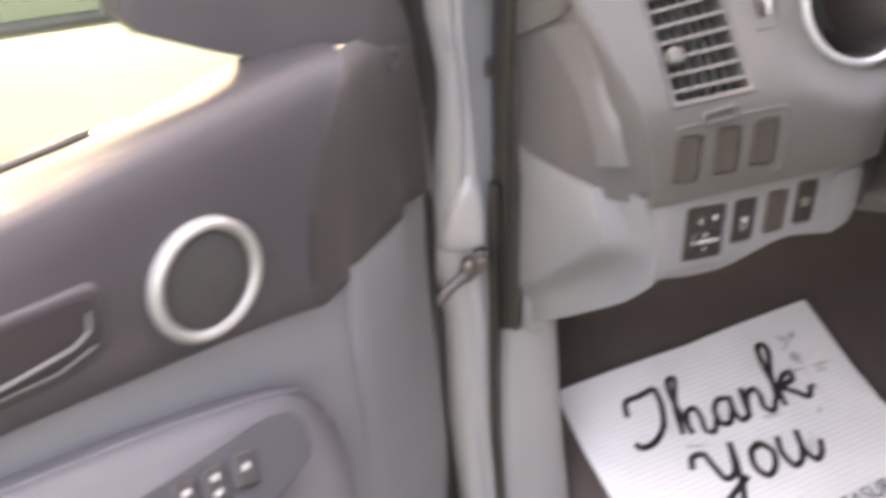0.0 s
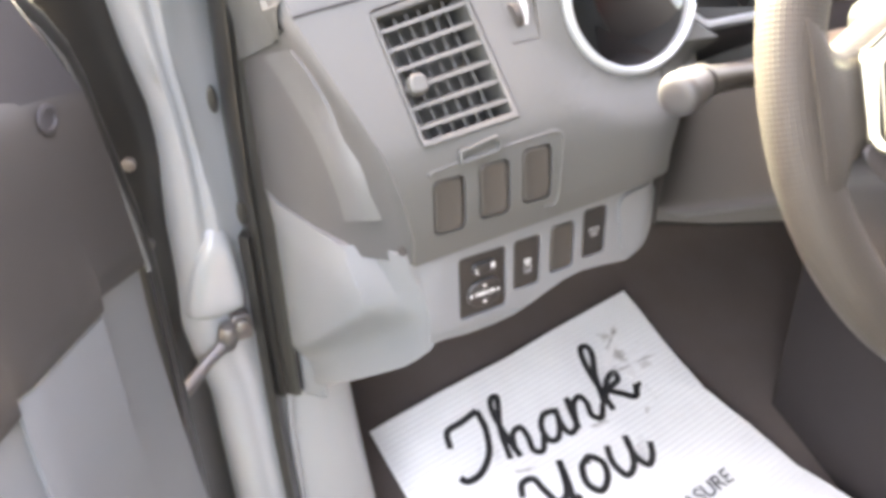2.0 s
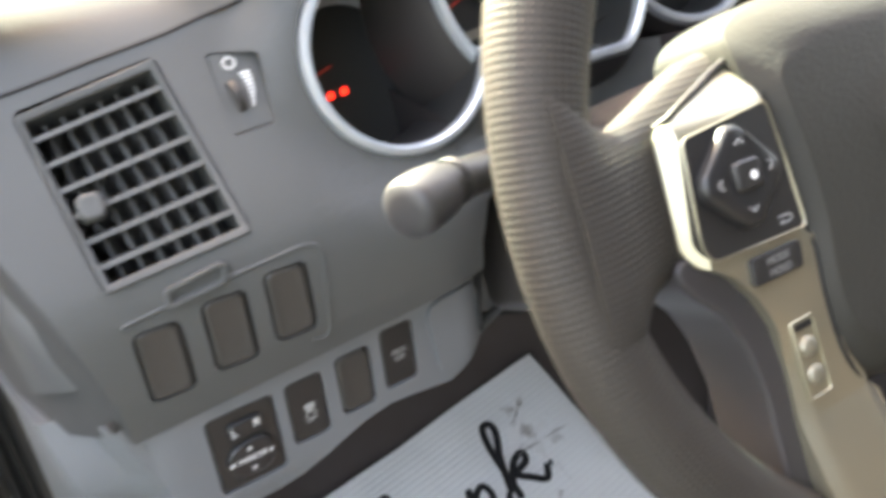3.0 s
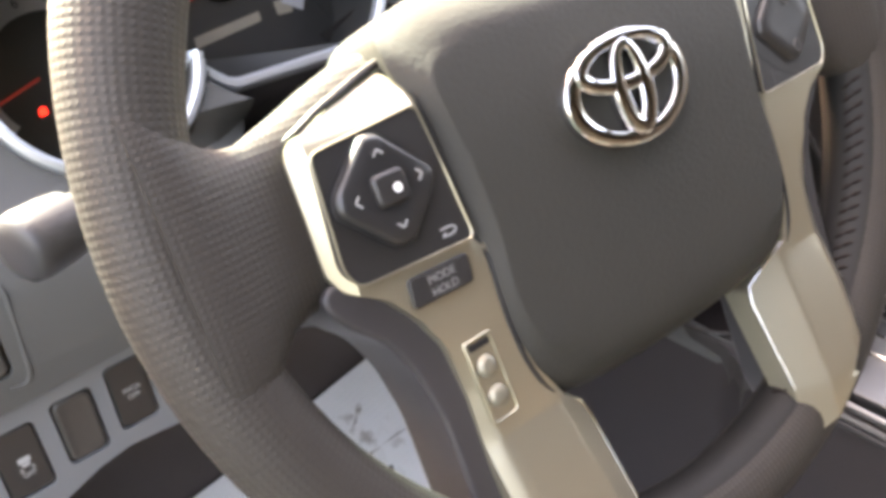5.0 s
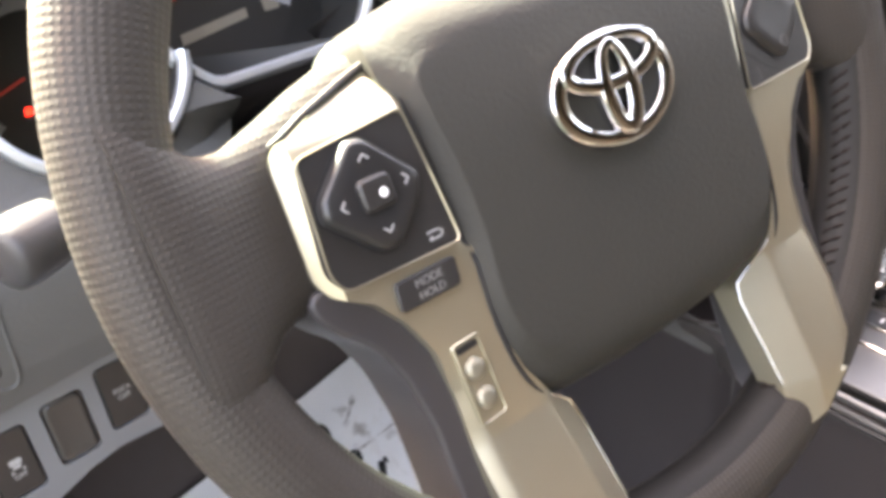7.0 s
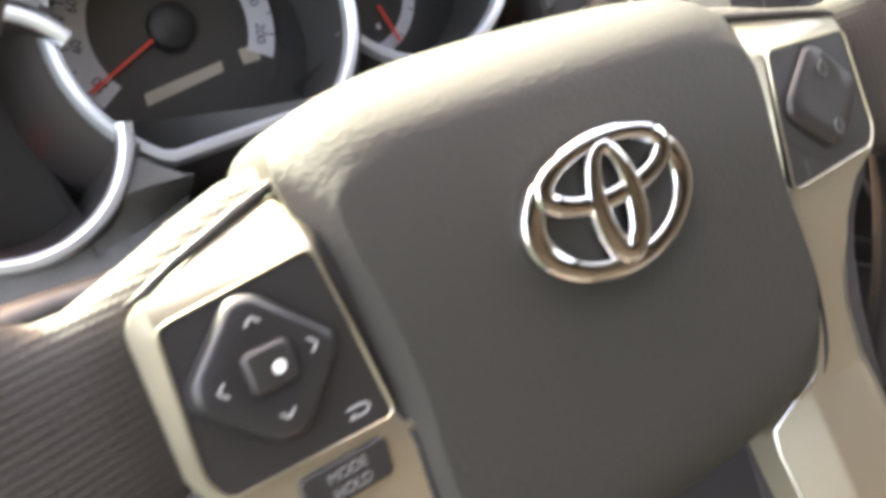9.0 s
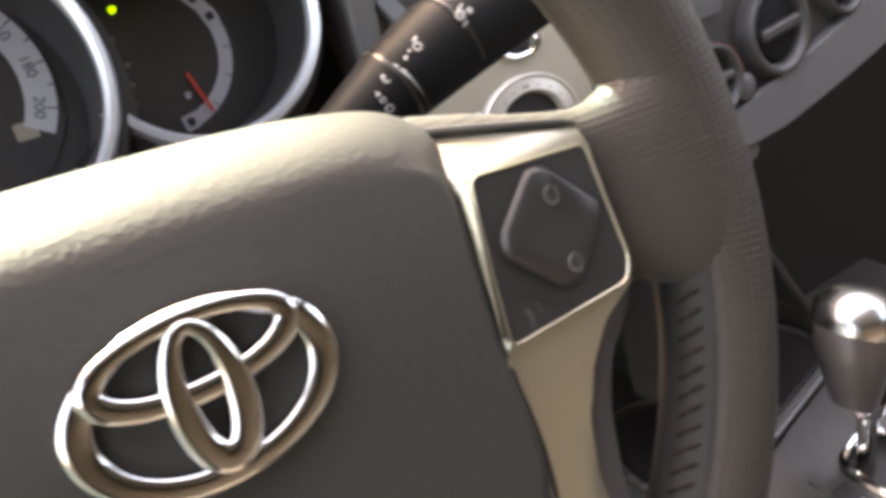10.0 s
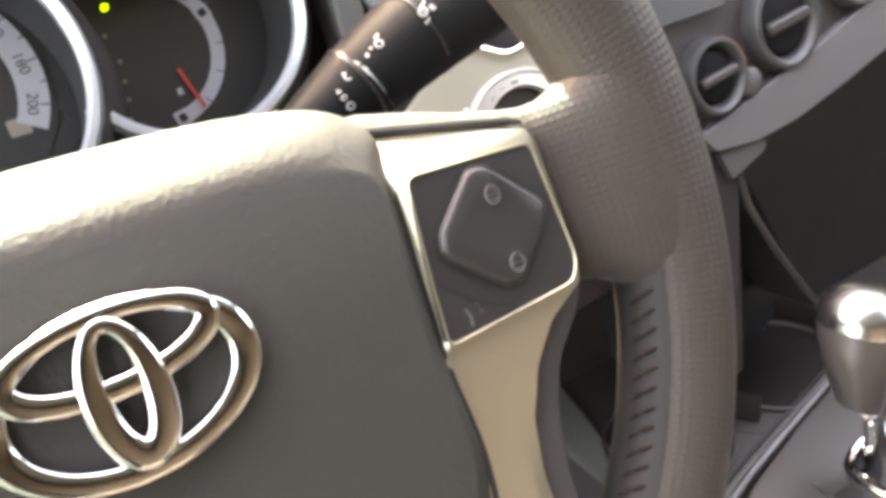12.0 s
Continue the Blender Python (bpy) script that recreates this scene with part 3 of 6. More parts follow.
part("screw", lathe([(0.0032, 0), (0.0032, 0.0008), (0.0018, 0.0012)], 16), DASH_DARK, dash, "small dark screw head", m=facing(-0.3085, 0.1800, 1.1745, 0, -55))

# knee panel below the column
knee = thing("knee_panel", ID, "dark grey knee panel under the steering column", "trim panel")
kp = []
for z, d in ((1.086, 0.010), (1.092, 0.0), (1.15, 0.002), (1.21, 0.006), (1.27, 0.02)):
    kp.append([(-0.10, 0.30 + d, z), (-0.045, 0.255 + d, z), (0.0, 0.225 + d, z), (0.06, 0.197 + d, z), (0.14, 0.186 + d, z), (0.24, 0.190 + d, z), (0.33, 0.20 + d, z)])
part("knee_skin", loft([row[:4] for row in kp], closed=False), DASH, knee, smooth=60)
# right part of the same panel, coloured dark for the shade on it
part("knee_side", loft([[(x, y + 0.002, z) for x, y, z in row[3:]] for row in kp], closed=False), FLANK, knee, "knee panel towards the console, darkened for shade", smooth=60)
part("lower_edge", tube([(-0.125, 0.205, 1.106), (-0.08, 0.235, 1.100), (-0.04, 0.262, 1.094), (-0.01, 0.30, 1.090)], 0.0035, 8), LIGHT, knee, "pale plastic edge strip")
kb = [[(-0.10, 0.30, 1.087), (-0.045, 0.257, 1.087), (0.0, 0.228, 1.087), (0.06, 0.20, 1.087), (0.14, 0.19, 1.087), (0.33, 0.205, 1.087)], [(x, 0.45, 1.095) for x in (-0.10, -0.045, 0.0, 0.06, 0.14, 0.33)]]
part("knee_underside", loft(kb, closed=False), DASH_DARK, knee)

# air vent
SLAT = material("vent slat plastic", (0.100, 0.098, 0.094), 0.5, grain=0.2, grain_scale=900, stain=0.25)
vent = thing("air_vent", ID, "dark grey slatted air vent set in the dashboard", "air vent")


def vent_pt(u, v, d=0.0):
    """u to the right and v up within the vent's opening, d out of it."""
    (ax, az), (bx, bz), (cx, cz), (ex, ez) = VENT
    lx, lz, rx, rz = ex + (ax - ex) * v, ez + (az - ez) * v, cx + (bx - cx) * v, cz + (bz - cz) * v
    x, z = lx + (rx - lx) * u, lz + (rz - lz) * u
    y = 0.1765 + (z - 1.2475) * 0.667
    return (x, y - 0.832 * d, z + 0.555 * d)


fo = [vent_pt(u, v, 0.0015) for u, v in ((-0.045, -0.05), (1.045, -0.05), (1.045, 1.05), (-0.045, 1.05))]
fi = [vent_pt(u, v, 0.0005) for u, v in ((0, 0), (1, 0), (1, 1), (0, 1))]
fb = [vent_pt(u, v, -0.035) for u, v in ((0, 0), (1, 0), (1, 1), (0, 1))]
fk = [vent_pt(u, v, -0.004) for u, v in ((-0.045, -0.05), (1.045, -0.05), (1.045, 1.05), (-0.045, 1.05))]
part("vent_frame", loft([fk, fo, fi, fb], caps=False), DASH, vent, bevel=0.0008)
bmv = bmesh.new()
bmv.faces.new([bmv.verts.new(p) for p in fb])
part("vent_back", bmv, SLAT, vent)
for i in range(6):
    v = 0.10 + i * 0.158
    sec = []
    for u in (0.0, 1.0):
        a, b, c, d = vent_pt(u, v - 0.012, -0.001), vent_pt(u, v + 0.016, -0.001), vent_pt(u, v + 0.05, -0.012), vent_pt(u, v + 0.022, -0.012)
        sec.append([a, b, c, d])
    part("slat", loft(sec), SLAT, vent)
for i in range(6):
    u = 0.13 + i * 0.148
    sec = []
    for v in (0.0, 1.0):
        sec.append([vent_pt(u - 0.012, v, -0.014), vent_pt(u + 0.012, v, -0.0135), vent_pt(u + 0.122, v, -0.026), vent_pt(u + 0.100, v, -0.028)])
    part("vane", loft(sec), SLAT, vent)
tabm = facing(*vent_pt(0.13, 0.42, 0.001), 33.7)
part("tab", prism(rrect(0, 0, 0.011, 0.012, 0.0035), -0.004, 0.006), DASH, vent, "small square adjusting tab", bevel=0.0015, m=tabm)
# small slot under the vent
slot = thing("vent_closer", facing(-0.2555, bend(-0.2555, 1.2365, 0)[1], 1.2365, 12), "small grey slot catch below the air vent", "vent catch")
part("slot_rim", plate(rounded([(-0.0155, -0.0075), (0.0125, -0.0045), (0.0150, 0.0035), (0.0125, 0.0065), (-0.0150, 0.002)], 0.002), -0.002, 0.0034, holes=[rounded([(-0.0132, -0.0052), (0.0110, -0.0028), (0.0128, 0.0026), (0.0112, 0.0044), (-0.0128, 0.0002)], 0.0018)]), DASH, slot, bevel=0.0007)
part("catch", prism(rounded([(-0.0138, -0.006), (0.0115, -0.0035), (0.0137, 0.003), (0.0118, 0.0052), (-0.0135, 0.0008)], 0.0015), -0.003, -0.0016), DASH, slot, bevel=0.0006)

# three blank switch covers in one moulded bay
COVER = material("blank cover plastic", (0.044, 0.040, 0.037), 0.40, grain=0.3, grain_scale=900, stain=0.3)


def blank_cover(w, h):
    """A cushion-shaped cover: upright flanks, a soft round edge and a slightly hollow top."""
    return loft([[(x, y, z) for x, y in rrect(0, 0, w - 2 * o, h - 2 * o, 0.0045 - o * 0.6, 5)] for o, z in ((0.0, -0.007), (0.0, -0.0012), (0.0004, 0.0002), (0.0011, 0.0010), (0.0020, 0.0013), (0.0032, 0.0011), (0.0055, 0.0008))])


for x, z in BLANKS:
    y = bend(x, z, 0)[1]
    b = thing("switch_blank", facing(x, y + 0.0020, z, 2), "blank dark grey switch cover in the dashboard", "switch cover", "blank switch covers")
    part("cover", blank_cover(0.0205, 0.0372), COVER, b, smooth=60)
    part("cover_well", prism(rrect(0, 0, 0.0240, 0.0400, 0.003), -0.008, -0.004), DIAL, b)
bay = [(-0.2965, 1.1795), (-0.2945, 1.2280), (-0.2470, 1.2335), (-0.2005, 1.2370), (-0.1955, 1.2330), (-0.1985, 1.1870), (-0.2030, 1.1830)]
part("bay_edge", tube([bend(x, z, 0.0001) for x, z in rounded(bay[1:], 0.006, 4)], 0.0011, 8), DASH, dash, "soft raised edge round the covers", smooth=70)

# brightness dial with its white tick ramp
dialt = thing("brightness_dial", facing(-0.2045, bend(-0.2045, 1.304, 0)[1] + 0.0008, 1.304, 33.7), "gauge brightness thumb wheel with white tick marks", "dial")
part("dial_plate", prism(rounded([(-0.0125, -0.0195), (0.0095, -0.0185), (0.0125, 0.0175), (-0.0105, 0.0205)], 0.002), -0.004, -0.0004), DASH, dialt, bevel=0.0006)
part("thumb_wheel", lathe([(0.008, -0.002), (0.0085, -0.0015), (0.0085, 0.0015), (0.008, 0.002)], 24), DASH_DARK, dialt, m=pose(-0.004, -0.002, -0.003, 0, 90, 10))
for i in range(9):
    a = i / 8
    part("tick", prism(rrect(0.0035 + 0.0028 * a - 0.004 * a * a, 0.008 - 0.016 * a, 0.0042 * (1 - a) + 0.0012, 0.0011, 0.0003, 1), -0.0003, 0.0001), WHITE, dialt)
part("dial_mark", tube([(0.0028 * math.cos(q / 12 * 6.283) - 0.002, 0.0142 + 0.0028 * math.sin(q / 12 * 6.283), 0) for q in range(12)], 0.0004, 6, closed=True), WHITE, dialt)

# ---- light grey lower panel with its switches ----
lower = thing("lower_switch_panel", ID, "light grey plastic lower dash panel holding four switches", "switch panel")
SW = [("mirror", -0.2515, 1.1335, 0.0355, 0.0475), ("button", -0.2160, 1.1385, 0.0205, 0.0385), ("blank", -0.1865, 1.1420, 0.0195, 0.0370), ("button", -0.1585, 1.1460, 0.0195, 0.0380)]


def lower_bend(x, y, z):
    f = 0.1765 + (x + 0.30) * 0.055
    f += max(0.0, x + 0.118) ** 2 * 22.0
    f += max(0.0, -0.285 - x) ** 2 * 14.0
    return (x, f - z + max(0.0, 1.104 - y) * 0.35, y)


lo = [(-0.3045, 1.1615), (-0.25, 1.1665), (-0.20, 1.1725), (-0.15, 1.177), (-0.112, 1.1795), (-0.104, 1.1775), (-0.099, 1.165), (-0.094, 1.142), (-0.096, 1.131), (-0.110, 1.1195), (-0.127, 1.112), (-0.150, 1.115), (-0.168, 1.1165),
      (-0.185, 1.1135), (-0.205, 1.106), (-0.225, 1.0965), (-0.240, 1.0935), (-0.262, 1.0930), (-0.280, 1.0955), (-0.2915, 1.0950), (-0.2935, 1.102), (-0.2925, 1.118), (-0.2955, 1.134), (-0.3005, 1.150)]
sw_holes = [rrect(x, z, w + 0.0016, h + 0.0016, 0.0035) for _, x, z, w, h in SW]
part("panel_face", plate(lo, -0.003, 0.0, holes=sw_holes, cuts_x=[-0.29, -0.28, -0.12, -0.115, -0.11, -0.105, -0.10], cuts_y=[1.104, 1.10], fn=lower_bend), LIGHT, lower, smooth=30)
# raised pad at the right end
part("end_pad", plate(rounded([(-0.139, 1.1635), (-0.1335, 1.170), (-0.108, 1.1725), (-0.101, 1.163), (-0.0975, 1.143), (-0.113, 1.1245), (-0.1335, 1.1215)], 0.005), -0.001, 0.0028, cuts_x=[-0.12, -0.115, -0.11, -0.105], fn=lower_bend), LIGHT, lower, bevel=0.0015)
# the part that turns the corner, steps out and runs back along the dash end to the seal
plan = [(1.172, [(-0.300, 0.180), (-0.3085, 0.1795), (-0.3115, 0.1825), (-0.3205, 0.2055), (-0.3385, 0.2085), (-0.3405, 0.2115), (-0.347, 0.25), (-0.3563, 0.3026), (-0.356, 0.350)]),
        (1.156, [(-0.298, 0.179), (-0.3035, 0.1785), (-0.306, 0.1815), (-0.3170, 0.2010), (-0.3365, 0.2035), (-0.3390, 0.2065), (-0.346, 0.245), (-0.3555, 0.300), (-0.355, 0.350)]),
        (1.142, [(-0.292, 0.179), (-0.2978, 0.1785), (-0.3005, 0.1815), (-0.3125, 0.1965), (-0.3335, 0.1980), (-0.3365, 0.2010), (-0.345, 0.240), (-0.3540, 0.300), (-0.354, 0.350)]),
        (1.132, [(-0.289, 0.179), (-0.2945, 0.1785), (-0.297, 0.1815), (-0.3095, 0.1945), (-0.3315, 0.1985), (-0.3352, 0.2030), (-0.344, 0.245), (-0.3525, 0.300), (-0.353, 0.350)])]
base = [(-0.288, 0.179, 1.126), (-0.2925, 0.1785, 1.126), (-0.295, 0.1815, 1.126), (-0.308, 0.1935, 1.127), (-0.3310, 0.1995, 1.127), (-0.3345, 0.205, 1.120), (-0.344, 0.245, 1.085), (-0.3525, 0.300, 1.040), (-0.353, 0.350, 1.006)]
foot = [(-0.290, 0.180, 1.0935), (-0.2925, 0.1815, 1.0895), (-0.2945, 0.187, 1.083), (-0.297, 0.197, 1.072), (-0.3005, 0.211, 1.058), (-0.309, 0.231, 1.042), (-0.3265, 0.270, 1.012), (-0.3375, 0.310, 0.984), (-0.343, 0.350, 0.962)]
skin = [[(x, y, z - 0.006 * max(0.0, (y - 0.21) / 0.09) * (z > 1.16)) for x, y in row] for z, row in plan]
# below the step the skin falls back to a lower face
for k, m in ((0.0, 0.0), (0.08, 0.10), (0.18, 0.30), (0.30, 0.56), (0.42, 0.78), (0.56, 0.93), (0.72, 1.0), (1.0, 1.0)):
    skin.append([(a[0] + (f[0] - a[0]) * m, a[1] + (f[1] - a[1]) * m, a[2] + (f[2] - a[2]) * k) for a, f in zip(base, foot)])
skin.append([(x + 0.006, y + 0.006, z + 0.001) for x, y, z in skin[-1]])
top_row = [(x + (0.0 if j < 2 else 0.010), y + 0.004 * (j < 4), z - 0.001) for j, (x, y, z) in enumerate(skin[0])]
part("side_skin", loft([top_row] + skin, closed=False), LIGHT, lower, "light grey wrapped end of the panel", smooth=36)
part("lower_tab", loft([[(-0.3475, 0.350, z), (-0.3470, 0.338, z), (-0.3330, 0.322, z), (-0.329, 0.333, z)] for z in (0.957, 0.985, 1.008, 1.013)]), LIGHT, lower, bevel=0.001)


def switch_frame(x, z):
    p = lower_bend(x, z, 0)
    return facing(p[0], p[1] + 0.001, p[2], 0, 3.2)


for kind, x, z, w, h in SW:
    if kind == "mirror":
        s = thing("mirror_switch", switch_frame(x, z), "black mirror adjusting switch with a round pad", "switch", "dash switches")
        part("switch_body", prism(rrect(0, 0, w, h, 0.003), -0.008, 0.0), SWITCH, s, bevel=0.0007)
        part("selector", prism(rrect(0.001, 0.0125, 0.019, 0.009, 0.0035), -0.001, 0.0028), GLOSSY, s, bevel=0.0008)
        part("adjust_pad", prism(rounded([(-0.012, -0.013), (-0.013, -0.004), (-0.008, 0.002), (0.004, 0.004), (0.012, 0.002), (0.0135, -0.006), (0.012, -0.015), (0.004, -0.0185), (-0.006, -0.0175)], 0.004), -0.001, 0.0030), GLOSSY, s, "glossy black directional pad", bevel=0.001)
        lettering("lettering", "L", 0.0062, WHITE, s, pose(-0.0055, 0.0120, 0.0031, 0, 0, 0), "white letter")
        lettering("lettering", "R", 0.0062, WHITE, s, pose(0.0070, 0.0133, 0.0031, 0, 0, 0), "white letter")
        lettering("lettering", "MIRROR", 0.0044, WHITE, s, pose(0.0005, -0.0068, 0.0032, 0, 0, 0), "white lettering")
        for ax, ay, ar in ((0, -0.0005, 0), (0, -0.0135, 180), (-0.0105, -0.0068, 90), (0.0110, -0.0068, -90)):
            part("arrow", prism([(-0.0013, -0.0008), (0.0013, -0.0008), (0, 0.0013)], 0.0029, 0.0032), WHITE, s, m=pose(ax, ay, 0, 0, 0, ar))
    else:
        plain = kind == "blank"
        s = thing("switch_blank" if plain else "push_switch", switch_frame(x, z), "blank dark switch cover in the grey panel" if plain else "black push switch with a white symbol", "switch", "dash switches")
        part("cover" if plain else "button", blank_cover(w, h) if plain else prism(rrect(0, 0, w, h, 0.0032), -0.007, 0.0004), COVER if plain else SWITCH, s, bevel=0.001)
        if not plain and x < -0.2:
            part("symbol", prism(rrect(0.001, 0.001, 0.0058, 0.0034, 0.0008), 0.0004, 0.0006), PRINT, s, "white car symbol")
            part("symbol", prism(rrect(0.001, -0.0020, 0.0040, 0.0018, 0.0006), 0.0004, 0.0006), PRINT, s)
            for dx in (-0.0018, 0.0036):
                part("symbol", ribbon([(dx - 0.0006, -0.0055), (dx + 0.0006, -0.0045), (dx - 0.0004, -0.0035)], 0.0006, 0.0004, 0.0006), PRINT, s)
            lettering("lettering", "OFF", 0.0036, PRINT, s, pose(0.001, -0.0078, 0.0005), "white lettering")
        elif not plain:
            lettering("lettering", "RSCA", 0.0038, PRINT, s, pose(0.0005, 0.0018, 0.0005), "white lettering")
            lettering("lettering", "OFF", 0.0038, PRINT, s, pose(0.0005, -0.0026, 0.0005), "white lettering")

# ---- paper mat on the toe board ----
lo_l, to = Vector((-0.235, 0.522, 0.715)), Vector((0.201, 0.600, 0.743))
ex = (to - lo_l).normalized()
nn = Vector((0, -math.sin(radians(20)), math.cos(radians(20))))
nn = (nn - ex * nn.dot(ex)).normalized()
ey = nn.cross(ex)
PM = Matrix(((ex.x, ey.x, nn.x, lo_l.x), (ex.y, ey.y, nn.y, lo_l.y), (ex.z, ey.z, nn.z, lo_l.z), (0, 0, 0, 1)))
mat_thing = thing("paper_floor_mat", PM, "white ribbed paper floor mat with black script lettering", "floor mat")


def crumple(x, y, z):
    """Waves and creases of the paper; the end beyond the toe board bends down to the flat floor."""
    h = 0.0022 * noise.noise(Vector((x * 13, y * 13, 3))) + 0.0016 * abs(noise.noise(Vector((x * 9 + 4, y * 22, 7)))) + 0.0006 * noise.noise(Vector((x * 50, y * 50, 1)))
    h += 0.003 * math.exp(-((x - 0.43) / 0.03) ** 2 - ((y + 0.19) / 0.03) ** 2)
    drop = max(0.0, -0.33 - y)
    return (x, y, z + 0.003 + h + 0.36 * drop)


sheet = [(0, 0), (0.1, 0.0015), (0.22, -0.002), (0.33, 0.001), (0.443, 0), (0.437, -0.05), (0.429, -0.107), (0.419, -0.184), (0.426, -0.22), (0.434, -0.256), (0.440, -0.32), (0.444, -0.40), (0.44, -0.52), (0.22, -0.525), (-0.015, -0.52), (-0.014, -0.3), (-0.010, -0.1)]
grid = [i * 0.022 for i in range(1, 20)]
part("paper", plate(sheet, -0.0006, 0.0, cuts_x=grid, cuts_y=[-g for g in grid] + [-0.44, -0.46, -0.48, -0.5], fn=crumple), PAPER, mat_thing, smooth=60)


def ink(pts, width=0.0085):
    bm = ribbon(pts, width, 0.0008, 0.0012, n=7)
    for v in bm.verts:
        v.co = crumple(*v.co)
    return part("brush_stroke", bm, INK, mat_thing, "black brush script stroke")


# T h a n k
ink([(0.072, -0.073), (0.082, -0.052), (0.105, -0.050), (0.132, -0.047)])
ink([(0.132, -0.047), (0.126, -0.075), (0.110, -0.103), (0.085, -0.120), (0.064, -0.121), (0.058, -0.112)])
ink([(0.128, -0.124), (0.142, -0.085), (0.163, -0.052), (0.166, -0.043), (0.156, -0.045), (0.146, -0.070), (0.141, -0.128)], 0.0078)
ink([(0.140, -0.118), (0.152, -0.098), (0.166, -0.096), (0.166, -0.112), (0.160, -0.130), (0.170, -0.137), (0.184, -0.122)], 0.0078)
ink([(0.219, -0.100), (0.203, -0.098), (0.189, -0.111), (0.186, -0.130), (0.198, -0.134), (0.213, -0.118), (0.222, -0.098)], 0.008)
ink([(0.222, -0.098), (0.214, -0.122), (0.216, -0.137), (0.229, -0.134), (0.240, -0.115), (0.245, -0.096), (0.238, -0.112), (0.230, -0.138)], 0.008)
ink([(0.233, -0.128), (0.248, -0.107), (0.262, -0.102), (0.264, -0.115), (0.257, -0.132), (0.266, -0.142), (0.281, -0.128)], 0.008)
ink([(0.283, -0.130), (0.303, -0.090), (0.324, -0.060), (0.326, -0.045), (0.314, -0.047), (0.301, -0.080), (0.288, -0.142)], 0.0085)
ink([(0.290, -0.125), (0.312, -0.103), (0.330, -0.098), (0.326, -0.110), (0.305, -0.116), (0.316, -0.130), (0.330, -0.142), (0.344, -0.128)], 0.0085)
# Y o u
ink([(0.108, -0.172), (0.118, -0.158), (0.134, -0.160), (0.136, -0.178), (0.140, -0.200), (0.156, -0.198), (0.170, -0.176), (0.178, -0.158)])
ink([(0.178, -0.158), (0.166, -0.190), (0.148, -0.228), (0.122, -0.252), (0.104, -0.250), (0.108, -0.236), (0.136, -0.222), (0.170, -0.208)], 0.0085)
ink([(0.212, -0.174), (0.196, -0.182), (0.187, -0.202), (0.196, -0.218), (0.214, -0.210), (0.224, -0.190), (0.214, -0.175), (0.206, -0.180)], 0.0085)
ink([(0.244, -0.176), (0.234, -0.200), (0.238, -0.220), (0.254, -0.216), (0.268, -0.196), (0.274, -0.178), (0.266, -0.204), (0.272, -0.224), (0.286, -0.218), (0.297, -0.202)], 0.0085)
lettering("lettering", "PLEASURE", 0.0275, INK, mat_thing, pose(0.292, -0.291, 0.0052, 0, 0, 0), "black capital letters")
# worn patches, smears and a small tear
WORN = material("worn smooth paper", (0.88, 0.87, 0.865), 0.8, grain=0.3, grain_scale=150, stain=0.4, stain_scale=40, tint=(0.70, 0.68, 0.67))
SMEAR = material("soiled paper", (0.66, 0.64, 0.63), 0.9, grain=0.4, grain_scale=200, stain=1.0, stain_scale=130, tint=(0.30, 0.27, 0.25))


def patch(name, k, x, y, turn, lx, ly, lift, mat, label):
    pts = []
    for i in range(18):
        g = i / 18 * 6.28319
        wob = 1 + 0.9 * noise.noise(Vector((k * 3.1, math.cos(g) * 1.9, math.sin(g) * 1.9)))
        pts.append((lx * wob * math.cos(g), ly * wob * math.sin(g)))
    bm = prism(pts, 0.0002, lift)
    bmesh.ops.transform(bm, matrix=pose(x, y, 0, 0, 0, turn), verts=bm.verts)
    for v in bm.verts:
        v.co = crumple(*v.co)
    part(name, bm, mat, mat_thing, label)


for k, (x, y, turn, lx, ly) in enumerate(((0.345, -0.073, 24, 0.019, 0.0062), (0.352, -0.108, 60, 0.011, 0.0065), (0.372, -0.088, 10, 0.012, 0.004), (0.30, -0.075, 15, 0.012, 0.003))):
    patch("worn_patch", k, x, y, turn, lx, ly, 0.0007, WORN, "smooth worn spot")
for k, (x, y, turn, lx, ly) in enumerate(((0.377, -0.047, 30, 0.008, 0.0035), (0.362, -0.057, 28, 0.013, 0.0018), (0.338, -0.099, -8, 0.020, 0.0022), (0.386, -0.104, -8, 0.016, 0.0014), (0.256, -0.147, -14, 0.014, 0.0022),
                                          (0.326, -0.167, 20, 0.005, 0.0032), (0.135, -0.146, -20, 0.013, 0.0016), (0.205, -0.262, 12, 0.012, 0.0022))):
    patch("smear", k + 20, x, y, turn, lx, ly, 0.00085, SMEAR, "grey brown smear")
patch("tear", 50, 0.349, -0.130, 80, 0.0045, 0.0024, 0.0010, DIAL, "small dark tear")

# ---- steering wheel ----
FAINT = material("worn grey print", (0.21, 0.205, 0.2), 0.5, stain=0.6, stain_scale=300, tint=(0.08, 0.078, 0.076))
WHEEL = facing(0, 0, 1.30, 23)
wheel = thing("steering_wheel", WHEEL, "dark leather steering wheel with satin silver spokes", "steering wheel")


RIM_BACK = 0.016


def rim_section(a, s):
    """The rim's section at angle a; thicker at the thumb rests."""
    d = math.degrees(a) % 360
    grip = 0.0
    for g in (28, 152):
        grip += math.exp(-((d - g) / 13) ** 2)
    right = 0.5 + 0.5 * math.cos(a)
    rr, rz = 0.0160 + 0.0034 * right + 0.0018 * grip, 0.0150 + 0.0030 * right + 0.0014 * grip
    return 0.1705 + 0.0018 * right + rr * math.cos(s) - 0.001 * grip, rz * math.sin(s)


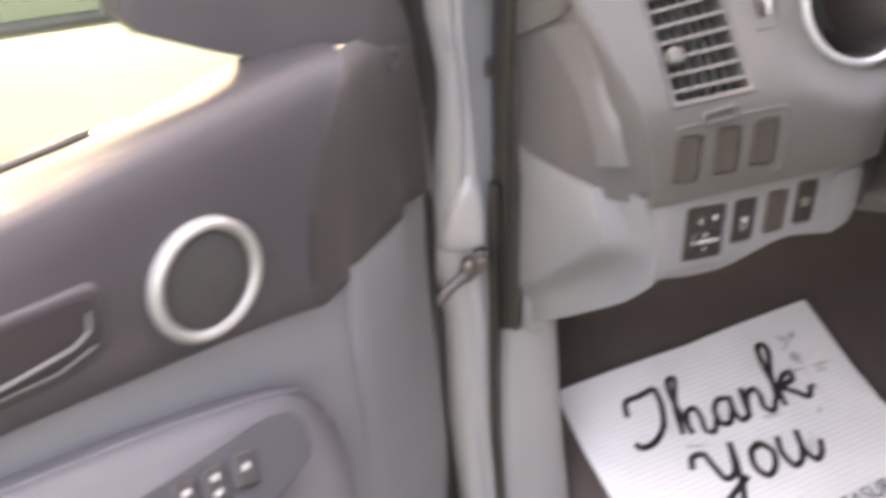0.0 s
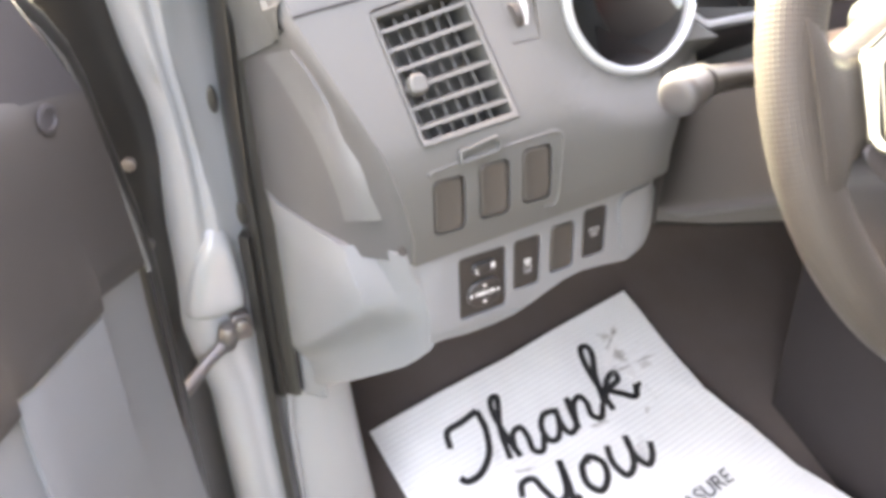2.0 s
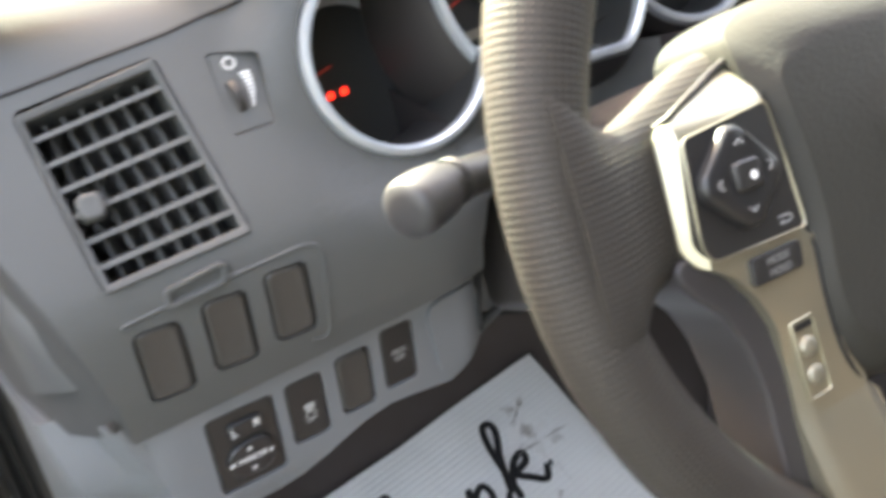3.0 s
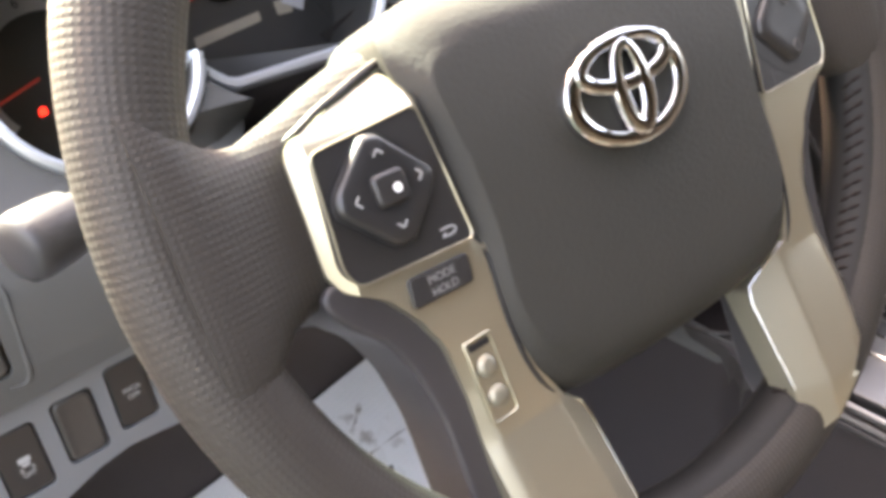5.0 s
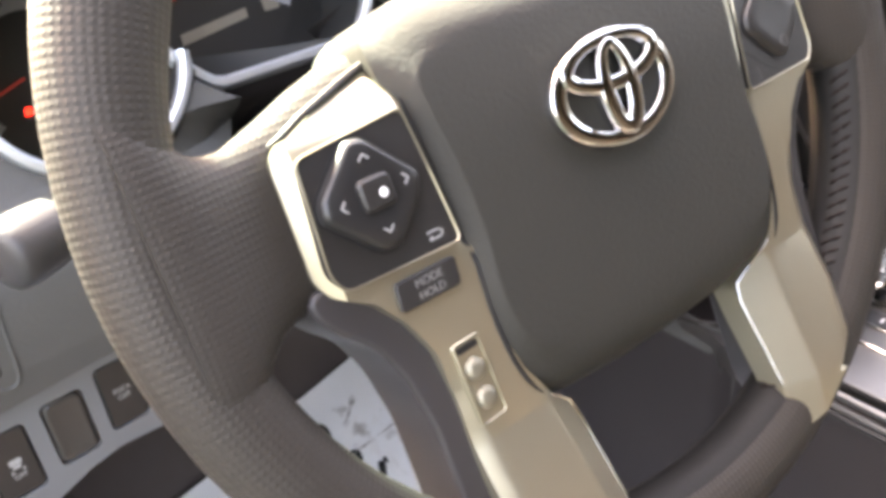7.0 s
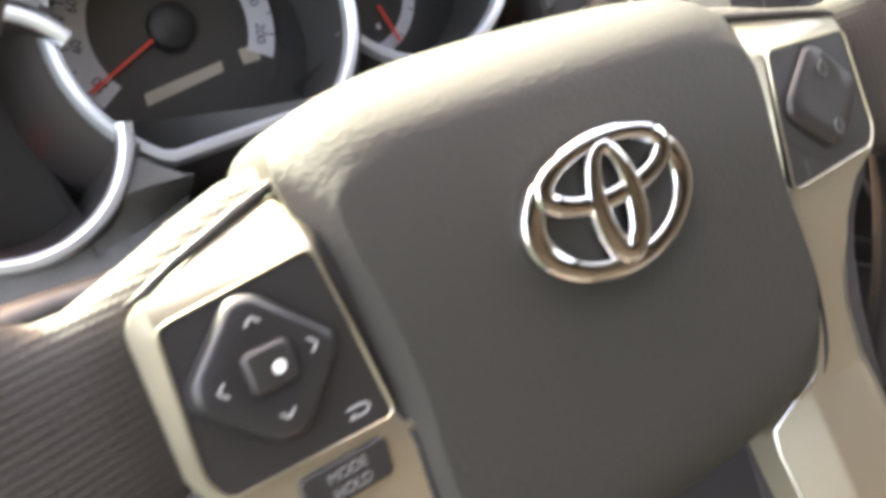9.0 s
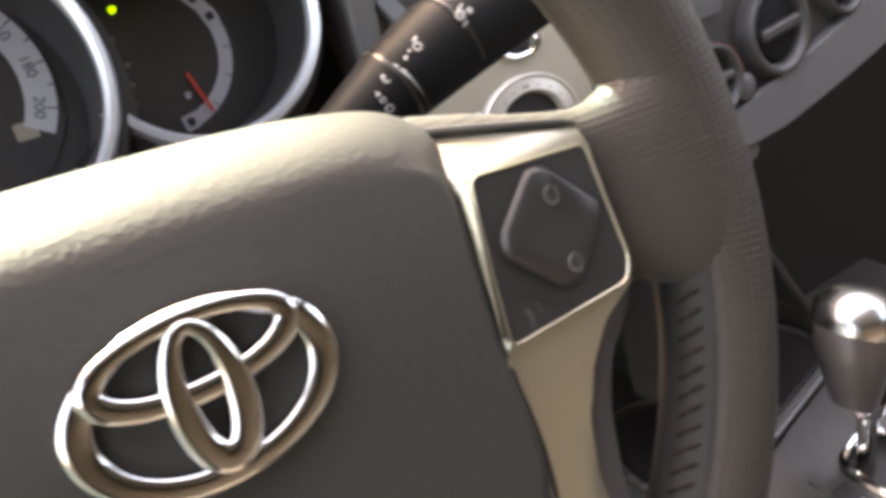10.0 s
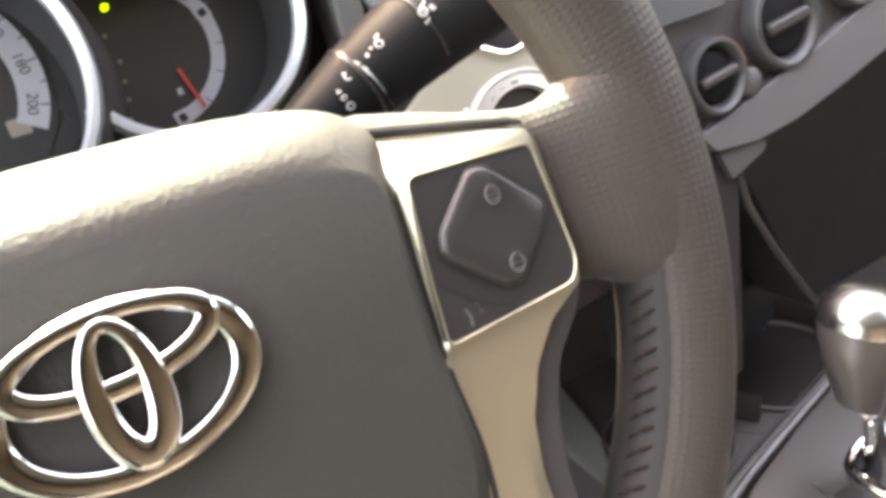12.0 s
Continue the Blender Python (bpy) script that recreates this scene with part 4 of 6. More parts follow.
loops = []
for i in range(144):
    a = 2 * math.pi * i / 144
    loop = []
    for j in range(28):
        r, z = rim_section(a, 2 * math.pi * j / 28)
        loop.append((r * math.cos(a), r * math.sin(a), z - RIM_BACK))
    loops.append(loop)
loops.append(loops[0])
rim_bm = loft(loops, caps=False)
bmesh.ops.remove_doubles(rim_bm, verts=rim_bm.verts, dist=1e-7)
rim = part("rim", rim_bm, DIMPLED, wheel, smooth=80)
# smooth leather strip with cross stitches along the inner side of the rim
def on_rim(a, s, lift):
    r, z = rim_section(a, s)
    r, z = r + lift * math.cos(s), z + lift * math.sin(s)
    return (r * math.cos(a), r * math.sin(a), z - RIM_BACK)


strip = []
for i in range(47):
    a = radians(-7.0 - i * 2.3)
    edge = min(1.0, math.sqrt((i + 0.6) / 2.2))
    span = [2.85 + (q - 2.85) * edge for q in (2.26, 2.40, 2.54, 2.68, 2.85, 3.05, 3.25, 3.42, 3.52)]
    strip.append([on_rim(a, q, (-0.0002, 0.00005, 0.00012, 0.00016, 0.00018, 0.00018, 0.00015, 0.00005, -0.0002)[k]) for k, q in enumerate(span)])
part("stitched_strip", loft(strip, closed=False), STRIP, rim, "smooth dark leather strip", smooth=70)
bm = bmesh.new()
for i in range(27):
    a = radians(-15 - i * 2.2)
    for da, ends in ((0.016, (2.56, 2.80)), (-0.016, (2.80, 3.02))):
        pts = []
        for q in range(5):
            f = q / 4
            pts.append(on_rim(a + da * abs(0.5 - f + (0.5 if da > 0 else -0.5)), ends[0] + (ends[1] - ends[0]) * f, 0.0001 + 0.0006 * math.sin(math.pi * f)))
        tube(pts, [0.0004, 0.0007, 0.0008, 0.0007, 0.0004], 6, bm=bm)
part("stitching", bm, STITCH, rim, "dark cross stitching")

# airbag cover
half = [(0.0, 0.0565), (0.020, 0.0562), (0.042, 0.0548), (0.060, 0.0522), (0.0725, 0.0490), (0.0805, 0.0440), (0.0838, 0.036), (0.0835, 0.022), (0.0818, 0.005), (0.0808, -0.012), (0.0806, -0.030), (0.0818, -0.048), (0.0816, -0.062), (0.0792, -0.077), (0.0735, -0.0885), (0.063, -0.0958), (0.047, -0.0995), (0.025, -0.1010), (0.0, -0.1015)]
PAD_X = 0.003
pad_outline = smooth_line([(x, y, 0) for x, y in half], 3)
pad_outline = [(p.x, p.y) for p in pad_outline] + [(-p.x, p.y) for p in pad_outline[-2:0:-1]]


def ease(v, a, b):
    t = max(0.0, min(1.0, (v - a) / (b - a)))
    return t * t * (3 - 2 * t)


def pad_point(x, y, u):
    """A point of the cover, u of the way in from its outline: a slanted flank at the sides, a large round over the top."""
    inset = abs(x) * u * (0.30 + 0.70 * u)
    k = 1 - u
    q = 1 - inset / 0.0085
    flank = -0.0085 * 0.5 * (q + math.sqrt(q * q + 0.0002))
    top, low = ease(y, 0.043, 0.054), ease(-y, 0.086, 0.099)
    w = flank * (1 - top) * (1 - low) - 0.021 * k ** 11 * low
    px, py = math.copysign(abs(x) - inset, x), (y + 0.022) * k - 0.022
    over = max(0.0, min(1.0, (py - 0.033) / 0.0238))
    w -= 0.034 * (1 - math.sqrt(1 - over * over))
    w -= 0.0022 + 0.0012 * (abs(px) / 0.08) ** 3 + 0.0105 * (max(0.0, py + 0.012) / 0.068) ** 2.2
    # the wheel stands turned a little to the right
    return (px + PAD_X, py - (0.046 if px > 0 else 0.032) * px * ease(py, -0.03, 0.05), w)


pl = [[(x + PAD_X, y, -0.060) for x, y in pad_outline]]
for u in (0.0, 0.010, 0.020, 0.032, 0.045, 0.060, 0.080, 0.106, 0.132, 0.158, 0.180, 0.196, 0.210, 0.222, 0.234, 0.246, 0.26, 0.28, 0.32, 0.38, 0.46, 0.58, 0.70, 0.84, 0.96):
    pl.append([pad_point(x, y, u) for x, y in pad_outline])
cover = part("airbag_cover", loft(pl), PAD, wheel, "matt dark grey vinyl airbag cover", smooth=34)
# a black strip on each side stands for the shade in the cover's gap
for side in (1, -1):
    edge = []
    for x, y in pad_outline:
        if x > 0.058 and -0.089 < y < 0.026:
            k = ease(-y, 0.024, 0.036)
            near = 0.0017 if side < 0 else 0.0027
            inset, z = near + (0.0042 - near) * k, -0.0098 + 0.0020 * k
            edge.append((side * (x - inset) + PAD_X, y - (0.046 if side > 0 else -0.032) * x * ease(y, -0.03, 0.05), z))
    part("cover_gap", tube(edge, [0.0004, 0.0008, *[0.0011] * (len(edge) - 4), 0.0008, 0.0004], 8), DIAL, wheel, "dark strip for the shaded gap beside the airbag cover")
sym = bmesh.new()
for x, y, r in ((0.0335, -0.0435, 0.0022), (0.0375, -0.0445, 0.0018), (0.0295, -0.0425, 0.0016)):
    lathe([(r, -0.0022), (r * 0.9, -0.0013), (0.0003, -0.0011)], 12, bm=sym, centre=(x, y))
part("moulded_mark", sym, PAD, cover, m=pose(0, 0, -0.0016))

# oval chrome badge
def oval_band(cx, cy, rx, ry, half, z0, high, swell=0.0, dome=0.0, ends=0.0, n=72):
    """A bevelled flat band along an oval; swell widens it towards the bottom."""
    rows = []
    for i in range(n + 1):
        g = 2 * math.pi * (i % n) / n
        nx, ny = math.cos(g) / rx, math.sin(g) / ry
        ln = math.hypot(nx, ny)
        h = half * (1 - swell * math.sin(g) + ends * math.cos(g) ** 4)
        row = []
        for o, z in ((-1.0, -0.0015), (-0.99, high * 0.30), (-0.92, high * 0.66), (-0.76, high * 0.90), (-0.40, high * 0.99), (0.0, high * 1.03), (0.40, high * 0.99), (0.76, high * 0.90), (0.92, high * 0.66), (0.99, high * 0.30), (1.0, -0.0015)):
            row.append((cx + rx * math.cos(g) + nx / ln * h * o, cy + ry * math.sin(g) + ny / ln * h * o, z0 + z - dome * math.cos(g) ** 2))
        rows.append(row)
    bm = loft(rows, caps=False)
    bmesh.ops.remove_doubles(bm, verts=bm.verts, dist=1e-7)
    return bm


badge = part("badge", oval_band(0.0005, 0.0, 0.0279, 0.0182, 0.0028, 0.0022, 0.0030, 0.10, 0.0012, 0.45), BADGE, wheel, "chrome badge of interlaced ovals", smooth=60, m=pose(0.0018, 0, -0.0024))
part("badge_oval", oval_band(0.0005, 0.0095, 0.0222, 0.0082, 0.0026, 0.0028, 0.0030, 0.15, 0.0, 0.25), BADGE, badge, smooth=60)
part("badge_oval", oval_band(0.0005, 0.0004, 0.0066, 0.0152, 0.0030, 0.0030, 0.0032, 0.30, 0.0, 0.22), BADGE, badge, smooth=60)
part("badge_ground", prism(circle(0.0005, 0, 0.0292, 0.0192, 48), -0.003, 0.0010), PAD, badge)

TRIM = [(0.0815, 0.0352), (0.0875, 0.0340), (0.1000, 0.0306), (0.1240, 0.0238), (0.1290, 0.0212), (0.1312, 0.0175), (0.1318, -0.0190), (0.1290, -0.0255), (0.1150, -0.0325), (0.1055, -0.0430), (0.0995, -0.0560), (0.0975, -0.0750), (0.0980, -0.0980), (0.0975, -0.1180), (0.0925, -0.1410),
        (0.0800, -0.1520), (0.0470, -0.1690), (0.0455, -0.1600), (0.0480, -0.1440), (0.0490, -0.1160), (0.0500, -0.1010), (0.0600, -0.0930), (0.0695, -0.0872), (0.0755, -0.0760), (0.0783, -0.0600), (0.0785, -0.0480), (0.0778, -0.0300), (0.0773, -0.0120), (0.0778, 0.0050), (0.0795, 0.0220)]
PANEL = [(0.0852, 0.0208), (0.1250, 0.0175), (0.1278, -0.0185), (0.1245, -0.0248), (0.0803, -0.0260), (0.0826, -0.0020)]


OUTER = [(-0.0430, 0.1055), (-0.0560, 0.0995), (-0.0750, 0.0975), (-0.0980, 0.0980), (-0.1180, 0.0975), (-0.1410, 0.0925), (-0.1520, 0.0800)]


def trim_height(x, y, z):
    """The spoke's front: a chamfer along the top, a folded inner facet on the lower arm."""
    u = abs(x)
    over = max(0.0, y - (0.0205 - 0.110 * (u - 0.079)))
    top = -0.0075 - (40.0 * over * over + 0.38 * over) * (0.45 + 0.55 * min(1.0, max(0.0, (0.130 - u) / 0.04)))
    top -= (1.0 * max(0.0, u - 0.1218) if x < 0 else 0.9 * max(0.0, u - 0.1282)) * (y > -0.03)
    if -0.030 < y < 0.034:
        inner = 0.0810 + 0.0016 * (x > 0) - 0.0024 * (x < 0) + 0.0030 * max(0.0, (y + 0.026) / 0.047)
        top -= 1.0 * max(0.0, inner - u) * min(1.0, (y + 0.030) / 0.006)
    if y < -0.043:
        for (ya, xa), (yb, xb) in zip(OUTER, OUTER[1:]):
            if yb <= y <= ya:
                top -= 0.5 * max(0.0, u - (xa + (xb - xa) * (y - ya) / (yb - ya)) + 0.0060) * min(1.0, max(0.0, (-0.050 - y) / 0.022))
    if y < -0.045:
        top += 0.0125 * min(1.0, max(0.0, (-0.092 - y) / 0.055))
    ridge = 0.0652 - 0.0050 * max(0.0, -0.098 - y) / 0.05
    if y < -0.080:
        top -= 0.72 * max(0.0, ridge - u) * min(1.0, (-0.08 - y) / 0.012)
    return (x, y, top + z)


def mirrored(pts, s):
    return pts if s > 0 else [(-x, y) for x, y in reversed(pts)]


PANEL_BOTH = PANEL
for s in (-1, 1):
    PANEL = [(x - 0.003 * (s < 0) + 0.001 * (s > 0), y) for x, y in PANEL_BOTH]
    cuts = [s * c for c in (*(0.0480 + 0.0016 * k for k in range(7)), *(0.0590 + 0.0008 * k for k in range(9)), 0.070, 0.074, *(0.0765 + 0.0009 * k for k in range(9)), 0.088, 0.0915, 0.0935, 0.0955, 0.1218 if s < 0 else 0.1282)]
    outline = [(x - (s < 0) * (0.0042 * max(0.0, min(1.0, (x - 0.11) / 0.014)) + 0.0050 * (x < 0.082 and -0.09 < y < 0.04)), y) for x, y in TRIM]
    part("spoke_trim", plate(mirrored(rounded(outline, 0.002, 2), s), -0.013, 0.0, holes=[mirrored(rounded(PANEL, 0.003, 3), s)], cuts_x=cuts, cuts_y=[*(0.0175 + 0.0007 * k for k in range(14)), 0.0285, 0.030, 0.032, 0.034, -0.043, -0.05, -0.056, -0.064, -0.072, -0.08, -0.086, -0.092, -0.098, -0.104, -0.11, -0.117, -0.124, -0.131, -0.138, -0.145, -0.152], fn=trim_height), SATIN, wheel, "satin champagne silver spoke trim", smooth=34, bevel=0.0009)
    # chrome tube imitating the highlight along the lower arm's folded edge
    fold = [(0.0695, -0.0872), (0.0600, -0.0930), (0.0512, -0.1005), (0.0494, -0.1080), (0.0490, -0.1180), (0.0484, -0.1350), (0.0478, -0.1460)]
    part("trim_edge", tube([(s * u, v, trim_height(s * u, v, 0)[2] - 0.0002) for u, v in fold], [0.0003, 0.0006, 0.0007, 0.0006, 0.0006, 0.0006, 0.0004], 8), CHROME, wheel, "chrome line for the highlight along the fold", smooth=60)
    # dark strip drawn in for the shadow gap between trim and leather
    line = [(s * (u - 0.004 * (s < 0) * (u > 0.115)), v + 0.0012, trim_height(s * u, v, 0)[2] + 0.0004) for u, v in ((0.0800, 0.0358), (0.0875, 0.0340), (0.0930, 0.0326), (0.1000, 0.0306), (0.1120, 0.0272), (0.1240, 0.0238), (0.1280, 0.0222))]
    part("carrier_edge", tube(line, [0.0016, 0.0016, 0.0016, 0.0015, 0.0014, 0.0012, 0.0006], 8), DIAL, wheel, "black strip for the shadowed gap along the trim")
    # leather arm between rim and trim
    arm = []
    for x, yt, yb, wf, wb in ((0.060, 0.0450, -0.020, -0.0200, -0.044), (0.074, 0.0430, -0.022, -0.0195, -0.042), (0.090, 0.0415, -0.026, -0.0185, -0.040), (0.105, 0.0372, -0.029, -0.0170, -0.038), (0.118, 0.0325, -0.0300, -0.0155, -0.037), (0.128, 0.0295, -0.0290, -0.0140, -0.035), (0.136, 0.0272, -0.0290, -0.0105, -0.033),
                              (0.143, 0.0275, -0.0312, -0.0074, -0.031), (0.149, 0.0300, -0.0355, -0.0042, -0.029), (0.154, 0.0350, -0.0410, -0.0018, -0.027), (0.158, 0.0420, -0.0445, -0.0004, -0.0245), (0.1615, 0.0480, -0.0465, 0.0006, -0.0215), (0.165, 0.0520, -0.0470, 0.0010, -0.0190), (0.168, 0.0530, -0.0460, 0.0010, -0.0170), (0.171, 0.0500, -0.0420, 0.0006, -0.0150)):
        yc, hy, wc, hw = (yt + yb) / 2, (yt - yb) / 2, (wf + wb) / 2, (wf - wb) / 2
        sec_ = []
        for q in range(40):
            c_, s_ = math.cos(2 * math.pi * q / 40), math.sin(2 * math.pi * q / 40)
            y = yc + hy * math.copysign(abs(c_) ** 0.6, c_)
            z = wc + hw * math.copysign(abs(s_) ** 0.7, s_)
            sec_.append((s * x, y, z - 0.3 * max(0.0, y - 0.022) * max(0.0, min(1.0, (0.145 - x) / 0.02))))
        arm.append(sec_)
    part("spoke_arm", loft(arm), ARM, wheel, "leather covered spoke arm", smooth=70)
    # grey back cover of the lower arm
    gs = [(0.131, -0.022), (0.1325, -0.028), (0.127, -0.0365), (0.117, -0.0460), (0.1110, -0.060), (0.1075, -0.080), (0.1075, -0.11), (0.108, -0.14), (0.066, -0.165), (0.062, -0.15), (0.062, -0.10), (0.07, -0.06), (0.09, -0.02)]
    part("spoke_back", prism(mirrored(rounded(gs, 0.004, 2), s), -0.044, -0.0125), SPOKE_BACK, wheel, "grey plastic spoke back", bevel=0.007, segments=4)
    # switch panel
    panel = part("button_panel", prism(mirrored(rounded(PANEL, 0.003, 3), s), -0.014, -0.0062), SWITCH, wheel, "black button panel", bevel=0.0005)
    part("panel_rim", tube([(x, y, -0.0060) for x, y in mirrored(rounded(PANEL, 0.003, 3), s)], 0.00045, 6, closed=True), SATIN, panel)
    ctr = -0.1035 if s < 0 else 0.1062
    dia = [(0.003, 0.0170), (0.0185, 0.0005), (0.0165, -0.0050), (0.0035, -0.0185), (-0.0030, -0.0180), (-0.0185, -0.0025), (-0.0175, 0.0035), (-0.0025, 0.0178)]
    dl = []
    flat = 0.0 if s < 0 else -0.0026
    for sc, w in ((1.0, -0.0075), (1.0, -0.0036), (0.94, -0.0018), (0.86, -0.0011), (0.55, -0.0015), (0.2, -0.0016)):
        dl.append([(ctr + x * sc, y * sc, w + flat * (w > -0.005)) for x, y in rounded(dia, 0.002, 2)])
    rocker = part("rocker_pad", loft(dl), GLOSSY if s < 0 else SWITCH, panel, "black diamond shaped rocker pad", smooth=35)
    part("pad_gap", prism([(ctr + x * 1.06, y * 1.06) for x, y in rounded(dia, 0.002, 2)], -0.0065, -0.0058), DIAL, panel)
    if s < 0:
        part("centre_button", prism(rrect(ctr + 0.0005, 0, 0.0118, 0.0105, 0.0022), -0.003, 0.0004), SWITCH, rocker, "square centre button", bevel=0.0012)
        part("dot", lathe([(0.0016, 0.0003), (0.0015, 0.0006), (0.0004, 0.0007)], 14, centre=(ctr + 0.0022, -0.0006)), WHITE, rocker, "white dot")
        for dx, dy, r in ((0.0004, 0.0113, 0), (0.0118, 0.0005, -90), (-0.0113, -0.0006, 90), (0.0004, -0.0118, 180)):
            ch = ribbon([(-0.0018, -0.0009), (0, 0.0009)], 0.0006, 0, 0.0002, n=2)
            ribbon([(0, 0.0009), (0.0018, -0.0009)], 0.0006, 0, 0.0002, bm=ch, n=2)
            part("chevron", ch, PRINT, rocker, "grey chevron", m=pose(ctr + dx, dy, -0.0012, 0, 0, r))
        ret = ribbon([(-0.0028, 0.0012), (0.0016, 0.0012), (0.0030, 0.0), (0.0016, -0.0012), (-0.0022, -0.0012)], 0.0006, 0, 0.0002, n=4)
        ribbon([(-0.0012, -0.0003), (-0.0026, -0.0013)], 0.0006, 0, 0.0002, bm=ret, n=2)
        part("return_arrow", ret, PRINT, panel, "grey return arrow", m=pose(-0.0860, -0.0205, -0.0061))
        mode = part("mode_button", prism(rounded([(-0.0125, -0.0048), (0.0115, -0.0048), (0.0125, 0.0050), (-0.0115, 0.0050)], 0.0018), -0.003, 0.0022), SWITCH, wheel, "small black mode button", bevel=0.0009, m=pose(-0.0945, -0.0342, -0.0078))
        lettering("lettering", "MODE", 0.0038, FAINT, mode, pose(0.0005, 0.0019, 0.0023), "white lettering")
        lettering("lettering", "HOLD", 0.0038, FAINT, mode, pose(0.0005, -0.0022, 0.0023), "white lettering")
        tr = part("trip_panel", plate(rounded([(-0.0060, -0.0152), (0.0060, -0.0152), (0.0060, 0.0152), (-0.0060, 0.0152)], 0.0016), -0.004, 0.0005, holes=[rounded([(-0.0049, -0.0141), (0.0049, -0.0141), (0.0049, 0.0141), (-0.0049, 0.0141)], 0.0014)]), SATIN, wheel, "satin framed two button insert", bevel=0.0004, m=pose(-0.0885, -0.0715, -0.0071, 0, 0, 2))
        part("insert_floor", plate(rounded([(-0.0049, -0.0141), (0.0049, -0.0141), (0.0049, 0.0141), (-0.0049, 0.0141)], 0.0014), -0.005, -0.0006, cuts_y=[0.010, 0.007], fn=lambda x, y, z: (x, y, z - 0.0022 * max(0.0, min(1.0, (y - 0.007) / 0.006)))), SATIN, tr)
        part("slot", prism(rrect(0, 0.0122, 0.0084, 0.0022, 0.0006, 2), -0.003, 0.0002), DIAL, tr, "dark slot")
        for y in (0.0042, -0.0066):
            part("round_button", lathe([(0.0043, -0.0010), (0.0040, 0.0004), (0.0032, 0.0014), (0.0020, 0.0018), (0.0008, 0.0020), (0.0002, 0.0020)], 28, centre=(0, y)), BUTTON, tr, "round satin button")
    else:
        grey = bpy.data.materials.get("faint print") or material("faint print", (0.060, 0.058, 0.057), 0.5, stain=0.2)
        for x0, y0 in ((0.0019, 0.0080), (0.0024, -0.0122)):
            ic = tube([(ctr + x0 + 0.0022 * math.cos(q / 12 * 6.283), y0 + 0.0026 * math.sin(q / 12 * 6.283), -0.0038) for q in range(12)], 0.0004, 5, closed=True)
            for q in range(3):
                tube([(ctr + x0 - 0.0022, y0 - 0.0014 + q * 0.0014, -0.0038), (ctr + x0 + 0.0022, y0 - 0.0014 + q * 0.0014, -0.0038)], 0.0003, 4, bm=ic)
            part("symbol", ic, grey, rocker, "faint grey symbol")
        vo = ribbon([(0.0895, -0.0185), (0.0905, -0.0210), (0.0900, -0.0235)], 0.0012, -0.0062, -0.0060, n=3)
        ribbon([(0.0930, -0.0180), (0.0942, -0.0190)], 0.0005, -0.0062, -0.0060, bm=vo, n=2)
        ribbon([(0.0935, -0.0205), (0.0948, -0.0208)], 0.0005, -0.0062, -0.0060, bm=vo, n=2)
        part("voice_symbol", vo, grey, panel, "faint grey voice symbol")
        part("panel_split", ribbon([(0.0835, -0.0085), (0.0950, -0.0185), (0.1075, -0.0250)], 0.0005, -0.0063, -0.0060, n=3), DIAL, panel)

# column cover behind the wheel
col = thing("steering_column", WHEEL, "dark grey plastic steering column cover", "steering column")
cl = []
for w, sx_, y0, y1 in ((-0.055, 0.060, -0.055, 0.030), (-0.060, 0.068, -0.062, 0.036), (-0.10, 0.072, -0.068, 0.036), (-0.16, 0.076, -0.075, 0.03), (-0.26, 0.080, -0.085, 0.02)):
    cl.append([(x * sx_ / 0.07, y, w) for x, y in rounded([(-0.07, y0 + 0.012), (-0.05, y0), (0.05, y0), (0.07, y0 + 0.012), (0.07, y1 - 0.01), (0.055, y1), (-0.055, y1), (-0.07, y1 - 0.01)], 0.008, 3)])
part("column_cover", loft(cl), DASH_DARK, col, smooth=50)
part("hub", lathe([(0.05, -0.075), (0.052, -0.050), (0.047, -0.032)], 32, centre=(0, -0.02)), DASH_DARK, col)

# stalks
ls = thing("light_stalk", ID, "dark plastic light stalk with a pale rounded end knob", "stalk lever")
line = [Vector((-0.1955, 0.068, 1.2925)), Vector((-0.172, 0.079, 1.2915)), Vector((-0.135, 0.092, 1.285)), Vector((-0.060, 0.112, 1.268))]
part("stalk_arm", tube([line[0] * 0.3 + line[1] * 0.7, line[1], line[2], line[3]], [0.0085, 0.0085, 0.0075, 0.008], 16), SWITCH, ls)
d = (line[1] - line[0]).normalized()
kn = [line[0] + d * o for o in (-0.003, -0.0022, -0.0005, 0.003, 0.012, 0.019)]
part("end_knob", tube(kn, [0.0055, 0.0092, 0.0112, 0.0118, 0.0116, 0.0108], 24), material("grey knob plastic", (0.034, 0.033, 0.035), 0.45, grain=0.3, grain_scale=900), ls, "grey rounded twist knob", smooth=60)
part("knob_collar", tube([line[0] + d * o for o in (0.026, 0.0275, 0.030)], [0.0092, 0.0098, 0.0092], 20), SWITCH, ls)

ws = thing("wiper_stalk", ID, "glossy black wiper stalk with white markings", "stalk lever")
wl = [Vector((0.080, 0.102, 1.296)), Vector((0.100, 0.103, 1.3055)), Vector((0.118, 0.103, 1.314)), Vector((0.140, 0.103, 1.3235)), Vector((0.175, 0.103, 1.3345)), Vector((0.215, 0.103, 1.345))]
STALK = material("black stalk plastic", (0.009, 0.0095, 0.0105), 0.5, grain=0.1, grain_scale=1500, stain=0.2, stain_scale=30, specular=0.1)
MARK = material("grey white stalk print", (0.33, 0.34, 0.345), 0.55, stain=0.5, stain_scale=400)
part("stalk_arm", tube(wl, [0.0095, 0.0122, 0.0152, 0.0172, 0.0178, 0.0172], 28), STALK, ws, smooth=60)
wd = (wl[3] - wl[2]).normalized()
part("ring_line", tube([wl[2] + wd * o for o in (0.0, 0.0012)], [0.0155, 0.0156], 28), RUBBER, ws)
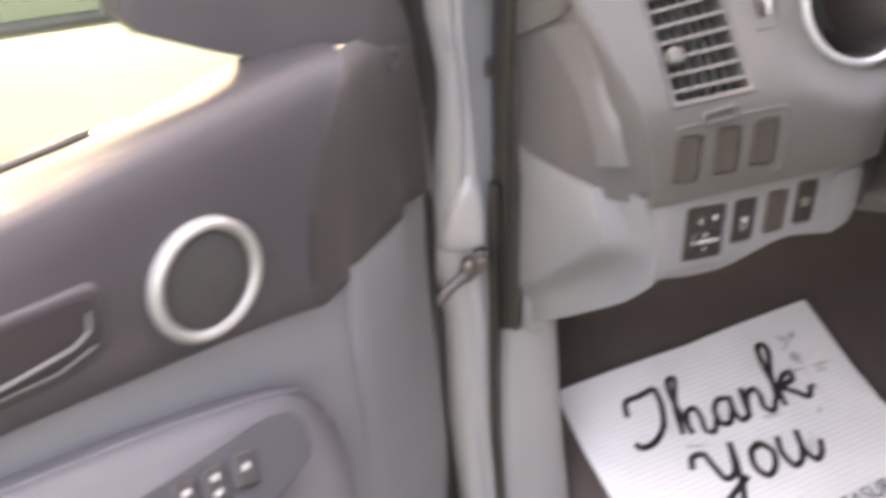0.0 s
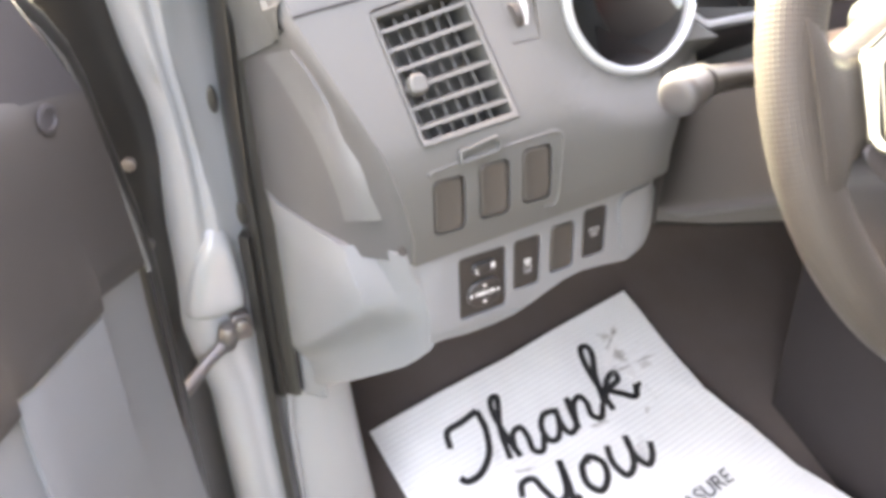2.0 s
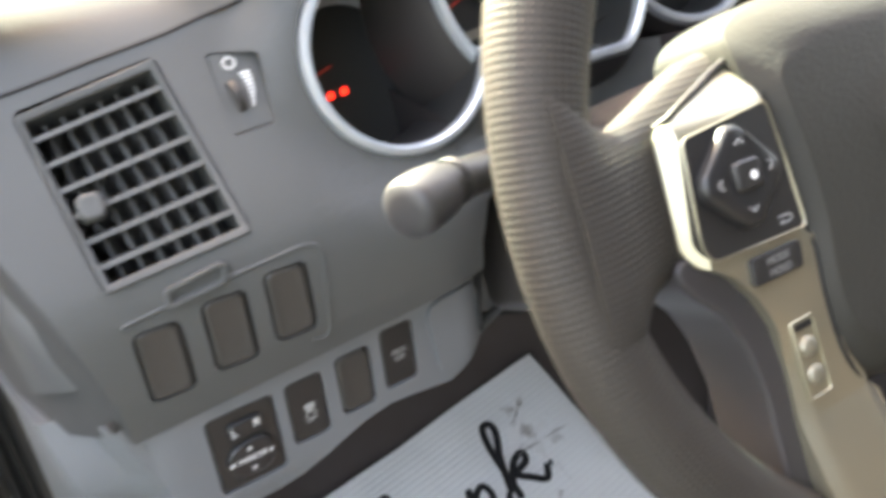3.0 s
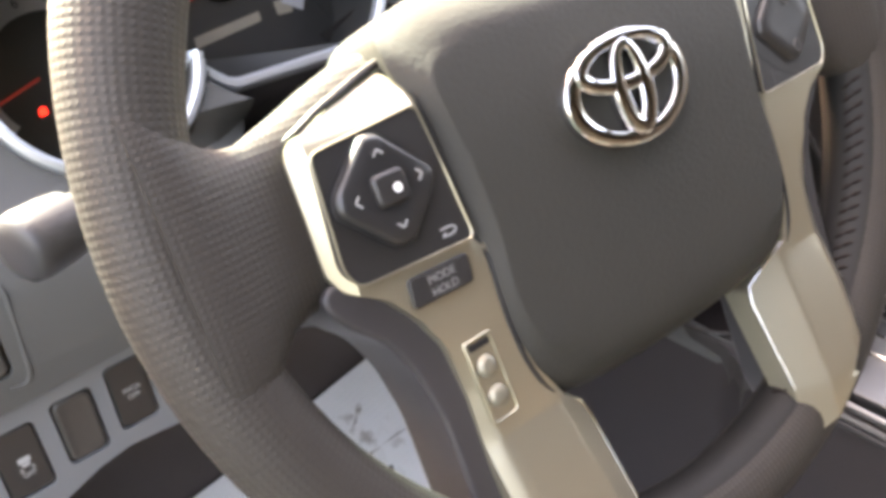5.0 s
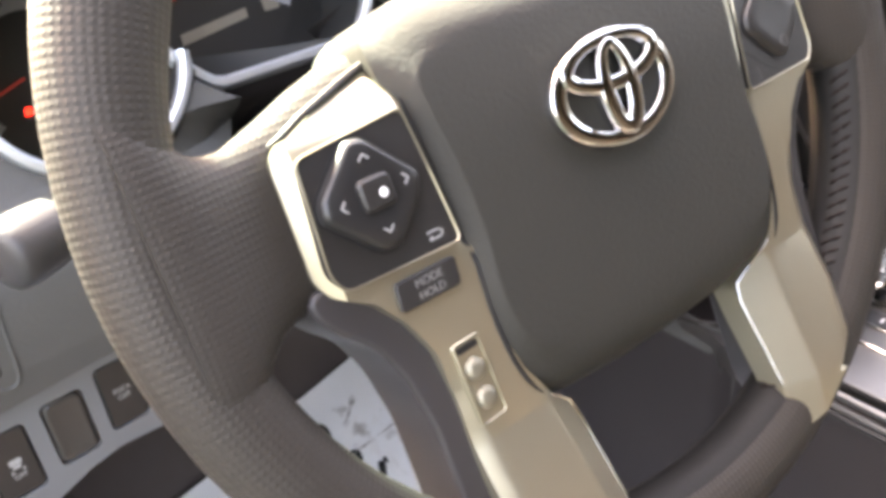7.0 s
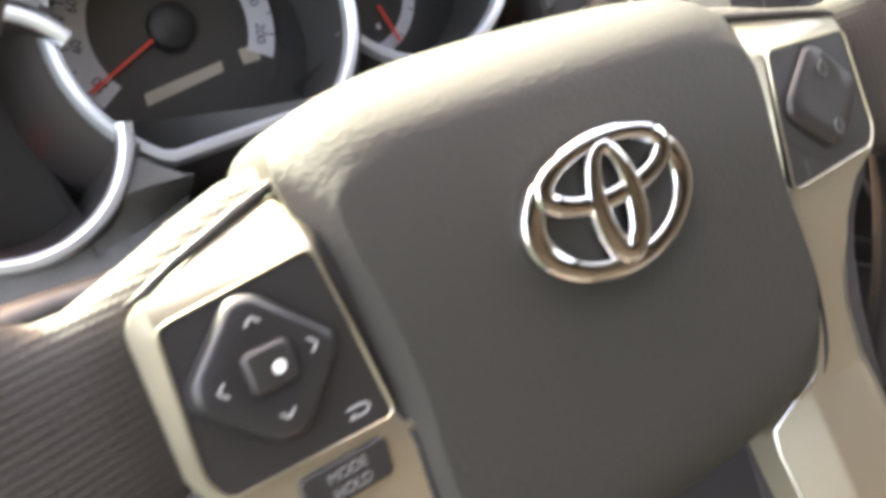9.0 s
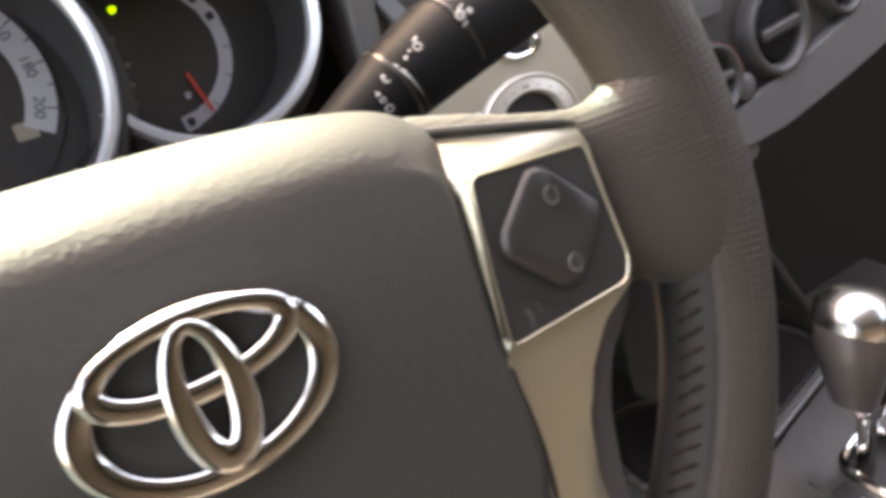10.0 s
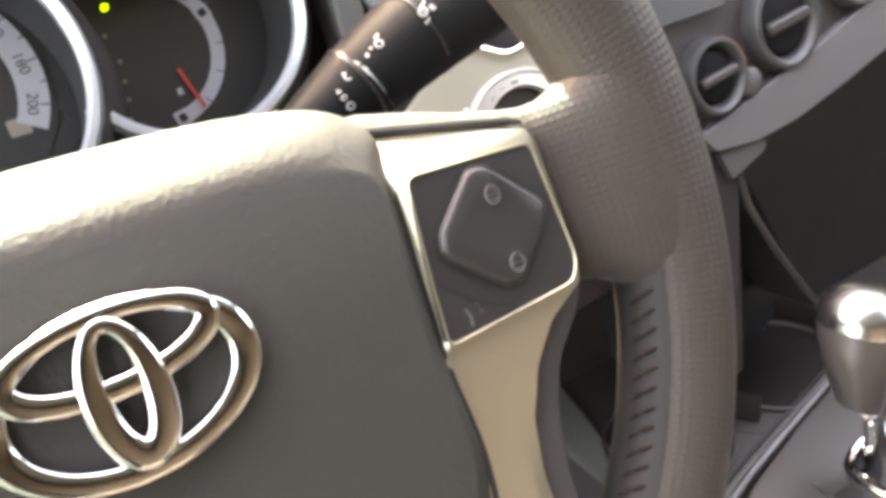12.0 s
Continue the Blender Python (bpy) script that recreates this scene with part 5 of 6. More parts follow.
part("ring_line", tube([wl[3] + wd * o for o in (0.006, 0.0070)], [0.0176, 0.0176], 28), RUBBER, ws)


def on_stalk(at, ang, size):
    """A spot on the stalk's skin, ang degrees round from the driver's side upwards."""
    k = wl[1] * (1 - at) + wl[3] * at if at <= 1 else wl[3] + wd * (at - 1) * 0.045
    r = 0.0127 + (0.0177 - 0.0127) * min(at, 1.0)
    side_ = Vector((0, -1, 0))
    up = wd.cross(side_)
    up = up if up.z > 0 else -up
    a = radians(ang)
    nrm = (side_ * math.cos(a) + up * math.sin(a)).normalized()
    t = wd
    b = nrm.cross(t)
    p = k + nrm * r
    return Matrix(((t.x, b.x, nrm.x, p.x), (t.y, b.y, nrm.y, p.y), (t.z, b.z, nrm.z, p.z), (0, 0, 0, 1)))


bar = bmesh.new()
for k in range(13):
    ang = 50 - k * 6.5
    m, hw = on_stalk(0.51 + 0.002 * k, ang, 0), 0.0012 - 0.00007 * k - 0.0005 * (k > 3)
    bar.faces.new([bar.verts.new(m @ Vector((x, y, 0.0003))) for x, y in ((-hw * 0.75, -0.00105), (hw * 0.75, -0.00105), (hw * 0.75, 0.00105), (-hw * 0.75, 0.00105))])
part("index_line", bar, MARK, ws, "white index line")


def stalk_mark(at, ang, outline, turn=0):
    part("symbol", prism(outline, -0.0004, 0.0003), MARK, ws, "small white symbol", m=on_stalk(at, ang, 0) @ pose(0, 0, 0, 0, 0, turn))


stalk_mark(0.60, 47, rrect(0, 0, 0.0016, 0.0012, 0.0003, 1), 45)
stalk_mark(0.66, 50, rrect(0, 0, 0.0010, 0.0010, 0.0002, 1), 45)
stalk_mark(0.24, 39, [(-0.0010, -0.0007), (0.0010, -0.0007), (0.0, 0.0010)])
for at, ang, r in ((0.73, 47, 0.0017), (0.38, 45, 0.0017), (0.24, 27, 0.0011), (0.24, 12, 0.0016), (1.16, 39, 0.0019)):
    part("symbol", lathe([(r, -0.0006), (r, 0.0002), (r * 0.62, 0.0003), (r * 0.62, -0.0006)], 10), MARK, ws, "small white symbol", m=on_stalk(at, ang, 0))
for at, ang, w, h in ((0.76, 56, 0.0022, 0.0009), (0.38, 52, 0.0024, 0.0008), (1.24, 36, 0.0016, 0.0022), (1.20, 46, 0.0030, 0.0008), (1.14, 28, 0.0026, 0.0007)):
    stalk_mark(at, ang, rrect(0, 0, w, h, 0.0002, 1), 12)

# ---- instrument cluster: three hooded gauges ----
cluster = thing("instrument_cluster", ID, "instrument cluster of three dark gauges with silver rings", "gauge cluster")
DP = facing(0, 0.29, 1.28, 22)


def hood(ring, clip=None, depth=0.075, name="gauge_hood"):
    """A silver lip, a dark tube behind it and a flared collar round it."""
    x, y, z, r, lean = ring
    m = facing(x, y, z, lean)

    def inside(p):
        return clip is None and in_ring((x + p[0], z + p[1] * math.cos(radians(lean))), RING_C, -0.0015 if x < 0 else 0.0030)

    def trimmed(loops):
        """The rings of the outer gauges stop where the middle one lies in front."""
        bm = loft(loops, caps=False)
        if clip is None:
            gone = [f for f in bm.faces if all(inside(v.co) for v in f.verts)]
            bmesh.ops.delete(bm, geom=gone, context="FACES")
        return bm

    def loop(d, w):
        out = []
        for i in range(72):
            a = 2 * math.pi * i / 72
            px, py = (r + d) * math.cos(a), (r + d) * math.sin(a)
            if clip is not None:
                py = max(py, -(clip + d))
            out.append((px, py, w))
        return out

    h = part(name, trimmed([loop(-0.0035, -0.003), loop(-0.004, -depth)]), DIALFACE, cluster, m=m)
    part("silver_ring", trimmed([loop(-0.0038, -0.006), loop(-0.0034, -0.0005), loop(-0.0016, 0.0012), loop(0.0012, 0.0006), loop(0.0032, -0.0032), loop(0.0036, -0.006), loop(-0.0038, -0.006)]), RINGS, h, "satin silver ring", m=ID)
    part("collar", trimmed([loop(0.0036, -0.003), loop(0.0075, -0.010), loop(0.013, -0.028), loop(0.020, -0.060)]), DASH_DARK, h, m=ID)
    return h


hood(RING_L, depth=0.060)
hood(RING_C, clip=0.0555, depth=0.060)
hood(RING_R, depth=0.050)
part("back_plate", prism([(-0.22, -0.09), (0.19, -0.09), (0.19, 0.15), (-0.22, 0.15)], -0.02, -0.001), DIALFACE, cluster, m=DP)


def band(cx, cy, r0, r1, a0, a1, n=40):
    bm = bmesh.new()
    rows = []
    for i in range(n + 1):
        a = radians(a0 + (a1 - a0) * i / n)
        rows.append([(cx + r * math.cos(a), cy + r * math.sin(a), w) for r, w in ((r0, 0.0), (r1, 0.0), (r1, 0.0008), (r0, 0.0008))])
    return loft(rows, bm=bm)


def gauge(name, cx, cy, r, label):
    g = part(name, lathe([(r, 0), (r, 0.0006), (r * 0.5, 0.0006), (0.001, 0.0006)], 48, centre=(cx, cy)), DIALFACE, cluster, label, m=DP)
    return g


speedo = gauge("speedometer", -0.016, 0.028, 0.060, "black speedometer dial with a pale number band")
part("number_band", band(-0.016, 0.028, 0.0415, 0.0560, -32, 212), DIALBAND, speedo, "pale grey number band", m=pose(0, 0, 0.0004))
for k in range(11):
    a = 226 - 24.5 * k
    p = (-0.016 + 0.0478 * math.cos(radians(a)), 0.028 + 0.0478 * math.sin(radians(a)))
    lettering("lettering", str(20 * k), 0.0075, INK, speedo, pose(p[0], p[1], 0.0014, 0, 0, a - 90), "dark numerals")
    for h_, ln in ((0, 0.0045), (12.25, 0.0028)):
        q = radians(a - h_)
        if a - h_ > -30:
            part("tick", tube([(-0.016 + rr * math.cos(q), 0.028 + rr * math.sin(q), 0.0013) for rr in (0.0560 - ln, 0.0560)], 0.0005, 4), INK, speedo)
part("needle", ribbon([(-0.0670, 0.0072), (-0.028, 0.0238)], 0.0016, 0.004, 0.005, n=2), RED, speedo, "red needle")
part("needle_hub", lathe([(0.0125, 0.0006), (0.012, 0.006), (0.009, 0.008), (0.001, 0.0085)], 32, centre=(-0.016, 0.028)), DIAL, speedo)
part("odometer", prism(rounded([(-0.0425, -0.0068), (0.0022, -0.0012), (0.0028, 0.0046), (-0.0418, -0.0004)], 0.0008), 0.0004, 0.0012), LCD, speedo, "unlit beige odometer display")
part("small_display", prism(rrect(0.0195, 0.0035, 0.0105, 0.0085, 0.0008), 0.0004, 0.0011), LCD, speedo)
for k in range(5):
    a = radians(30 + 26 * k)
    part("inner_mark", prism(rrect(-0.016 + 0.033 * math.cos(a), 0.028 + 0.033 * math.sin(a), 0.0040, 0.0026, 0.0005, 1), 0.0004, 0.0009), material("dim red print", (0.16, 0.03, 0.025), 0.6) if k == 0 else bpy.data.materials["dim red print"], speedo)

fuel = gauge("fuel_gauge", 0.090, 0.022, 0.052, "black fuel gauge dial with a pale curved band")
part("number_band", band(0.090, 0.022, 0.0350, 0.0425, -82, 62), DIALBAND, fuel, "pale grey curved band", m=pose(0, 0, 0.0004))
for a in (-80, 18, 36):
    q = radians(a)
    part("band_end", prism(rrect(0, 0, 0.0085, 0.0080, 0.001), 0.0006, 0.0013), DIALBAND, fuel, m=pose(0.090 + 0.0388 * math.cos(q), 0.022 + 0.0388 * math.sin(q), 0, 0, 0, a))
    part("band_mark", prism(rrect(0, 0, 0.0045, 0.0042, 0.001), 0.0013, 0.0016), INK, fuel, m=pose(0.090 + 0.0388 * math.cos(q), 0.022 + 0.0388 * math.sin(q), 0, 0, 0, a))
for a in (-55, -30, -8):
    q = radians(a)
    part("tick", tube([(0.090 + rr * math.cos(q), 0.022 + rr * math.sin(q), 0.0012) for rr in (0.0385, 0.0425)], 0.0004, 4), INK, fuel)
part("needle", ribbon([(0.1030, 0.0085), (0.1092, -0.0145)], 0.0016, 0.004, 0.005, n=2), RED, fuel, "red needle")
part("pump_symbol", prism(rrect(0.1005, -0.0025, 0.003, 0.0036, 0.0005), 0.0004, 0.0010), DIALBAND, fuel)
part("green_lamp", prism([(0.0785, 0.0470), (0.0812, 0.0476), (0.0818, 0.0502), (0.0790, 0.0508), (0.0778, 0.0492)], 0.0004, 0.0014), GREEN_LAMP, fuel, "small lit green lamp")
for x, y in ((0.0745, 0.0351), (0.0768, 0.0208), (0.0751, 0.0105), (0.0735, 0.001), (0.0708, -0.0082)):
    part("unlit_mark", lathe([(0.0013, 0.0004), (0.0012, 0.0009), (0.0003, 0.0009)], 10, centre=(x, y)), LCD, fuel)

tach = gauge("tachometer", -0.120, 0.0, 0.056, "black tachometer dial with a pale number band")
part("number_band", band(-0.120, 0.0, 0.0350, 0.0470, 10, 215), DIALBAND, tach, "pale grey number band", m=pose(0, 0, 0.0004))
for k in range(8):
    a = 232 - 22.0 * k
    lettering("lettering", str(k), 0.0075, INK, tach, pose(-0.120 + 0.0412 * math.cos(radians(a)), 0.0412 * math.sin(radians(a)), 0.0014, 0, 0, a - 90), "dark numerals")
part("needle", ribbon([(-0.1600, -0.0085), (-0.1308, 0.0006)], 0.0014, 0.004, 0.005, n=2), RED, tach, "red needle")
for x, y in ((-0.1352, -0.0158), (-0.1262, -0.0150)):
    part("red_lamp", prism(rounded([(x - 0.0021, y - 0.0022), (x + 0.0021, y - 0.0018), (x + 0.0019, y + 0.0022), (x - 0.0014, y + 0.0020)], 0.001), 0.0004, 0.0014), RED_LAMP, tach, "lit red warning lamp")

# ---- dash to the right of the column: ignition plate ----
dr = thing("dash_centre_panel", facing(0.26, 0.212, 1.26, 14), "dark grey dash panel beside the steering column", "trim panel")
part("panel_skin", prism(rounded([(-0.088, -0.115), (0.10, -0.115), (0.10, 0.14), (-0.088, 0.14)], 0.01), -0.03, -0.004), DASH_DARK, dr, bevel=0.004)
part("silver_rib", prism([(-0.074, 0.055), (-0.060, 0.033), (-0.0535, 0.040), (-0.064, 0.058), (-0.055, 0.09), (-0.066, 0.09)], -0.004, 0.002), LIGHT, dr, "pale diagonal rib", bevel=0.001)
part("cluster_edge", prism([(-0.092, 0.02), (-0.078, 0.03), (-0.072, 0.09), (-0.09, 0.09)], -0.004, 0.004), DASH, dr, bevel=0.002)
ignp = thing("ignition_plate", facing(0.243, 0.186, 1.25, 17), "satin beige plate round the ignition lock", "ignition lock")
ring_c = (0.0020, -0.0085)
part("plate_skin", plate(rounded([(-0.066, 0.010), (-0.034, 0.030), (-0.016, 0.0375), (-0.006, 0.033), (0.004, 0.0255), (0.0155, 0.0268), (0.0205, 0.030), (0.0200, 0.038), (0.0150, 0.050), (0.0145, 0.070), (0.046, 0.066), (0.050, 0.02), (0.048, -0.06), (-0.05, -0.06), (-0.066, -0.02)], 0.004), -0.005, 0.0, holes=[circle(*ring_c, 0.0326, 0.0248, n=40)]), material("beige metallic plastic", (0.36, 0.335, 0.27), 0.42, metal=0.35, grain=0.1, stain=0.2, stain_scale=30), ignp, bevel=0.001)
part("chrome_edge", tube(smooth_line([(-0.018, 0.0365, 0.001), (-0.006, 0.0300, 0.001), (0.004, 0.0258, 0.001), (0.0140, 0.0265, 0.001), (0.0200, 0.0300, 0.001), (0.0195, 0.0380, 0.001), (0.0150, 0.0500, 0.001), (0.0145, 0.068, 0.001)], 4), 0.0017, 8), CHROME, ignp, "bright chrome edge")
part("lock_ring", lathe([(0.0312, -0.004), (0.0315, 0.003), (0.0298, 0.0045), (0.0285, 0.0035), (0.0205, 0.0055), (0.0192, 0.004), (0.0185, -0.008)], 48, centre=ring_c, sx=1.05, sy=0.80), material("worn silver plastic", (0.46, 0.44, 0.39), 0.38, metal=0.5, stain=0.25, stain_scale=60), ignp, "silver lock surround")
part("keyhole_recess", lathe([(0.0190, -0.004), (0.0188, 0.0010), (0.002, 0.0005)], 32, centre=ring_c, sx=1.05, sy=0.80), DIAL, ignp)
for k in range(7):
    a = radians(150 - k * 20)
    part("ring_mark", prism(rrect(0, 0, 0.0030 if k != 3 else 0.0045, 0.0007 if k != 3 else 0.0018, 0.0003, 1), 0, 0.0003), FAINT, ignp, "dark worn print", m=pose(ring_c[0] + 0.0244 * math.cos(a), ring_c[1] + 0.0186 * math.sin(a), 0.0047, 0, 0, math.degrees(a) - 90))
part("side_shade", prism(rounded([(-0.040, -0.010), (-0.028, 0.008), (-0.026, -0.03), (-0.038, -0.03)], 0.004), -0.001, 0.004), RINGS, ignp, bevel=0.001)

# ---- centre stack ----
ST = facing(0, 0.2, 1.2, 14)
stack = thing("centre_stack", ST, "dark centre stack with a pale trim band", "centre console")
part("stack_face", prism([(0.335, -0.012), (0.9, 0.0), (0.9, 0.24), (0.335, 0.24)], -0.05, -0.006), DASH_DARK, stack, bevel=0.003)
part("stack_flank", prism([(0.335, -0.20), (0.40, -0.20), (0.428, -0.061), (0.405, -0.012), (0.335, -0.012)], -0.05, -0.004), FLANK, stack, bevel=0.004)
part("trim_band", prism(rounded([(0.392, -0.022), (0.402, -0.036), (0.440, -0.041), (0.480, -0.039), (0.540, -0.028), (0.594, -0.016), (0.72, 0.02), (0.72, 0.06), (0.578, 0.021), (0.495, -0.001), (0.44, -0.012)], 0.004), -0.006, 0.004), STACK_TRIM, stack, "pale grey trim band", bevel=0.002)
part("trim_foot", prism(rounded([(0.408, -0.040), (0.452, -0.043), (0.450, -0.050), (0.416, -0.060)], 0.002), -0.006, 0.001), DASH, stack, bevel=0.001)
# black backing stands for the shade inside the open pocket
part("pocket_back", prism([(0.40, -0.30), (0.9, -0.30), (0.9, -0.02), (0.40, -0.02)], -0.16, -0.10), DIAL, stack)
part("pocket_edge", tube([(0.424, -0.050, -0.004), (0.432, -0.085, -0.006), (0.452, -0.125, -0.008), (0.476, -0.165, -0.010), (0.50, -0.20, -0.012)], 0.0030, 10), DASH_DARK, stack, "grey moulded pocket edge")
part("pocket_liner", loft([[(0.427, -0.052, -0.004), (0.46, -0.13, -0.008), (0.50, -0.20, -0.012)], [(0.45, -0.052, -0.10), (0.49, -0.13, -0.10), (0.52, -0.20, -0.10)]], closed=False), DASH_DARK, stack)


KNOB_RING = material("dull silver knob ring", (0.080, 0.080, 0.080), 0.45, metal=0.5, stain=0.3, stain_scale=40)


def climate_knob(x, y, r, red):
    k = thing("climate_knob", ST @ pose(x, y, 0), "dark round climate control knob with a silver rim", "knob", "climate knobs")
    part("bezel", lathe([(r * 1.04, -0.008), (r * 1.03, 0.004), (r * 0.98, 0.0068), (r * 0.90, 0.0072), (r * 0.82, 0.0055), (r * 0.76, 0.001), (r * 0.75, -0.004)], 40), KNOB_RING, k, "dull silver rim")
    part("knob_face", lathe([(r * 0.76, -0.006), (r * 0.74, -0.002), (r * 0.66, 0.0012), (r * 0.50, 0.0022), (0.001, 0.0026)], 32), STALK, k)
    part("grip", prism(rrect(0, 0, r * 1.30, r * 0.26, r * 0.1), 0.001, 0.0085), DASH_DARK, k, bevel=0.002, m=pose(0, 0, 0, 0, 0, 6))
    if red:
        bm = bmesh.new()
        rows = []
        for i in range(17):
            a = radians(95 - 105 * i / 16)
            rows.append([(q * math.cos(a), q * math.sin(a), w) for q, w in ((r * 0.92, 0.0055), (r * 1.0, 0.0062), (r * 1.0, 0.0068), (r * 0.92, 0.0062))])
        part("red_arc", loft(rows, bm=bm), material("red print", (0.30, 0.05, 0.05), 0.5), k, "red warm range arc")
    return k


climate_knob(0.4150, 0.0110, 0.0250, True)
climate_knob(0.4860, 0.0290, 0.0320, False)
climate_knob(0.565, 0.045, 0.0245, False)
part("small_button", lathe([(0.010, -0.006), (0.0095, 0.004), (0.007, 0.006), (0.001, 0.0062)], 24, centre=(0.4445, -0.001)), DASH, stack, "small round grey button")
part("upper_slider", prism(rrect(0.40, 0.062, 0.075, 0.02, 0.006), -0.006, 0.001), DASH, stack, bevel=0.001, m=pose(0, 0, 0, 0, 0, 0))

# ---- console with shifter ----
con = thing("floor_console", ID, "dark floor console with cup wells and silver shift plate", "console")
WELL = material("dark brown well plastic", (0.017, 0.0135, 0.0130), 0.8, grain=0.2, stain=0.3, specular=0.1)
part("console_body", plate([(0.285, -0.9), (0.70, -0.9), (0.70, 0.30), (0.334, 0.30), (0.317, 0.225), (0.309, 0.19), (0.306, 0.155), (0.298, 0.135), (0.285, 0.118)], 0.60, 0.940, holes=[circle(0.487, 0.200, 0.056, n=40), circle(0.357, 0.190, 0.046, n=40)]), DASH_DARK, con, bevel=0.004)
for x, y, r in ((0.487, 0.200, 0.056), (0.357, 0.190, 0.046)):
    part("cup_well", lathe([(r + 0.004, 0.9395), (r + 0.003, 0.9418), (r + 0.001, 0.9422), (r - 0.002, 0.940), (r - 0.004, 0.93), (r - 0.008, 0.87), (0.001, 0.868)], 44, centre=(x, y)), WELL, con, "round black cup well")
    part("well_rim", tube([(x + (r + 0.003) * math.cos(i / 44 * 6.28319), y + (r + 0.003) * math.sin(i / 44 * 6.28319), 0.9425) for i in range(44)], 0.0016, 8, closed=True), DASH_DARK, con)
SH = material("brushed silver plate", (0.16, 0.158, 0.157), 0.34, metal=0.92, grain=0.1, grain_scale=1200, stain=0.3, stain_scale=25)
part("shift_plate", plate(rounded([(0.303, -0.30), (0.56, -0.30), (0.56, 0.152), (0.52, 0.147), (0.42, 0.126), (0.352, 0.108), (0.316, 0.092), (0.303, 0.070)], 0.012), 0.942, 0.9585, holes=[rounded([(0.407, -0.12), (0.466, -0.12), (0.466, 0.085), (0.452, 0.093), (0.418, 0.086), (0.407, 0.074)], 0.006)]), SH, con, "brushed silver shift plate", bevel=0.003)
for d, z, r, mat in ((0.007, 0.950, 0.0034, STACK_RIM), (0.014, 0.944, 0.0030, DASH), (0.020, 0.942, 0.0018, DIAL)):
    part("plate_step", tube(smooth_line([(0.303 - d, -0.28, z), (0.303 - d, 0.05, z), (0.312 - d, 0.092 + d * 0.7, z), (0.350 - d * 0.5, 0.109 + d, z), (0.42, 0.127 + d, z), (0.54, 0.152 + d, z)], 3), r, 8), mat, con, smooth=70)
for x, r in ((0.353, 0.0022), (0.378, 0.0016)):
    part("plate_ridge", tube([(x, -0.28, 0.9592), (x, 0.02, 0.9592), (x + 0.002, 0.060, 0.9588), (x + 0.006, 0.085, 0.9575)], r, 8), CHROME, con, "bright raised ridge", smooth=70)
for a, b in (((0.3960, 0.1750), (0.4220, 0.1420)), ((0.4225, 0.1745), (0.4060, 0.1800))):
    part("tray_seam", tube([(*a, 0.9402), (*b, 0.9402)], 0.0010, 6), DIAL, con, "dark seam line")
wall = [(0.487 + 0.067 * math.cos(radians(g)), 0.203 + 0.064 * math.sin(radians(g)), 0.958) for g in range(-25, 216, 8)]
part("well_wall", loft([[(x, y, 0.941), (x, y, 0.958), (0.487 + (x - 0.487) * 1.05, 0.203 + (y - 0.203) * 1.05, 0.9605), (0.487 + (x - 0.487) * 1.13, 0.203 + (y - 0.203) * 1.13, 0.958), (0.487 + (x - 0.487) * 1.18, 0.203 + (y - 0.203) * 1.18, 0.941)] for x, y, _ in wall]), WELL, con, "raised wall behind the cup well", smooth=60)
part("gate_floor", prism([(0.406, -0.12), (0.467, -0.12), (0.467, 0.094), (0.406, 0.094)], 0.943, 0.950), DIAL, con)
part("gate_frame", tube(smooth_line([(0.411, -0.115, 0.961), (0.410, 0.0, 0.961), (0.409, 0.064, 0.961), (0.420, 0.082, 0.961), (0.450, 0.088, 0.961), (0.462, 0.08, 0.961), (0.463, 0.0, 0.961), (0.463, -0.115, 0.961)], 4), 0.003, 8), CHROME, con, "chrome shift gate frame")
part("selector_strip", prism(rrect(0.3925, -0.03, 0.018, 0.20, 0.003), 0.9582, 0.9592), GLOSSY, con, "black gear position strip")
for k in range(5):
    part("gear_mark", prism(rrect(0.3925, 0.052 - k * 0.022, 0.006, 0.0022, 0.0003, 1), 0.9592, 0.9595), WHITE, con, "white gear mark")
low = [(0.286, 0.938), (0.280, 0.925), (0.276, 0.80), (0.274, 0.59)]
high = [(0.3045, 0.9215), (0.3025, 0.913), (0.299, 0.80), (0.295, 0.59)]
rows = []
for y, k in ((-0.9, 0.0), (0.0, 0.0), (0.105, 0.0), (0.122, 0.35), (0.140, 0.9), (0.155, 1.0), (0.24, 1.0), (0.38, 1.0)):
    rows.append([(a[0] + (b_[0] - a[0]) * k, y, a[1] + (b_[1] - a[1]) * k) for a, b_ in zip(low, high)])
part("console_flank", loft(rows, closed=False), material("purple grey console plastic", (0.031, 0.0260, 0.0275), 0.7, grain=0.3, grain_scale=900, stain=0.3, specular=0.3), con, smooth=50)
rows = []
for y, x0 in ((0.136, 0.309), (0.16, 0.3115), (0.19, 0.3140), (0.2187, 0.3190), (0.25, 0.3270), (0.2945, 0.3380), (0.341, 0.3480), (0.38, 0.3570)):
    rows.append([(x0 + 0.004, y, 0.9395), (x0 + 0.001, y, 0.9428), (x0, y, 0.9435), (x0 - 0.0015, y, 0.9425), (x0 * 0.5 + 0.1545, y, 0.9350), (0.3090, y, 0.9280), (0.3062, y, 0.9258), (0.3045, y, 0.9225), (0.3036, y, 0.917)])
part("console_shoulder", loft(rows, closed=False), DASH, con, "grey sloping console shoulder", smooth=50)

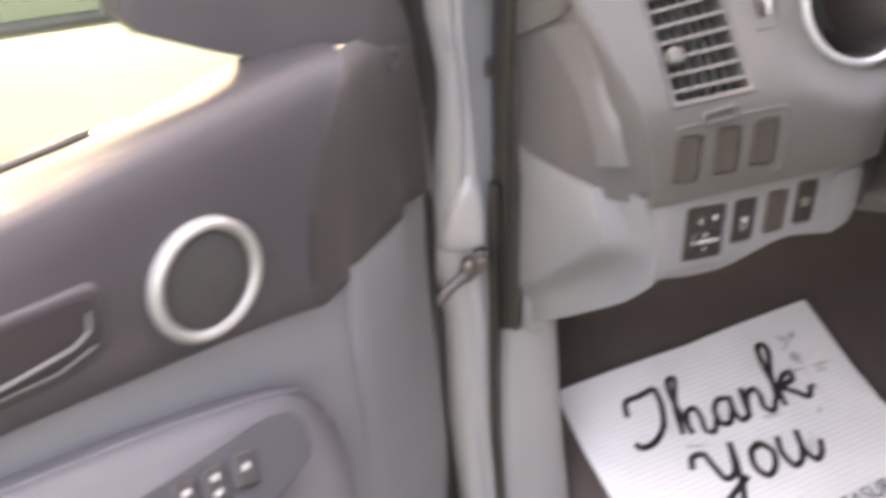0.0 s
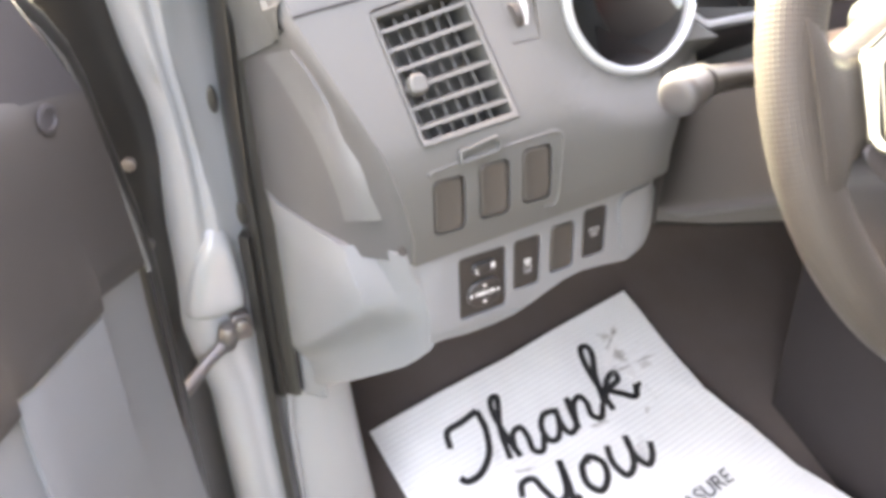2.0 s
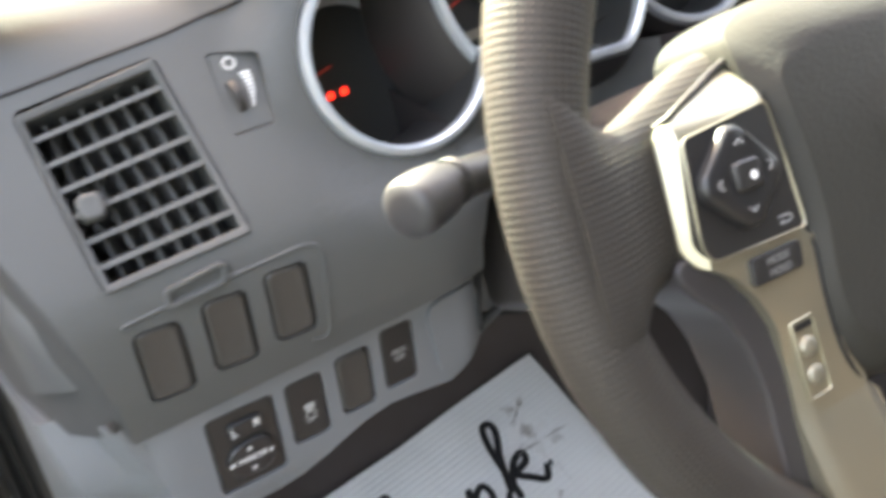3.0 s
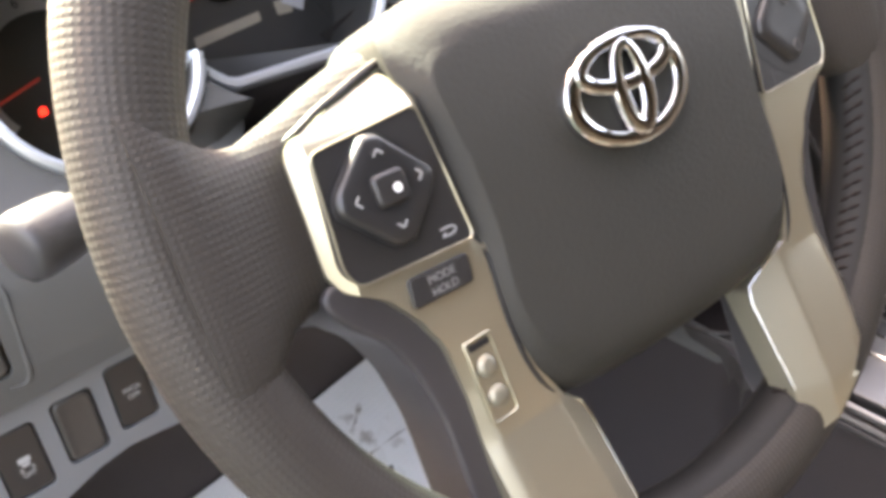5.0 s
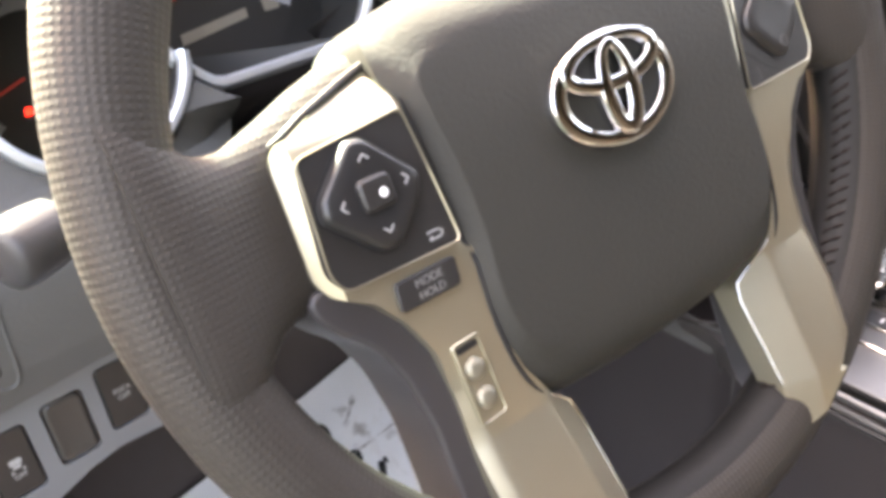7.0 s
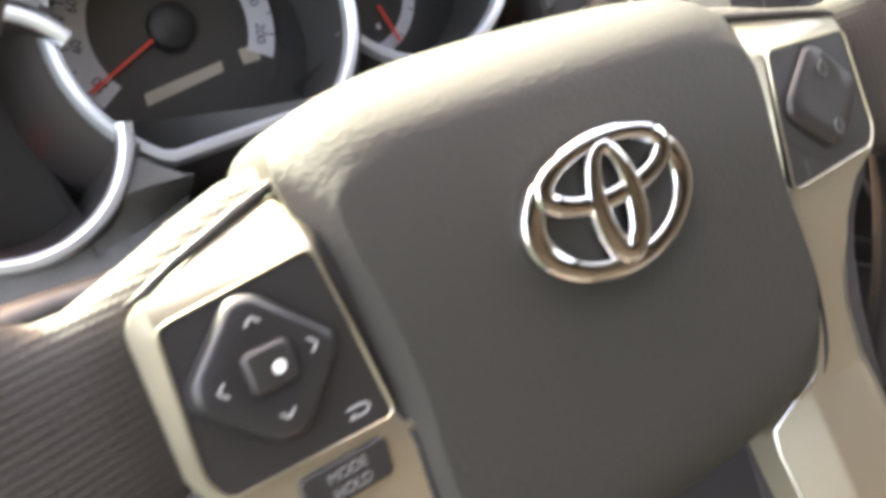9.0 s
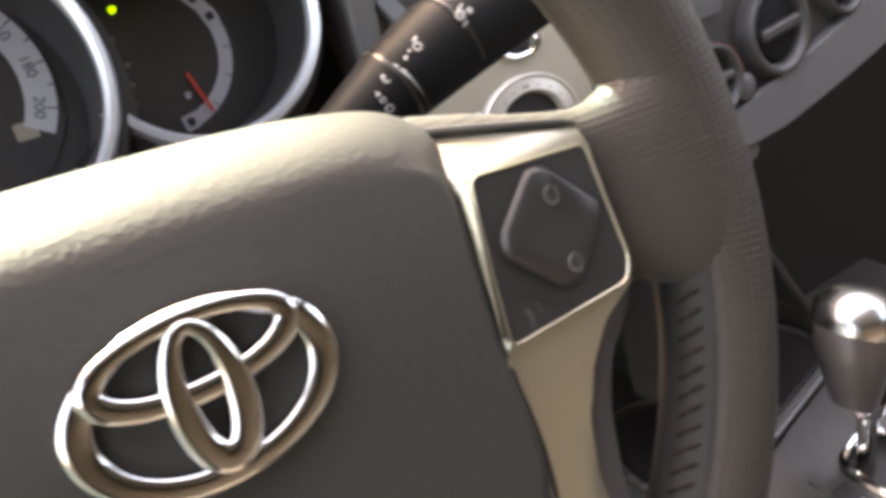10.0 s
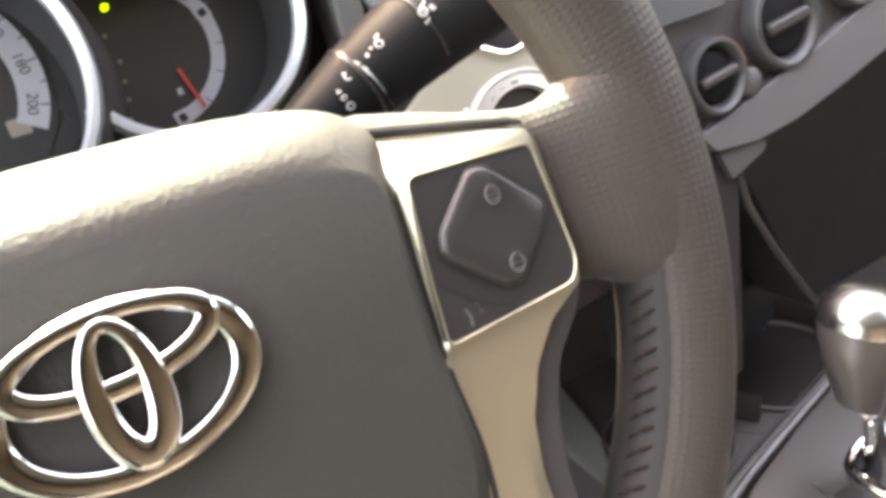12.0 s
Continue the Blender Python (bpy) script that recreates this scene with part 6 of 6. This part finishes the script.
LEAN = pose(0.434, 0.091, 1.06) @ pose(0, 0, 0, 0, 20, 0) @ pose(-0.434, -0.091, -1.06)
shift = thing("gear_shifter", ID, "gear shifter with a chrome capped leather knob", "gear lever")
part("rod", tube([(0.4305, 0.070, 0.940), (0.4315, 0.0745, 0.985), (0.432, 0.077, 1.004)], [0.007, 0.007, 0.0085], 16), CHROME, shift)
part("collar", tube([(0.4318, 0.0765, 0.998), (0.432, 0.0775, 1.005), (0.432, 0.0785, 1.012)], [0.011, 0.0145, 0.0155], 20), CHROME, shift)
body = [((0.432, 0.0785, 1.010), 0.0150, 0.0150), ((0.431, 0.082, 1.022), 0.0195, 0.0185), ((0.430, 0.086, 1.035), 0.0245, 0.022), ((0.431, 0.090, 1.047), 0.0285, 0.025), ((0.434, 0.093, 1.057), 0.0308, 0.0268), ((0.4355, 0.094, 1.061), 0.0308, 0.0268)]
part("knob_body", loft([[(c[0] + rx * math.cos(i / 28 * 6.28319), c[1] + ry * math.sin(i / 28 * 6.28319), c[2]) for i in range(28)] for c, rx, ry in body]), material("satin grey knob body", (0.105, 0.096, 0.092), 0.36, metal=0.45, stain=0.25, stain_scale=40), shift, "satin grey moulded knob body", smooth=60, m=LEAN)
cap = [((0.4352, 0.094, 1.058), 0.0314, 0.0274), ((0.436, 0.0948, 1.064), 0.0326, 0.0284), ((0.437, 0.0958, 1.0702), 0.0318, 0.0277), ((0.438, 0.0967, 1.0765), 0.0282, 0.0245), ((0.4386, 0.0974, 1.0815), 0.0215, 0.0186), ((0.439, 0.098, 1.0843), 0.0125, 0.0108), ((0.439, 0.098, 1.0854), 0.004, 0.0035), ((0.439, 0.098, 1.0855), 0.0008, 0.0008)]
part("knob_cap", loft([[(c[0] + rx * math.cos(i / 32 * 6.28319), c[1] + ry * math.sin(i / 32 * 6.28319), c[2]) for i in range(32)] for c, rx, ry in cap]), material("brushed chrome cap", (0.72, 0.71, 0.69), 0.24, metal=1.0, grain=0.05, stain=0.2, stain_scale=40), shift, "bright chrome knob cap", smooth=60, m=LEAN)

# ---- open driver's door ----
D1, DA, DN, D0 = Vector((-0.535, 0.172, 0)), Vector((-0.8, -0.6, 0)), Vector((0.6, -0.8, 0)), Vector((-0.461, 0.273, 0))
FRONT = (D0 - D1).normalized()
FRONT_N = Vector((FRONT.y, -FRONT.x, 0))


def on_door(s, nrm, z):
    """s along the inner panel from its front fold to the rear, nrm towards the cab."""
    t = max(0.0, min(1.0, 0.5 - s / 0.05))
    nv = (DN * (1 - t) + FRONT_N * t).normalized()
    p = D1 + (DA * s if s >= 0 else FRONT * -s)
    p = p + nv * nrm
    return (p.x, p.y, z)


def door_frame(s, nrm, z, tip=0.0):
    p = on_door(s, nrm, z)
    m = Matrix(((-DA.x, 0, DN.x, p[0]), (-DA.y, 0, DN.y, p[1]), (0, 1, 0, p[2]), (0, 0, 0, 1)))
    return m @ pose(0, 0, 0, -tip, 0, 0)


def interp(table, s):
    for (s0, v0), (s1, v1) in zip(table, table[1:]):
        if s <= s1:
            return v0 + (v1 - v0) * max(0.0, (s - s0) / (s1 - s0))
    return table[-1][1]


SPLIT = [(-0.125, 1.158), (-0.0722, 1.1665), (-0.0718, 1.1560), (0.0118, 1.1565), (0.0122, 1.1445), (0.0320, 1.1375), (0.073, 1.1463), (0.119, 1.1533), (0.196, 1.1633), (0.259, 1.1714), (0.9, 1.20)]
CREST = [(0.05, 1.055), (0.060, 1.0698), (0.0757, 1.0933), (0.0993, 1.1041), (0.1345, 1.1161), (0.1924, 1.1313), (0.2418, 1.1417), (0.2707, 1.1479), (0.9, 1.165)]
RIDGE = [(-0.125, 1.300), (-0.055, 1.306), (-0.04, 1.3065), (0.014, 1.3046), (0.043, 1.301), (0.134, 1.2905), (0.2265, 1.277), (0.3, 1.273), (0.95, 1.264)]
BELT = [(-0.125, 1.306), (0.03, 1.3035), (0.084, 1.2915), (0.14, 1.2835), (0.196, 1.279), (0.3, 1.274), (0.95, 1.262)]
FOLD = [(1.13, 0.034), (1.145, 0.040), (1.16, 0.0465), (1.187, 0.0445), (1.22, 0.037), (1.2486, 0.025), (1.269, 0.0133), (1.287, -0.0006), (1.3026, -0.0138), (1.3134, -0.028), (1.4, -0.028)]
EDGE = [(0.6, -0.125), (1.167, -0.1255), (1.195, -0.1235), (1.229, -0.120), (1.258, -0.1175), (1.2826, -0.1155), (1.3037, -0.1107), (1.3237, -0.0998), (1.347, -0.0803), (1.40, -0.048), (1.62, -0.025)]


def kept(s, z, out=0.0):
    """The door's front edge bows back above the belt."""
    return max(s, interp(EDGE, z) - out)


stations = [-0.125, -0.10, -0.075, -0.0722, -0.0718, -0.05, -0.03, -0.015, 0.0, 0.0118, 0.0122, 0.022, 0.032, 0.045, 0.06, 0.09, 0.12, 0.16, 0.2, 0.25, 0.3, 0.4, 0.6, 0.95]
door = thing("door_driver", ID, "open driver door with dark upper and pale lower trim", "car door")
up_l, fr_l, lo_l2 = [], [], []
for s in stations:
    b = interp(SPLIT, s)
    tip = interp([(-0.125, 0.0), (-0.045, 0.0), (-0.025, 1.0), (0.9, 1.0)], s)
    zt, zb = interp(RIDGE, s), interp(BELT, s)
    prof = ((0.003, b), (0.0065, b + 0.004), (0.006, b + 0.02), (0.005, 1.190), (0.004, 1.215), (0.003, 1.250), (0.001, zt - 0.022), (-0.003, zt - 0.008), (-0.009, zt - 0.001), (-0.018, zt + 0.002), (-0.036, 0.5 * (zt + zb) + 0.0015), (-0.058, zb), (-0.064, zb - 0.005), (-0.066, 1.20))
    up_l.append([on_door(kept(max(s, interp(FOLD, z)), z), w, z) for w, z in prof])
    fr_l.append([on_door(kept(min(s, interp(FOLD, z) + 0.0004), z), w - 0.0006, z) for w, z in prof[:9]])
    lo_l2.append([on_door(s, w, z) for w, z in ((-0.004, 0.60), (0.008, 0.70), (0.014, 0.90), (0.006, 1.00), (0.002, 1.06), (0.0, 1.10), (0.0, b - 0.006), (0.001, b + 0.002))])
part("upper_trim", loft(up_l, closed=False), DOOR_DARK, door, "dark blue grey upper door trim", smooth=60)
# hinge side split off and coloured darker to bring out the fold's shading
part("front_upper_trim", loft(fr_l, closed=False), DASH_DARK, door, "hinge side of the door trim, coloured darker for its shading", smooth=60)
part("lower_trim", loft(lo_l2, closed=False), LIGHT, door, "pale grey lower door trim", smooth=60)
fp = [[on_door(s, w, z) for w, z in ((0.0, 0.70), (0.009, 0.72), (0.0095, 0.95), (0.0055, 1.05), (0.0045, interp(SPLIT, s) - 0.006), (0.0035, interp(SPLIT, s) - 0.001), (-0.001, interp(SPLIT, s)))] for s in (-0.071, -0.05, -0.03, -0.01, 0.0, 0.011)]
part("front_trim_piece", loft(fp), LIGHT, door, "pale grey trim piece at the door fold", smooth=50)
# shell behind the trim, with the window opening above
sh = [[on_door(s, w, z) for w, z in ((-0.066, 0.58), (-0.067, 1.258), (-0.10, 1.258), (-0.14, 1.15), (-0.15, 0.9), (-0.12, 0.58))] for s in (-0.125, 0.0, 0.3, 0.95)]
part("door_shell", loft(sh), PAINT, door, smooth=40)
edge_w = ((0.004, 0.60), (0.006, 1.155), (0.003, 1.195), (0.0, 1.229), (-0.003, 1.258), (-0.005, 1.283), (-0.007, 1.304), (-0.010, 1.324), (-0.014, 1.347), (-0.02, 1.40), (-0.05, 1.62))
part("front_edge", loft([[on_door(interp(EDGE, z) - o, w - dw, z) for w, z in edge_w] for o, dw in ((0.0, 0.0), (0.004, 0.001), (0.012, 0.008), (0.015, 0.064))], closed=False), DOOR_DARK, door, smooth=50)
# corner piece that carries the mirror, in front of the window
sail = []
for s, w, z0, z1 in ((-0.125, -0.001, 1.285, 1.62), (-0.09, -0.002, 1.29, 1.62), (-0.062, -0.003, 1.295, 1.62), (-0.050, -0.006, 1.300, 1.62), (-0.038, -0.014, 1.303, 1.62), (-0.022, -0.026, 1.304, 1.61), (0.0, -0.040, 1.304, 1.60), (0.027, -0.050, 1.302, 1.575), (0.06, -0.054, 1.315, 1.54), (0.0975, -0.057, 1.3315, 1.49), (0.112, -0.058, 1.346, 1.44), (0.117, -0.058, 1.375, 1.41)):
    sail.append([on_door(kept(s, z), w + dw, z) for dw, z in ((0.0, z0), (-0.004, z0 + (z1 - z0) * 0.2), (-0.012, z0 + (z1 - z0) * 0.5), (-0.03, z1), (-0.044, z1), (-0.026, z0 + (z1 - z0) * 0.5), (-0.016, z0))])
part("sail_panel", loft(sail), DOOR_DARK, door, "dark corner panel before the window", smooth=50)
part("trim_screw", lathe([(0.0085, 0), (0.0085, 0.0015), (0.006, 0.002), (0.0055, 0.0005), (0.001, 0.0003)], 20), DOOR_DARK, door, "round trim plug", m=pose(*on_door(-0.075, 0.001, 1.283), 90, 0, math.degrees(math.atan2(FRONT_N.x, -FRONT_N.y))))
# weather strips
part("belt_seal", tube([on_door(s, -0.069, interp(BELT, s) - 0.003) for s in (0.138, 0.15, 0.17, 0.22, 0.3, 0.5, 0.95)], 0.0042, 10), RUBBER, door, "black belt line seal")
ws_pts = [(interp(EDGE, z) - 0.0145, w - 0.014, z) for w, z in edge_w]
part("edge_seal", tube([on_door(*p) for p in ws_pts], 0.011, 12), RUBBER, door, "black rubber door edge seal")
part("edge_bead", tube([on_door(p[0] + 0.013, p[1] + 0.0145, p[2]) for p in ws_pts[1:]], 0.0022, 8), DASH, door)
part("hinge_cover", loft([[(-0.468 - o, 0.33, z), (-0.452 - o, 0.335, z), (-0.428 - o, 0.362, z), (-0.408 - o, 0.388, z), (-0.392, 0.43, z), (-0.475 - o, 0.43, z)] for z, o in ((0.55, 0), (0.8, 0), (0.96, 0), (1.0, 0), (1.09, 0.003), (1.14, 0.005), (1.165, 0.003), (1.19, 0.0), (1.215, 0.0), (1.235, 0.0015), (1.256, 0.005), (1.28, 0.009), (1.317, 0.013), (1.62, 0.013))]), RUBBER, door, "black rubber in the hinge gap", smooth=60)
for z in (1.14, 1.205):
    part("hinge_bolt", lathe([(0.005, 0), (0.005, 0.005), (0.003, 0.006)], 8), GREY_METAL, door, m=facing(-0.4475, 0.338, z, 0, -20))
glass = plate([(-0.03, 0.0), (0.80, 0.0), (0.72, 0.42), (0.10, 0.42)], -0.002, 0.002)
wp = part("window_pane", glass, GLASS, door, "clear door window glass", m=door_frame(0.0, -0.080, 1.278) @ Matrix.Diagonal((-1, 1, 1, 1)))
wp.visible_shadow = False

# speaker with its bright ring
spk = part("speaker", lathe([(0.0306, -0.004), (0.0306, 0.0020), (0.028, 0.0032), (0.016, 0.0042), (0.001, 0.0044)], 48), MESH, door, "black speaker grille", m=door_frame(0.127, 0.0055, 1.2025) @ Matrix.Diagonal((1.03, 1.03, 1, 1)))
part("speaker_ring", lathe([(0.0376, -0.006), (0.0378, 0.0035), (0.0362, 0.0064), (0.0336, 0.0070), (0.0312, 0.0048), (0.0302, 0.0015), (0.0302, -0.006)], 64), material("pearl silver ring", (0.28, 0.276, 0.265), 0.42, metal=0.3, stain=0.15), spk, "pale silver speaker ring", smooth=60, m=ID)

# handle recess with a chrome lever
hr = rounded([(-0.190, 0.028), (-0.190, -0.012), (-0.212, -0.022), (-0.36, -0.014), (-0.36, 0.034)], 0.010)
hnd = part("handle_recess", prism(hr, -0.002, 0.0072), DOOR_DARK, door, "dark moulded handle recess", bevel=0.0050, segments=4, m=door_frame(0, 0, 1.205))
# dark sheet laid on top paints the shade of a hollow
part("recess_floor", prism(rounded([(-0.196, 0.022), (-0.196, -0.008), (-0.214, -0.016), (-0.35, -0.009), (-0.35, 0.028)], 0.010), 0.0073, 0.0079), material("dark recess shade", (0.028, 0.024, 0.026), 0.5, grain=0.3, grain_scale=800, stain=0.3), hnd, m=ID)
part("door_lever", tube([(-0.2035, 0.016, 0.013), (-0.206, 0.006, 0.014), (-0.216, 0.001, 0.014), (-0.25, -0.002, 0.013), (-0.31, -0.002, 0.012)], [0.0009, 0.0013, 0.0015, 0.0017, 0.0017], 10, flat=0.6), DASH, hnd, "dull grey inner door lever", m=ID)
part("recess_lip", tube([(-0.203, -0.006, 0.011), (-0.225, -0.011, 0.011), (-0.34, -0.006, 0.011)], 0.0011, 8), DASH, hnd, m=ID)

# armrest with its switch plate
arl = []
for s in (0.045, 0.055, 0.07, 0.09, 0.115, 0.15, 0.2, 0.27, 0.4, 0.7):
    c = interp(CREST, s)
    k = min(1.0, max(0.02, (s - 0.043) / 0.05)) ** 0.5
    arl.append([on_door(s, w * k - 0.002, z) for w, z in ((0.0, c - 0.002), (0.012, c + 0.001), (0.022, c), (0.032, c - 0.008), (0.062, c - 0.050 * k), (0.074, c - 0.072 * k), (0.077, c - 0.10 * k), (0.060, c - 0.20 * k), (0.01, c - 0.27 * k))])
# light grey trim in a darker copy, for the slope's weaker light
ARMREST = material("grey trim darkened for the armrest slope", (0.090, 0.091, 0.098), 0.6, grain=0.3, grain_scale=700, stain=0.3, stain_scale=9)
part("armrest", loft(arl, closed=False), ARMREST, door, "grey moulded armrest", smooth=60)
part("armrest_crest", tube([on_door(q, 0.014, interp(CREST, q) + 0.0002) for q in (0.058, 0.066, 0.078, 0.095, 0.12, 0.15, 0.2, 0.27, 0.4, 0.7)], 0.0026, 10), ARMREST, door, "pale rounded crest of the armrest", smooth=70)
SWP = door_frame(0.165, 0.056, 1.096, 40)
swp = part("window_switch_plate", prism(rounded([(0.040, 0.0247), (0.0176, 0.0243), (-0.011, 0.0247), (-0.09, 0.0275), (-0.09, -0.034), (0.0192, -0.0196), (0.0346, -0.0168), (0.0516, -0.0114), (0.0564, -0.0061), (0.0605, 0.0101), (0.0556, 0.0202)], 0.004), -0.012, 0.003), material("blue grey switch plate", (0.024, 0.026, 0.031), 0.55, grain=0.2, grain_scale=900, stain=0.25), door, "dark blue grey window switch plate", bevel=0.0022, m=SWP)
for x, y, r in ((0.0098, 0.0065, -18), (-0.0105, 0.0085, -18), (-0.0290, 0.0105, -18)):
    b_ = part("window_switch", prism(rrect(0, 0, 0.0150, 0.0215, 0.0026), 0.0, 0.0060), SWITCH, swp, "black window switch", bevel=0.0018, m=pose(x, y, 0, 0, 0, r))
    part("switch_symbol", prism(rrect(0.0, 0.0042 if x < 0.005 else 0.0012, 0.0042, 0.0034, 0.0006), 0.006, 0.0063), PRINT, b_, m=ID)
    if x < 0.005:
        part("switch_symbol", prism(rrect(0.0, -0.0046, 0.0042, 0.0034, 0.0006), 0.006, 0.0063), PRINT, b_, m=ID)

# outside mirror
mir = thing("side_mirror", pose(-0.745, 0.235, 1.400, 90, 0, 0) @ pose(0, 0, 0, 0, 0, 4), "grey rimmed outside mirror reflecting bright ground", "mirror")
part("mirror_shell", loft([[(x * k, y * k, w) for x, y in rrect(0, 0, 0.23, 0.155, 0.045, 6)] for k, w in ((1.0, 0.0), (1.02, -0.012), (0.98, -0.05), (0.8, -0.085), (0.4, -0.1))]), DASH, mir, smooth=60)
part("mirror_rim", tube([(x, y, 0.001) for x, y in rrect(0, 0, 0.226, 0.151, 0.043, 6)], 0.005, 8, closed=True), DASH, mir)
part("mirror_glass", prism(rrect(0, 0, 0.215, 0.140, 0.040, 6), 0.0005, 0.002), MIRROR, mir, "bright mirror glass")
part("mirror_arm", tube([(0.08, 0.0, -0.05), (0.16, -0.02, -0.06), (0.20, -0.03, -0.06)], 0.03, 12), DASH, mir)

# cowl side that closes the cab ahead of the pillar
tagged(part("wall_cowl_side", box(-0.44, 0.432, 0.45, -0.385, 1.02, 1.37), DASH_DARK), "dark inner cowl side ahead of the pillar", "wall", kind="structure")
tagged(part("wall_dash_lower", box(-0.385, 0.44, 1.0, -0.30, 0.98, 1.36), DASH_DARK), "dark inner wall under the dash end", "wall", kind="structure")
